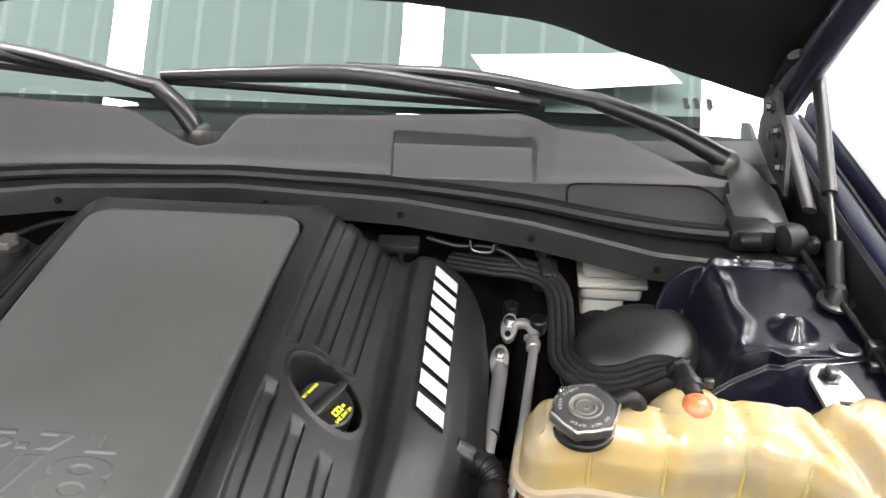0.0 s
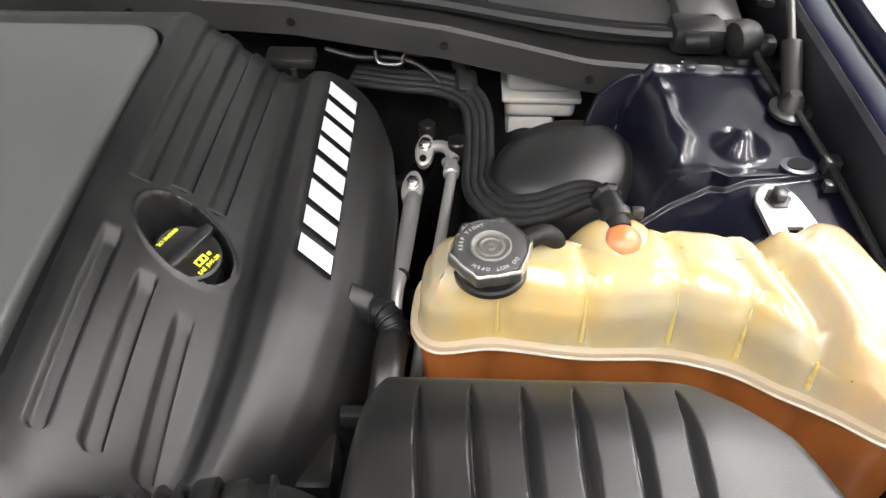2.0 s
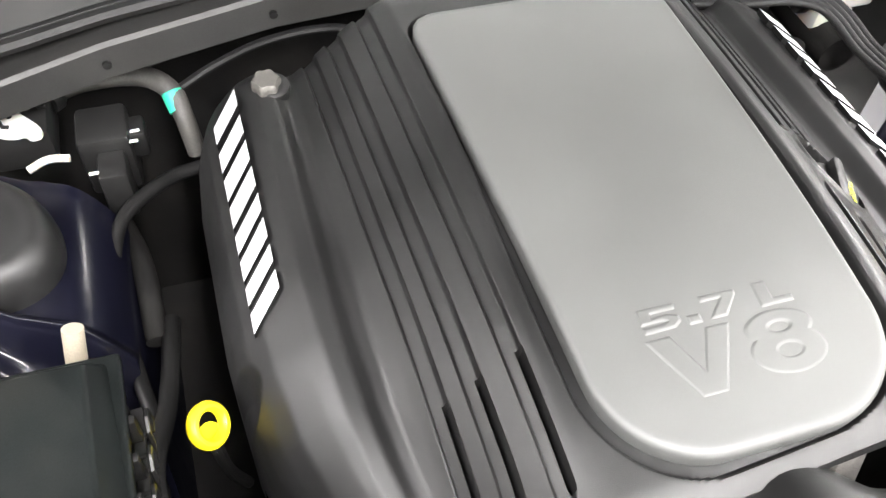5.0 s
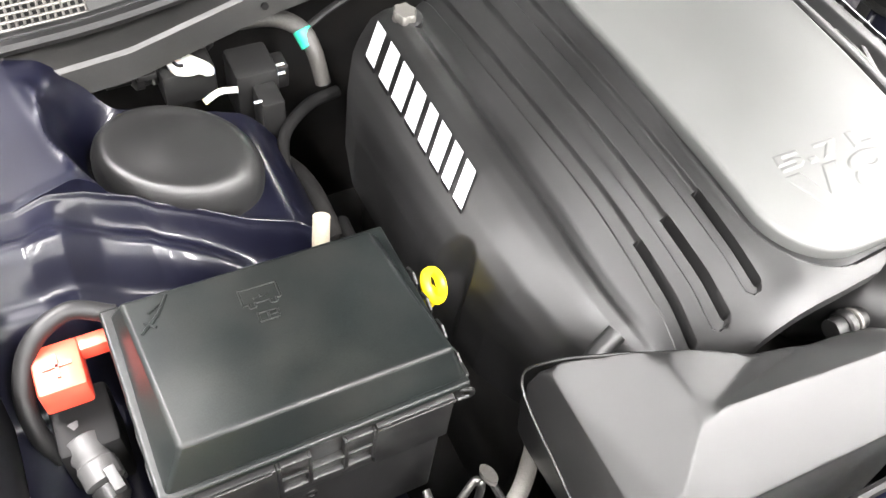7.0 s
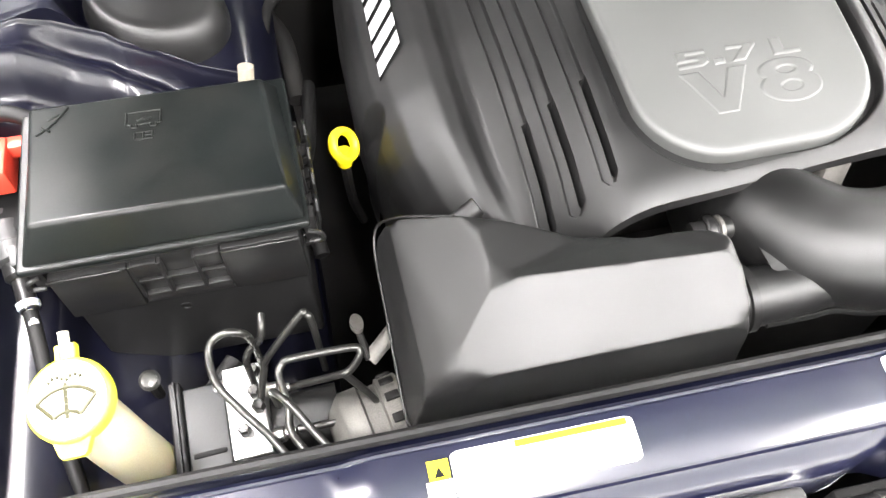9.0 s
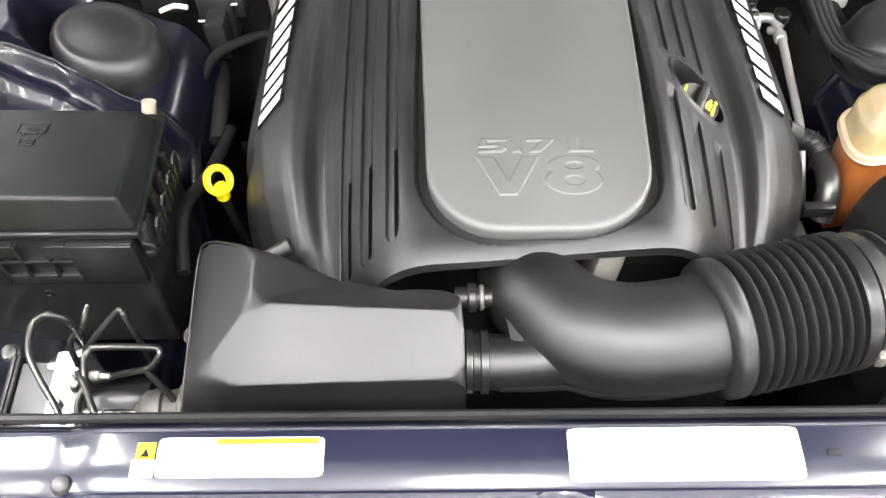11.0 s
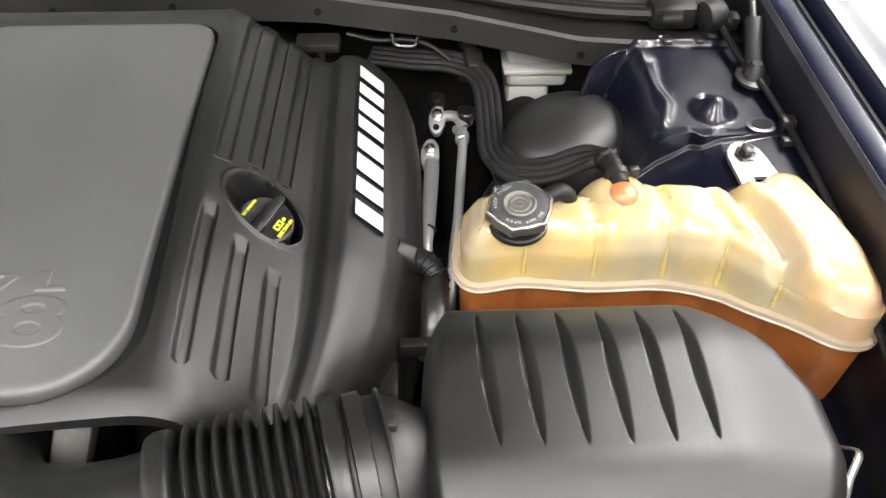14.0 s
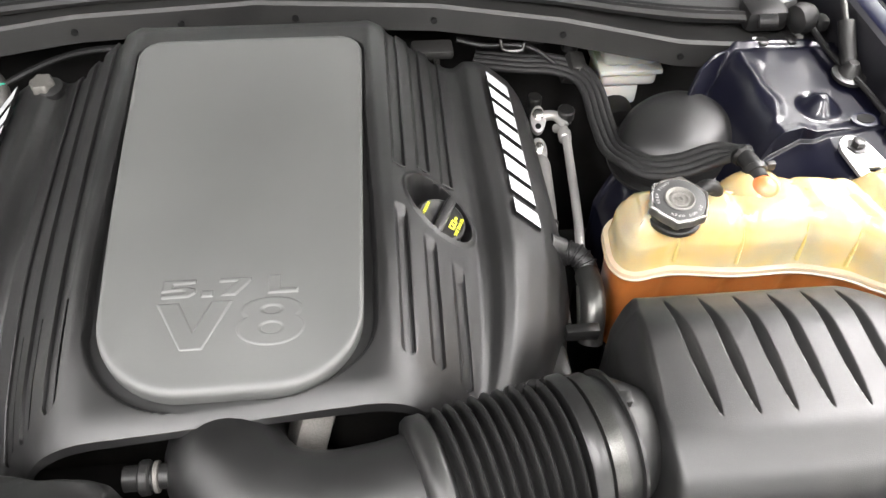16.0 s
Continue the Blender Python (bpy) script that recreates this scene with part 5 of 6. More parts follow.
for text, a0_, r_ in (("KEEP TIGHT", 130, 0.0245), ("DO NOT OPEN", 265, 0.0245)):
    step = 7.2
    for i, ch in enumerate(text):
        if ch == " ":
            continue
        a = radians(a0_ - step * (i - len(text) / 2) * 1.25)
        part("character", lettering(ch, 0.0048, mc @ pose(r_ * math.cos(a), r_ * math.sin(a), 0.0304, 0, 0, math.degrees(a) - 90), 0.0003), PRINT_GREY, cap)
single("overflow_hose", tube([(0.475, -0.035, 0.917), (0.492, -0.028, 0.921), (0.503, -0.026, 0.913), (0.506, -0.026, 0.895)], 0.0085, 12, 6), RUBBER, "short black overflow hose beside the cap", "hose")

# hose clip on the nipple
hz = thing("hose_end", (0.553, 0.01, 0.90), "black hose end with a spring clip", "hose")
part("sleeve", tube([(0.556, -0.015, 0.914), (0.553, 0.005, 0.918), (0.549, 0.022, 0.917)], 0.0105, 14, 6), RUBBER, hz)
part("clip", lathe([(0.0115, 0), (0.0135, 0.001), (0.0135, 0.008), (0.0115, 0.009)], aim((0.5555, -0.006, 0.9145), (0.553, 0.01, 0.918)), 20), BLACK_GLOSS, hz)
part("clip_ear", box((0.566, -0.004, 0.916), (0.576, 0.002, 0.926), 0.001), BOLT, hz)
part("frayed_cuff", lathe([(0.011, 0), (0.0135, 0.003), (0.0125, 0.008), (0.010, 0.01)], aim((0.550, 0.018, 0.917), (0.547, 0.03, 0.916)), 20, wave=lambda a, r: r * (1 + 0.08 * math.sin(9 * a))), RUBBER, hz)

# braided hoses: flat bundle from the firewall, round the dome, to the nipple
WAY = [(0.30, 0.345, 0.80), (0.36, 0.318, 0.812), (0.405, 0.302, 0.820), (0.437, 0.280, 0.822), (0.449, 0.25, 0.818), (0.450, 0.20, 0.812), (0.448, 0.14, 0.822), (0.455, 0.095, 0.845), (0.472, 0.070, 0.856), (0.500, 0.054, 0.874), (0.530, 0.044, 0.898), (0.549, 0.028, 0.915)]
bundle = thing("hose_bundle", (0.44, 0.1, 0.80), "flat bundle of ribbed black hoses bent round the dome", "hose")
run = spline([Vector(p) for p in WAY], 8)
for i in range(4):
    o = (i - 1.5) * 0.0080
    side = [(run[min(k + 1, len(run) - 1)] - run[max(k - 1, 0)]).cross(Vector((-0.12, -0.25, 1))).normalized() for k in range(len(run))]
    part("hose", tube([p + v * o * (1 - 0.55 * smooth((k / len(run) - 0.9) / 0.1)) for k, (p, v) in enumerate(zip(run, side))], 0.0049, 12, 1), BRAID, bundle)

# domes over the shock towers
for s, y in ((1, 0.154), (-1, 0.163)):
    x = 0.537 if s > 0 else -0.561
    dm = thing("tower_cap", (x, y, 0.79), "smooth black plastic dome over the shock tower", "tower cap", "tower caps")
    crease = (lambda a, r: r * (1.10 - 0.10 * abs(math.sin(a)) ** 2))
    if s > 0:
        dome_pose = pose(x, y, 0.787, 0, 0, 26) @ Matrix.Diagonal((0.99, 0.86, 0.98, 1))
        profile = [(0.076, 0.0), (0.077, 0.018), (0.0755, 0.034), (0.071, 0.048), (0.062, 0.060), (0.048, 0.068), (0.03, 0.073), (0.012, 0.075), (0.002, 0.0755)]
    else:
        dome_pose = pose(x, y, 0.792, 0, 0, -31) @ Matrix.Diagonal((1.06, 0.82, 0.95, 1))
        profile = [(0.077, 0.0), (0.0785, 0.016), (0.0775, 0.028), (0.0745, 0.039), (0.0695, 0.0475), (0.0645, 0.0520), (0.0600, 0.0530), (0.0550, 0.0522), (0.046, 0.0522), (0.030, 0.0545), (0.015, 0.0562), (0.002, 0.0568)]
    part("dome", lathe(profile, dome_pose, 56, wave=crease), BLACK, dm, angle=80)
    part("lip", lathe([(0.078, 0), (0.086, 0.001), (0.086, 0.006), (0.078, 0.008)], dome_pose @ pose(0, 0, 0.004 if s > 0 else -0.006), 56, wave=crease), BLACK, dm)

# brake fluid reservoir
br = thing("brake_fluid_reservoir", (0.52, 0.33, 0.74), "milky white brake fluid reservoir under the beam", "reservoir")
part("upper", box((0.474, 0.275, 0.812), (0.556, 0.36, 0.846), 0.010, 3), MILK, br)
part("seam", box((0.468, 0.268, 0.803), (0.563, 0.36, 0.811), 0.003), MILK, br)
part("lower", box((0.473, 0.273, 0.778), (0.558, 0.36, 0.803), 0.008, 3), MILK, br)
part("foot", box((0.476, 0.275, 0.742), (0.535, 0.35, 0.779), 0.008), MILK, br)
br.location += Vector((0.012, 0.046, -0.015))
part("brake_cylinder", tube([(0.50, 0.24, 0.735), (0.50, 0.40, 0.735)], 0.028, 16, 1), DARK, br)
cn = thing("sensor_plug", (0.43, 0.30, 0.78), "grey sensor plug on a thin cable", "connector")
part("housing", box((0.42, 0.285, 0.795), (0.445, 0.315, 0.835), 0.004, m=Matrix.Translation((0.432, 0.3, 0.815)) @ pose(0, 0, 0, 20, 15, 10) @ Matrix.Translation((-0.432, -0.3, -0.815))), PIPE, cn)
part("cap", lathe([(0.010, 0), (0.012, 0.004), (0.012, 0.014), (0.008, 0.016)], pose(0.430, 0.315, 0.832, -20, 0, 0), 16), BLACK_GLOSS, cn)
single("thin_cable", tube([(0.27, 0.33, 0.845), (0.31, 0.325, 0.838), (0.35, 0.318, 0.843), (0.38, 0.312, 0.838), (0.41, 0.30, 0.82), (0.43, 0.295, 0.81)], 0.0035, 8, 8), RUBBER, "thin black cable under the beam", "cable")
hg = thing("cable_bracket", (0.24, 0.30, 0.83), "small dark bracket with a cable clip under the beam", "bracket")
part("plate", box((0.205, 0.297, 0.838), (0.262, 0.325, 0.852), 0.004), BEAM, hg)
part("stud", tube([(0.238, 0.295, 0.842), (0.240, 0.288, 0.815)], 0.004, 8, 1), PIPE, hg)
part("hook", tube([(0.33, 0.318, 0.852), (0.335, 0.312, 0.84), (0.36, 0.31, 0.84), (0.365, 0.314, 0.85), (0.39, 0.312, 0.85)], 0.0025, 6, 4), PIPE, hg)

# air conditioning pipes beside the cover
ac = thing("aircon_pipes", (0.385, 0.2, 0.60), "pair of aluminium air conditioning pipes with bolted flanges", "pipes")
for (fx, fy, fz, r) in ((0.386, 0.268, 0.752, 0.0135), (0.374, 0.203, 0.752, 0.0145)):
    mf = pose(fx, fy, fz, 25, 0, -8)
    part("flange", prism([(r * math.cos(a) * 0.85, r * 1.5 * math.sin(a)) for a in (2 * math.pi * k / 20 for k in range(20))], -0.012, 0.0, 0.002, m=mf), BRIGHT, ac, "pale bolted flange")
    part("nut", lathe([(0.009, 0), (0.009, 0.002), (0.0068, 0.0025), (0.0068, 0.008), (0.005, 0.009)], mf @ pose(0, 0.006, 0), 6), STEEL, ac)
    part("hole", lathe([(0.0045, 0), (0.0045, 0.0006)], mf @ pose(0, -0.011, 0), 12), PRINT_BLACK, ac)
part("thick_pipe", tube([(0.376, 0.196, 0.742), (0.3755, 0.180, 0.752), (0.374, 0.16, 0.751), (0.368, 0.10, 0.748), (0.362, 0.05, 0.745), (0.362, -0.05, 0.71)], 0.0098, 14, 8), BRIGHT, ac)
part("thin_pipe", tube([(0.412, 0.262, 0.738), (0.420, 0.250, 0.748), (0.419, 0.225, 0.750), (0.413, 0.17, 0.750), (0.405, 0.10, 0.750), (0.397, 0.046, 0.748), (0.385, -0.05, 0.71)], 0.0062, 12, 8), BRIGHT, ac)
part("collar", lathe([(0.0095, 0), (0.0095, 0.012), (0.007, 0.014)], aim((0.4195, 0.242, 0.748), (0.413, 0.17, 0.750)), 14), BRIGHT, ac)
part("link", tube([(0.386, 0.272, 0.744), (0.400, 0.274, 0.752), (0.414, 0.268, 0.754), (0.422, 0.252, 0.750)], 0.0072, 12, 6), BRIGHT, ac)
part("service_port", lathe([(0.010, 0), (0.010, 0.006), (0.0125, 0.008), (0.0125, 0.020), (0.0105, 0.022)], pose(0.426, 0.268, 0.746), 18), BLACK_GLOSS, ac, "black screw cap")
part("service_port", lathe([(0.009, 0), (0.0105, 0.004), (0.0105, 0.018), (0.009, 0.02)], pose(0.388, 0.306, 0.740), 18), PIPE, ac)
part("cable_tie", lathe([(0.0105, 0), (0.0112, 0.001), (0.0112, 0.004), (0.0105, 0.005)], aim((0.3665, 0.085, 0.747), (0.362, 0.03, 0.743)), 16), BLACK, ac)
ac.location += Vector((0.002, 0.012, -0.009))
for i in range(3):
    single("heater_hose", tube([(0.30, 0.26 - i * 0.03, 0.70), (0.34, 0.25 - i * 0.03, 0.712), (0.365, 0.262 - i * 0.02, 0.705), (0.39, 0.33, 0.68)], 0.012, 12, 6), RUBBER, "black heater hose behind the pipes", "hose")

# hose and plug by the cover sleeve
eb = thing("elbow_hose", (0.365, -0.09, 0.74), "black corrugated wire loom into an elbow hose", "hose")
part("loom", tube([(0.345, -0.020, 0.815), (0.362, -0.026, 0.822), (0.374, -0.040, 0.815), (0.374, -0.055, 0.80)], 0.0125, 16, 8), RUBBER, eb)
for k in range(7):
    a = 0.15 + k * 0.12
    p = spline([(0.345, -0.020, 0.815), (0.362, -0.026, 0.822), (0.374, -0.040, 0.815), (0.374, -0.055, 0.80)], 8)
    i = min(len(p) - 2, int(a * len(p)))
    part("rib", lathe([(0.012, -0.002), (0.0142, -0.001), (0.0142, 0.001), (0.012, 0.002)], aim(p[i], p[i + 1]), 16), RUBBER, eb)
part("elbow", tube([(0.373, -0.05, 0.812), (0.372, -0.075, 0.818), (0.370, -0.10, 0.808), (0.366, -0.12, 0.78)], 0.0140, 16, 6), PIPE, eb, "dull grey elbow with a bright glint")
part("clip", box((0.335, -0.128, 0.795), (0.372, -0.116, 0.812), 0.002), BLACK_GLOSS, eb)
single("throttle_plug", box((0.285, -0.185, 0.76), (0.335, -0.13, 0.80), 0.008), BLACK_GLOSS, "black plug in the notch of the cover", "connector")

# strut brace bracket on the reservoir
bk = thing("tank_bracket", (0.71, 0.04, 0.88), "bare aluminium bracket bolted to the inner wing", "bracket")
bm = prism([(0.688, 0.052), (0.690, 0.062), (0.696, 0.070), (0.703, 0.0745), (0.711, 0.075), (0.719, 0.0715), (0.725, 0.064), (0.728, 0.054), (0.742, -0.005), (0.730, -0.008), (0.722, 0.022), (0.705, 0.022), (0.708, -0.008), (0.694, -0.008)], 0.884, 0.889, 0.001)
part("plate", bm, ALU, bk)
part("bolt", lathe([(0.012, 0), (0.012, 0.002), (0.0075, 0.003), (0.0075, 0.010), (0.006, 0.011)], pose(0.708, 0.055, 0.889), 6), BOLT, bk)
single("hole_ring", lathe([(0.0155, 0), (0.0155, 0.002), (0.010, 0.0025), (0.010, 0.0005)], pose(0.740, 0.0975, 0.8885) @ Matrix.Diagonal((1.15, 0.75, 1, 1)), 24), PAINT, "oval drain hole with raised edge in the wing", "hole")
single("drain_hole", lathe([(0.010, 0), (0.010, 0.0012)], pose(0.740, 0.0975, 0.8908) @ Matrix.Diagonal((1.15, 0.75, 1, 1)), 24), PRINT_BLACK, "dark oval hole in the inner wing", "hole")
# release cable along the wing
rc = thing("release_cable", (0.76, 0.05, 0.88), "thin black cable clipped along the wing wall", "cable")
part("cable", tube([(0.735, 0.262, 0.905), (0.745, 0.21, 0.897), (0.757, 0.15, 0.898), (0.764, 0.08, 0.897), (0.772, 0.0, 0.89), (0.782, -0.1, 0.87), (0.775, -0.25, 0.85), (0.76, -0.40, 0.84)], 0.0042, 8, 8), RUBBER, rc)
part("clip", box((0.756, 0.085, 0.890), (0.772, 0.098, 0.905), 0.002), BLACK_GLOSS, rc)
part("clip", box((0.752, 0.066, 0.886), (0.766, 0.075, 0.896), 0.002), BLACK_GLOSS, rc)

# ---- fuse box ----
fb = thing("fuse_box", (-0.545, -0.125, 0.68), "black lidded fuse box with moulded symbols", "fuse box")
top = [(-0.6495, -0.197, 0.931), (-0.4285, -0.200, 0.931), (-0.4405, -0.052, 0.912), (-0.6585, -0.050, 0.916)]
low = [(-0.670, -0.2125, 0.889), (-0.418, -0.2125, 0.892), (-0.422, -0.040, 0.880), (-0.672, -0.038, 0.882)]
part("lid", poly(top + low, [(0, 1, 2, 3), (4, 5, 1, 0), (5, 6, 2, 1), (6, 7, 3, 2), (7, 4, 0, 3), (7, 6, 5, 4)], 0.004, 3), LID_BLACK, fb, angle=0)
rim = [(-0.675, -0.2165), (-0.415, -0.2165), (-0.419, -0.036), (-0.677, -0.034)]
part("lid_rim", poly([(x, y, 0.882) for x, y in rim] + [(x, y, 0.8915) for x, y in rim], [(0, 1, 2, 3), (4, 5, 6, 7), (0, 1, 5, 4), (1, 2, 6, 5), (2, 3, 7, 6), (3, 0, 4, 7)], 0.003, 2), LID_BLACK, fb, angle=0)
part("case", box((-0.655, -0.209, 0.66), (-0.428, -0.042, 0.879), 0.005), BLACK, fb, angle=0)
for lo, hi, proud in (((-0.656, 0.80), (-0.586, 0.870), 0.217), ((-0.500, 0.80), (-0.428, 0.874), 0.217), ((-0.585, 0.80), (-0.501, 0.815), 0.215)):
    part("front_flap", box((lo[0], -proud, lo[1]), (hi[0], -0.206, hi[1]), 0.002), BLACK, fb)
for x in (-0.586, -0.560, -0.528, -0.502):
    part("front_rib", box((x, -0.216, 0.812), (x + 0.004, -0.206, 0.868), 0.001), BLACK, fb)
part("front_shelf", box((-0.584, -0.216, 0.838), (-0.502, -0.207, 0.842), 0.001), BLACK, fb)
for x in (-0.583, -0.526):
    part("latch", box((x, -0.2165, 0.848), (x + 0.024, -0.207, 0.870), 0.002), BLACK, fb)
part("boss", lathe([(0.006, 0), (0.006, 0.002), (0.0045, 0.0025), (0.0045, 0.001)], aim((-0.556, -0.208, 0.772), (-0.556, -1, 0.772)), 16), BLACK, fb)
part("front_lip", box((-0.656, -0.2195, 0.868), (-0.590, -0.2165, 0.872), 0.0008, 1), BLACK, fb)
part("front_lip", box((-0.500, -0.2195, 0.869), (-0.428, -0.2165, 0.873), 0.0008, 1), BLACK, fb)
part("front_step", box((-0.612, -0.2125, 0.797), (-0.470, -0.2085, 0.800), 0.0008, 1), BLACK, fb)
for sx, count in ((-1, 5), (1, 4)):
    x0 = -0.656 if sx < 0 else -0.427
    for i in range(count):
        y = -0.188 + i * 0.031
        # an open loop with a hooked tongue in it
        part("side_clip", tube([(x0, y, 0.832), (x0 + sx * 0.017, y, 0.836), (x0 + sx * 0.019, y, 0.868), (x0 + sx * 0.019, y + 0.018, 0.868), (x0 + sx * 0.017, y + 0.018, 0.836), (x0, y + 0.018, 0.832)], 0.0022, 6, 2), BLACK_GLOSS, fb)
        part("clip_tongue", box((min(x0, x0 + sx * 0.012), y + 0.005, 0.845), (max(x0, x0 + sx * 0.012), y + 0.013, 0.876), 0.0015), BLACK, fb)
    part("side_rail", box((min(x0, x0 + sx * 0.010), -0.197, 0.822), (max(x0, x0 + sx * 0.010), -0.050, 0.829), 0.0015), BLACK, fb)
    part("corner_latch", box((min(x0 + sx * 0.004, x0 + sx * 0.016), -0.207, 0.846), (max(x0 + sx * 0.004, x0 + sx * 0.016), -0.193, 0.886), 0.002), BLACK_GLOSS, fb)
    part("latch_eye", tube([(x0 + sx * 0.008, -0.208, 0.866), (x0 + sx * 0.018, -0.211, 0.864), (x0 + sx * 0.020, -0.210, 0.852), (x0 + sx * 0.008, -0.208, 0.848)], 0.0025, 8, 4), BLACK_GLOSS, fb)
mt = Matrix.Translation((-0.552, -0.086, 0.9180)) @ pose(0, 0, 0, -6.5, 0, -2)
# outlined box with feet and a notch line, a small split box below
STROKES = [((-0.016, 0.010), (0.016, 0.010)), ((-0.016, 0.010), (-0.016, -0.007)), ((0.016, 0.010), (0.016, -0.007)), ((-0.016, -0.007), (-0.011, -0.007)), ((-0.011, -0.007), (-0.011, -0.011)), ((-0.011, -0.011), (-0.006, -0.011)), ((-0.006, -0.011), (-0.006, -0.007)), ((-0.006, -0.007), (0.007, -0.007)), ((0.007, -0.007), (0.007, -0.011)), ((0.007, -0.011), (0.012, -0.011)), ((0.012, -0.011), (0.012, -0.007)), ((0.012, -0.007), (0.016, -0.007)),
           ((-0.006, -0.002), (0.0, 0.001)), ((0.0, 0.001), (0.001, -0.002)), ((0.001, -0.002), (0.007, 0.001)), ((-0.007, -0.018), (0.009, -0.018)), ((-0.007, -0.027), (0.009, -0.027)), ((-0.007, -0.018), (-0.007, -0.027)), ((0.009, -0.018), (0.009, -0.027)), ((0.001, -0.018), (0.001, -0.027)), ((0.001, -0.0225), (0.009, -0.0225))]
for p, q in STROKES:
    part("moulded_symbol", tube([mt @ Vector((*p, 0.0)), mt @ Vector((*q, 0.0))], 0.0011, 6, 1), LID_BLACK, fb)
for p, q in (((-0.649, -0.089), (-0.638, -0.078)), ((-0.640, -0.082), (-0.634, -0.074)), ((-0.634, -0.076), (-0.622, -0.056)), ((-0.640, -0.070), (-0.630, -0.064)), ((-0.645, -0.078), (-0.637, -0.086))):
    z = lambda y: 0.916 - 0.127 * (y + 0.054)
    part("moulded_symbol", tube([(*p, z(p[1]) + 0.0004), (*q, z(q[1]) + 0.0004)], 0.0012, 6, 1), LID_BLACK, fb)

# battery positive cover and plugs
rd = thing("terminal_cover", (-0.71, -0.07, 0.83), "red plastic terminal cover with a moulded plus", "terminal cover")
part("cap", box((-0.735, -0.10, 0.835), (-0.695, -0.052, 0.870), 0.004), RED, rd)
part("arm", box((-0.70, -0.066, 0.848), (-0.665, -0.05, 0.866), 0.003), RED, rd)
part("plus", box((-0.727, -0.078, 0.869), (-0.703, -0.075, 0.8715)), RED, rd)
part("plus", box((-0.7165, -0.088, 0.869), (-0.7135, -0.065, 0.8715)), RED, rd)
rd.location += Vector((-0.005, 0.017, 0.0))
single("terminal_block", box((-0.742, -0.118, 0.74), (-0.690, -0.055, 0.822), 0.006), PRINT_BLACK, "black base under the red terminal cover", "terminal")
single("battery_cable", tube([(-0.665, -0.03, 0.875), (-0.70, -0.02, 0.885), (-0.735, -0.035, 0.875), (-0.752, -0.062, 0.85), (-0.752, -0.088, 0.82), (-0.742, -0.100, 0.79)], 0.0085, 12, 8), RUBBER, "thick taped black battery cable", "cable")
pl = thing("cable_plug", (-0.70, -0.19, 0.78), "dark grey inline cable plug beside the fuse box", "connector")
p0, p1 = Vector((-0.7225, -0.100, 0.812)), Vector((-0.702, -0.195, 0.792))
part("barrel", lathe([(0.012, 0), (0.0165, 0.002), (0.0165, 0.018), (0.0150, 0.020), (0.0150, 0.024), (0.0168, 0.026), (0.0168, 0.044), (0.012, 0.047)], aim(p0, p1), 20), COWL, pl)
part("shoulder", lathe([(0.012, 0), (0.0145, 0.001), (0.0145, 0.014), (0.011, 0.018)], aim(p0.lerp(p1, 0.48), p1), 18), BLACK_GLOSS, pl)
part("neck", tube([p0.lerp(p1, 0.5), p1], 0.0095, 12, 1), BLACK_GLOSS, pl)
part("lock", lathe([(0.0095, 0), (0.0115, 0.001), (0.0115, 0.006), (0.0095, 0.008)], aim(p0.lerp(p1, 0.9), p1), 14), MILK, pl, "pale lock ring")
part("wire_end", tube([p0.lerp(p1, 0.98), p1 + (p1 - p0) * 0.16], 0.0055, 10, 1), MILK, pl, "short pale wire end")
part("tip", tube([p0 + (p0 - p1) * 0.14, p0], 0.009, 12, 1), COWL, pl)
mpl = aim(p0, p1)
for lo, hi in (((0.010, -0.028, 0.004), (0.018, -0.013, 0.016)), ((0.010, -0.028, 0.022), (0.018, -0.013, 0.044)), ((-0.008, -0.030, 0.026), (0.008, -0.014, 0.038)), ((0.002, 0.013, 0.040), (0.012, 0.030, 0.062)), ((-0.006, -0.022, 0.058), (0.006, -0.010, 0.072))):
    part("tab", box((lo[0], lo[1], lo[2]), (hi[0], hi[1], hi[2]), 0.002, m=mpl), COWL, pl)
part("cable", tube([p1, p1 + Vector((0.004, -0.03, -0.012)), p1 + Vector((0.014, -0.10, -0.035)), p1 + Vector((0.03, -0.18, -0.07))], 0.0075, 10, 6), RUBBER, pl)

# foam post between fuse box and dome
single("foam_post", tube([(-0.466, 0.000, 0.82), (-0.4585, 0.0156, 0.862)], 0.0088, 14, 1), FOAM, "short beige foam-covered post", "post")

# washer filler
wf = thing("washer_filler", (-0.63, -0.34, 0.70), "pale yellow washer filler neck with capped top", "washer filler")
mw = pose(-0.632, -0.330, 0.872, 12, -4, 0)
part("neck", tube([(-0.60, -0.352, 0.70), (-0.615, -0.346, 0.80), (-0.630, -0.334, 0.868)], lambda k: 0.026, 24, 4), NECK, wf, "cream translucent neck")
lidw = part("lid", lathe([(0.030, -0.006), (0.035, -0.004), (0.0362, 0.004), (0.0355, 0.010), (0.0335, 0.0122), (0.031, 0.0128)], mw, 48), LEMON, wf, "lemon yellow cap edge")
part("lid_top", lathe([(0.0325, 0.010), (0.0322, 0.0131), (0.015, 0.0137), (0.002, 0.0137)], mw, 48), LID_WHITE, lidw, "pale cap top")
part("tongue", prism([(-0.017, -0.030), (-0.012, -0.044), (-0.009, -0.047), (0.009, -0.047), (0.012, -0.044), (0.017, -0.030)], 0.002, 0.009, 0.002, m=mw), LEMON, wf)
for sx in (-0.006, 0.006):
    part("hinge_lug", box((sx - 0.003, 0.033, 0.0), (sx + 0.003, 0.048, 0.010), 0.002, m=mw), LEMON, wf)
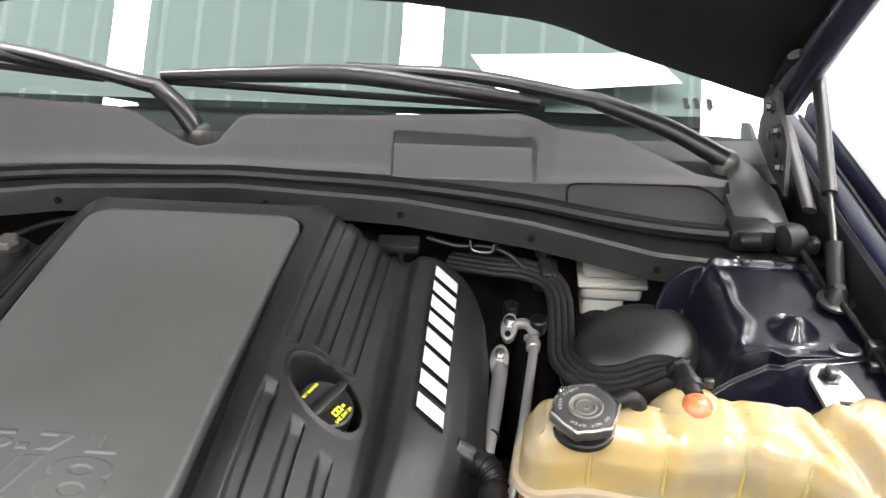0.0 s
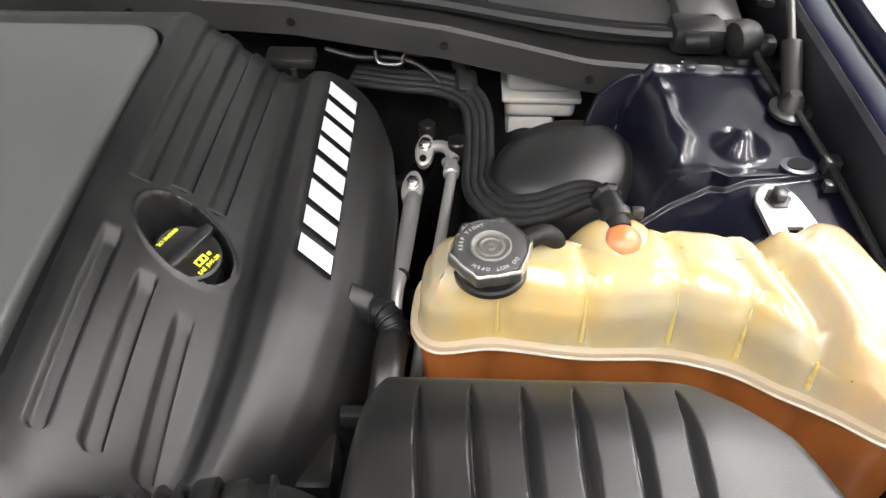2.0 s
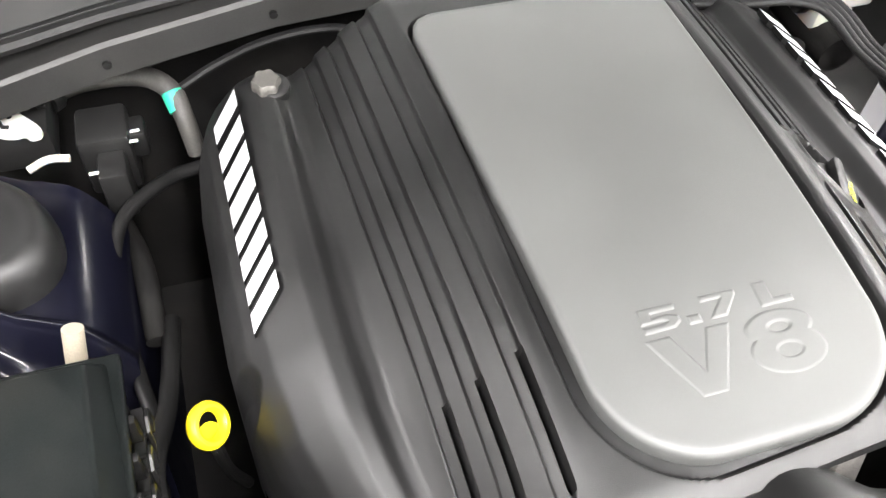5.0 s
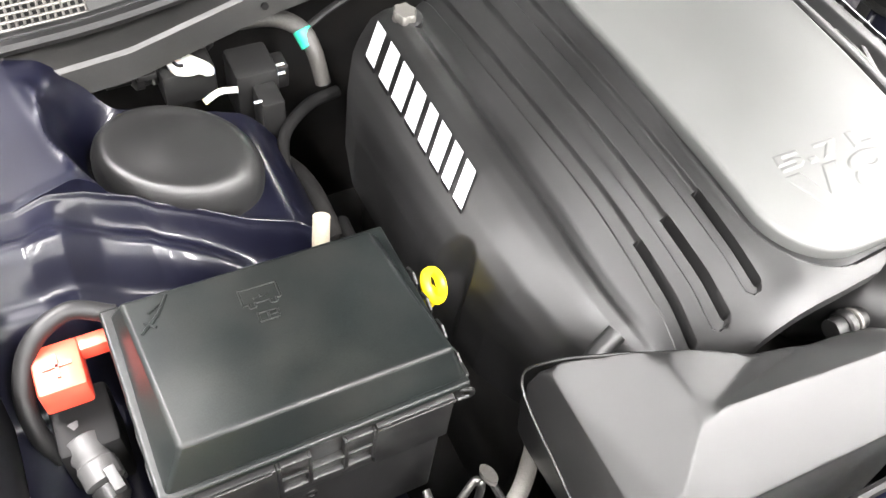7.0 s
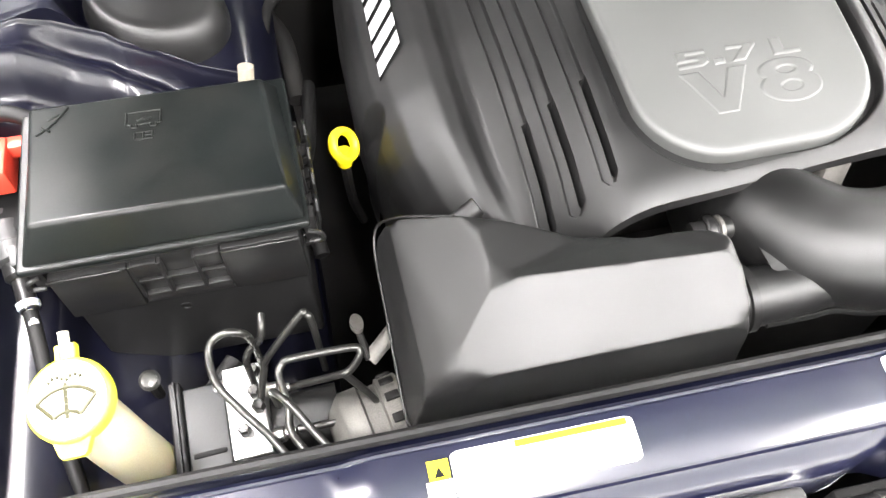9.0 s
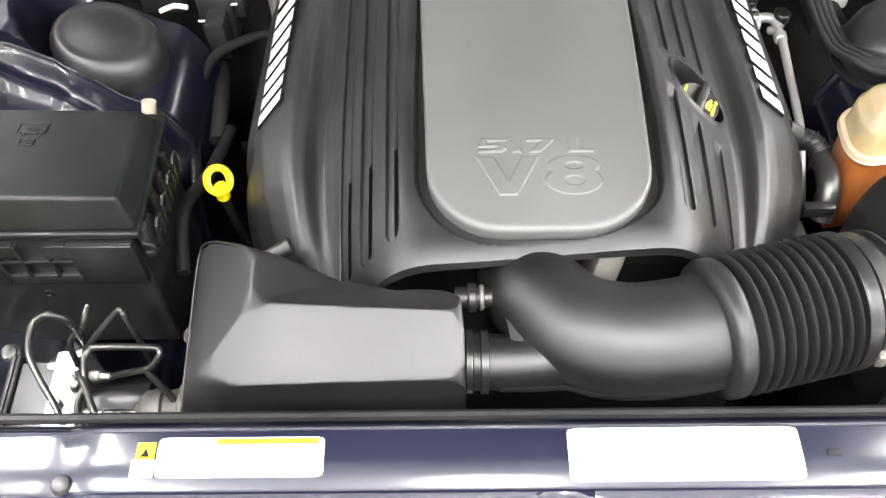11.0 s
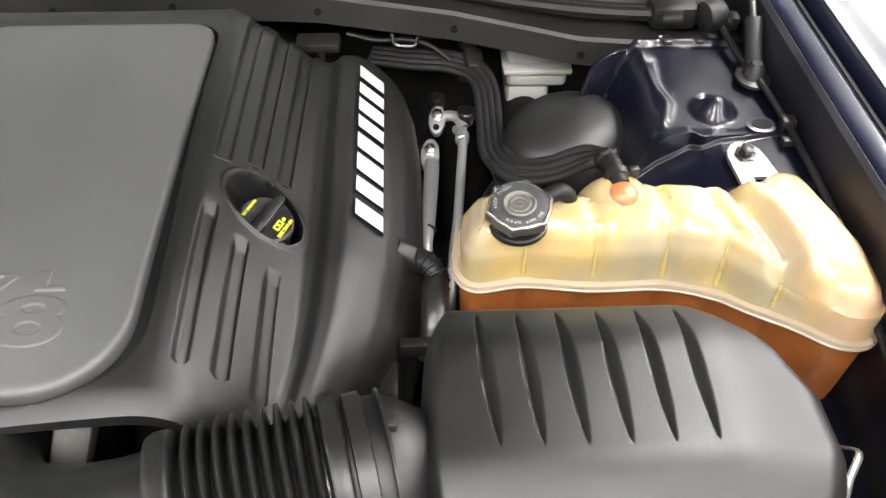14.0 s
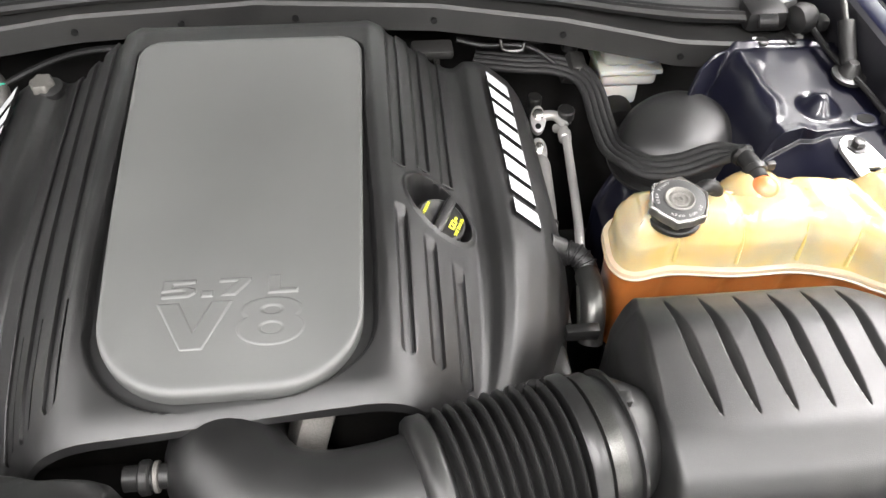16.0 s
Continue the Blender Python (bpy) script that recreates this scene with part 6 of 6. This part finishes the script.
part("hinge_pin", tube([mw @ Vector((0, 0.036, 0.006)), mw @ Vector((0, 0.058, 0.010))], 0.0045, 10, 1), LID_WHITE, wf)
# washer symbol: a curved screen outline, a dotted line and spray dashes
fan = [(0.034 * math.cos(a), -0.024 + 0.034 * math.sin(a)) for a in (radians(135 - 90 * k / 8) for k in range(9))]
low_fan = [(0.017 * math.cos(a), -0.027 + 0.017 * math.sin(a)) for a in (radians(130 - 80 * k / 5) for k in range(6))]
LINES = list(zip(fan, fan[1:])) + list(zip(low_fan, low_fan[1:])) + [(fan[0], low_fan[0]), (fan[-1], low_fan[-1])]
LINES += [((0.0, -0.016 + 0.006 * k), (0.0, -0.0105 + 0.006 * k)) for k in range(5)]
for sx in (-1, 1):
    for k in range(4):
        a = radians(150 - 36 * k)
        x, y = sx * 0.0075 + 0.0068 * math.cos(a), 0.0135 + 0.006 * math.sin(a)
        LINES.append(((x - 0.001, y - 0.0006), (x + 0.0012, y + 0.0006)))
for q0, q1 in LINES:
    part("symbol", tube([mw @ Vector((*q0, 0.0137)), mw @ Vector((*q1, 0.0137))], 0.0019, 6, 1), OLIVE, lidw)

wf.location += Vector((0.002, -0.008, 0.0))

# brake pressure unit with bent pipes
ab_ = thing("brake_pressure_unit", (-0.51, -0.33, 0.60), "aluminium brake pressure unit with bent steel pipes", "brake unit")
mb = Matrix.Translation((-0.508, -0.327, 0.765)) @ pose(0, 0, 0, 0, 0, 3)
part("block", box((-0.0185, -0.05, -0.09), (0.0185, 0.044, 0.0), 0.002, m=mb), ALU, ab_, "bare aluminium block", 0)
part("motor", box((-0.060, -0.055, -0.11), (-0.019, 0.037, -0.008), 0.0025, m=mb), LID_BLACK, ab_, angle=0)
part("motor_slot", box((-0.055, -0.036, -0.0085), (-0.024, -0.031, -0.0065), 0.001, m=mb), PRINT_BLACK, ab_)
part("cover", box((-0.072, -0.06, -0.10), (-0.060, 0.045, -0.004), 0.0025, m=mb), RUBBER, ab_, angle=0)
part("rib", box((-0.0665, -0.06, -0.005), (-0.0645, 0.045, -0.001), 0.0008, m=mb), BLACK, ab_)
part("pump", tube([mb @ Vector((0.02, -0.01, -0.045)), mb @ Vector((0.085, -0.01, -0.045))], 0.030, 24, 1), BLACK_GLOSS, ab_)
for bx, by in ((0.012, 0.034), (0.010, 0.012), (0.012, -0.004), (-0.004, -0.024)):
    part("port", lathe([(0.0065, -0.004), (0.0065, 0.008), (0.005, 0.010)], mb @ pose(bx, by, 0), 6), PIPE, ab_)
PIPES = [[(-0.487, -0.290, 0.765), (-0.488, -0.290, 0.832), (-0.500, -0.290, 0.850), (-0.515, -0.291, 0.848), (-0.524, -0.301, 0.842), (-0.521, -0.328, 0.835), (-0.502, -0.357, 0.832), (-0.479, -0.387, 0.830), (-0.452, -0.430, 0.830)],
         [(-0.497, -0.309, 0.765), (-0.498, -0.299, 0.80), (-0.493, -0.292, 0.811), (-0.481, -0.287, 0.820), (-0.477, -0.279, 0.830), (-0.476, -0.267, 0.832)],
         [(-0.494, -0.325, 0.765), (-0.484, -0.304, 0.790), (-0.479, -0.298, 0.800), (-0.441, -0.280, 0.838), (-0.4345, -0.280, 0.839), (-0.431, -0.283, 0.825), (-0.431, -0.283, 0.72)],
         [(-0.465, -0.312, 0.755), (-0.452, -0.317, 0.770), (-0.414, -0.328, 0.800), (-0.404, -0.328, 0.806), (-0.395, -0.323, 0.815), (-0.392, -0.318, 0.820), (-0.400, -0.314, 0.823), (-0.453, -0.317, 0.830), (-0.463, -0.320, 0.828), (-0.467, -0.329, 0.825), (-0.462, -0.356, 0.820), (-0.463, -0.379, 0.820), (-0.452, -0.403, 0.825), (-0.437, -0.427, 0.830)],
         [(-0.477, -0.332, 0.765), (-0.477, -0.335, 0.805), (-0.471, -0.344, 0.820), (-0.459, -0.360, 0.825), (-0.440, -0.392, 0.828), (-0.415, -0.430, 0.830)],
         [(-0.410, -0.329, 0.802), (-0.387, -0.346, 0.770), (-0.388, -0.355, 0.765), (-0.401, -0.358, 0.762), (-0.431, -0.358, 0.760), (-0.462, -0.356, 0.757)]]
for i, w in enumerate(PIPES):
    part("brake_pipe", tube(w, 0.0036, 10, 8), PIPE, ab_, "dark plated bent pipe")
for a, b in (((-0.490, -0.310, 0.754), (-0.462, -0.311, 0.756)), ((-0.488, -0.357, 0.752), (-0.462, -0.357, 0.756)), ((-0.526, -0.297, 0.752), (-0.55, -0.297, 0.752))):
    part("union", lathe([(0.006, 0), (0.0075, 0.003), (0.0075, 0.012), (0.005, 0.014), (0.004, 0.024)], aim(a, b), 12), STEEL, ab_, "pale plated pipe union")

fl = thing("filler_bracket", (-0.611, -0.256, 0.66), "worn dark metal stud and braided sleeve beside the washer neck", "bracket")
part("stud", lathe([(0.013, 0), (0.014, 0.003), (0.010, 0.005), (0.010, 0.012), (0.006, 0.013)], pose(-0.611, -0.256, 0.714, 20, 10, 0) @ Matrix.Scale(0.8, 4), 18), PIPE, fl)
part("foot", tube([(-0.611, -0.256, 0.716), (-0.612, -0.255, 0.66)], 0.006, 8, 1), DARK, fl)
part("sleeve", tube([(-0.520, -0.262, 0.735), (-0.548, -0.300, 0.735), (-0.562, -0.345, 0.725), (-0.566, -0.40, 0.70)], 0.010, 12, 6), BRAID, fl)

# castings seen low behind the resonator
al = thing("alternator", (-0.41, -0.37, 0.62), "grey cast alternator with slotted housing, low in the bay", "alternator")
mal = aim((-0.418, -0.368, 0.725), (-0.33, -0.352, 0.727))
part("housing", lathe([(0.020, -0.014), (0.036, -0.010), (0.046, 0.0), (0.049, 0.004), (0.049, 0.022), (0.045, 0.024), (0.045, 0.04), (0.049, 0.042), (0.049, 0.062), (0.04, 0.068), (0.02, 0.07)], mal, 36), GRIMY, al)
for k in range(14):
    a = 2 * math.pi * k / 14
    part("slot", box((-0.0045, -0.004, 0), (0.0045, 0.004, 0.014), 0.001, m=mal @ pose(0.0475 * math.cos(a), 0.0475 * math.sin(a), 0.045, 0, 0, math.degrees(a) + 90)), DARK, al)
ar = thing("support_arm", (-0.43, -0.24, 0.70), "dull aluminium arm low in the bay", "bracket")
part("arm", tube([(-0.385, -0.285, 0.725), (-0.362, -0.268, 0.735), (-0.335, -0.24, 0.735)], 0.009, 10, 6, flat=0.4), GRIMY, ar)
part("lug", lathe([(0.010, 0), (0.010, 0.005)], pose(-0.392, -0.250, 0.738, -20, 10, 0) @ Matrix.Diagonal((0.7, 1.3, 1, 1)), 18), GRIMY, ar)
part("stalk", tube([(-0.392, -0.250, 0.738), (-0.385, -0.285, 0.725)], 0.004, 8, 1), DARK, ar)

# hoses and plugs behind the left flank
vh = thing("vacuum_hose", (-0.36, 0.3, 0.74), "grey taped hose with a green band", "hose")
part("hose", tube([(-0.485, 0.330, 0.812), (-0.466, 0.345, 0.812), (-0.43, 0.350, 0.812), (-0.385, 0.342, 0.812), (-0.358, 0.318, 0.808), (-0.350, 0.295, 0.79), (-0.345, 0.28, 0.75)], lambda k: 0.0125 - 0.002 * k, 14, 8), HOSE_GREY, vh, "grey dusty taped hose")
part("collar", lathe([(0.013, 0), (0.0165, 0.002), (0.0165, 0.012), (0.013, 0.016)], aim((-0.487, 0.329, 0.812), (-0.466, 0.345, 0.812)), 16), BLACK, vh)
part("band", lathe([(0.0112, 0), (0.0122, 0.001), (0.0122, 0.021), (0.0112, 0.022)], aim((-0.3575, 0.317, 0.808), (-0.351, 0.296, 0.790)), 16), GREEN, vh, "bright green tape band")
part("thin_line", tube([(-0.356, 0.316, 0.806), (-0.31, 0.325, 0.825), (-0.25, 0.325, 0.848), (-0.18, 0.315, 0.862), (-0.12, 0.30, 0.855)], 0.0045, 8, 8), RUBBER, vh)
single("wire_loom", tube([(-0.33, 0.27, 0.74), (-0.38, 0.25, 0.75), (-0.43, 0.20, 0.76), (-0.445, 0.13, 0.75), (-0.435, 0.05, 0.74), (-0.42, -0.03, 0.74)], 0.0075, 10, 8), RUBBER, "black wire loom beside the cover", "cable")
single("wire_loom", tube([(-0.40, 0.10, 0.72), (-0.41, 0.0, 0.74), (-0.425, -0.08, 0.76), (-0.415, -0.16, 0.74)], 0.009, 10, 8), RUBBER, "black wire loom beside the fuse box", "cable")
wc = thing("lever_plug", (-0.55, 0.28, 0.78), "dark plug block with a white locking lever", "connector")
ax0, ax1 = Vector((-0.605, 0.300, 0.812)), Vector((-0.480, 0.322, 0.815))
part("boot", tube([ax0, ax0.lerp(ax1, 0.25)], lambda k: 0.010 + 0.004 * k, 14, 2), RUBBER, wc)
part("barrel", lathe([(0.015, 0), (0.022, 0.003), (0.0235, 0.012), (0.021, 0.014), (0.021, 0.022), (0.0235, 0.024), (0.0235, 0.036), (0.018, 0.040)], aim(ax0.lerp(ax1, 0.22), ax1), 20), BLACK_GLOSS, wc)
part("rib", box((-0.571, 0.272, 0.826), (-0.548, 0.294, 0.8345), 0.002), BLACK_GLOSS, wc)
part("mark", box((-0.556, 0.276, 0.8345), (-0.5525, 0.281, 0.8352)), YELLOW, wc, "tiny yellow mark")
part("block", box((-0.545, 0.268, 0.78), (-0.482, 0.335, 0.828), 0.005), BLACK_GLOSS, wc)
for k in range(4):
    part("block_rib", box((-0.540 + 0.016 * k, 0.300, 0.827), (-0.531 + 0.016 * k, 0.333, 0.8315), 0.0015), BLACK_GLOSS, wc)
# lever: a flat drop-shaped plate with a round eye, raised arm
LEV = [(-0.534, 0.292), (-0.528, 0.303), (-0.518, 0.303), (-0.500, 0.284), (-0.487, 0.268), (-0.487, 0.258), (-0.496, 0.256), (-0.503, 0.262), (-0.515, 0.262), (-0.530, 0.270)]
part("lever", prism([(p.x, p.y) for p in spline([(x, y, 0) for x, y in LEV], 4, True)], 0.829, 0.834, 0.0012), MILK, wc, "white locking lever")
part("lever_eye", tube([(-0.526, 0.283, 0.8345), (-0.523, 0.276, 0.8345), (-0.517, 0.274, 0.8345)], 0.0022, 6, 4), PRINT_BLACK, wc)
part("lever_eye", lathe([(0.003, 0), (0.003, 0.0008)], pose(-0.517, 0.289, 0.834), 12), PRINT_BLACK, wc)
part("yellow_wire", tube([(-0.63, 0.296, 0.808), (-0.618, 0.298, 0.811), (-0.603, 0.300, 0.812)], 0.006, 10, 4), YELLOW, wc, "yellow taped wires")
part("white_tag", tube([(-0.507, 0.240, 0.808), (-0.487, 0.246, 0.812), (-0.466, 0.243, 0.812)], 0.0038, 8, 5), MILK, wc, "thin white tag")
hb = thing("harness_block", (-0.45, 0.29, 0.72), "black wiring block with small white marks", "connector")
part("body", box((-0.462, 0.262, 0.73), (-0.408, 0.315, 0.808), 0.006), BLACK_GLOSS, hb)
part("stem", box((-0.445, 0.225, 0.73), (-0.415, 0.262, 0.795), 0.005), BLACK_GLOSS, hb)
part("nose", box((-0.412, 0.272, 0.765), (-0.392, 0.30, 0.80), 0.004), BLACK, hb)
for c in ((-0.447, 0.232, 0.797), (-0.402, 0.276, 0.801), (-0.405, 0.266, 0.797)):
    part("mark", box(Vector(c) + Vector((-0.005, -0.002, -0.001)), Vector(c) + Vector((0.005, 0.002, 0.001)), 0.0006, 1, m=None), MILK, hb)
single("steering_pipe", tube([(-0.44, 0.24, 0.70), (-0.42, 0.16, 0.73), (-0.415, 0.08, 0.72)], 0.012, 12, 6), DARK, "dark pipe low beside the cover", "pipe")

# stickers on the radiator support
def sticker(x0, x1, y0, y1, label, band):
    z = lambda y: float(np.interp(-y, [0.444, 0.450, 0.478, 0.503, 0.510], [0.909, 0.912, 0.911, 0.907, 0.902]))
    ob = thing("sticker", ((x0 + x1) / 2, (y0 + y1) / 2, 0.905), label, "sticker")
    nx, ny, r = 24, 12, 0.005

    def edge(x, y):
        # rounded corners
        dx, dy = max(abs(x - (x0 + x1) / 2) - ((x1 - x0) / 2 - r), 0), max(abs(y - (y0 + y1) / 2) - ((y1 - y0) / 2 - r), 0)
        d = math.hypot(dx, dy)
        k = 1 if d <= r or d == 0 else r / d
        sx, sy = (1 if x > (x0 + x1) / 2 else -1), (1 if y > (y0 + y1) / 2 else -1)
        return x - sx * dx * (1 - k), y - sy * dy * (1 - k)

    def put(x, y):
        x, y = edge(x, y)
        return (x, y, z(y) + 0.0012)

    part("paper", sheet([x0 + (x1 - x0) * i / nx for i in range(nx + 1)], [y0 + (y1 - y0) * j / ny for j in range(ny + 1)], put, lambda c: (c.x, c.y, c.z - 0.001)), PAPER, ob)
    if band:
        part("yellow_band", sheet([x0 + 0.05 + (x1 - x0 - 0.055) * i / 8 for i in range(9)], [y1 - 0.0065, y1 - 0.001], lambda x, y: (x, y, z(y) + 0.0018)), YELLOW, ob, "yellow printed band")
        part("warning_panel", sheet([x0 - 0.018, x0 - 0.002], [y0 + 0.016, y1 - 0.004], lambda x, y: (x, y, z(y) + 0.0014)), YELLOW, ob, "yellow warning panel with a triangle")
        part("warning_triangle", prism([(x0 - 0.014, y1 - 0.017), (x0 - 0.006, y1 - 0.017), (x0 - 0.010, y1 - 0.009)], 0.9126, 0.9132), PRINT_BLACK, ob)
        part("picture_panel", sheet([x0 - 0.021, x0 - 0.001], [y0, y0 + 0.015], lambda x, y: (x, y, z(y) + 0.0014)), PRINT_GREY, ob)
    return ob


sticker(-0.339, -0.196, -0.4915, -0.4570, "white sticker with yellow warning edge on the blue panel", True)
sticker(0.0125, 0.2105, -0.4975, -0.4515, "blank white rounded sticker on the blue panel", False)

# hood latch in the gap of the shroud
la_ = thing("hood_latch", (0.0, -0.56, 0.84), "dark greasy hood latch in the shroud gap", "latch")
part("plate", box((-0.05, -0.575, 0.84), (0.06, -0.535, 0.872), 0.004), DARK, la_)
part("hook", tube([(-0.02, -0.55, 0.872), (0.0, -0.555, 0.885), (0.025, -0.55, 0.886), (0.03, -0.545, 0.872)], 0.008, 10, 6), PIPE, la_)
part("spring", tube([(0.04 + 0.006 * math.cos(k * 1.2), -0.56 + 0.006 * math.sin(k * 1.2), 0.868 + k * 0.0009) for k in range(24)], 0.0015, 6, 2), PIPE, la_)
part("roller", tube([(-0.045, -0.555, 0.872), (-0.02, -0.555, 0.872)], 0.011, 14, 1), PIPE, la_)
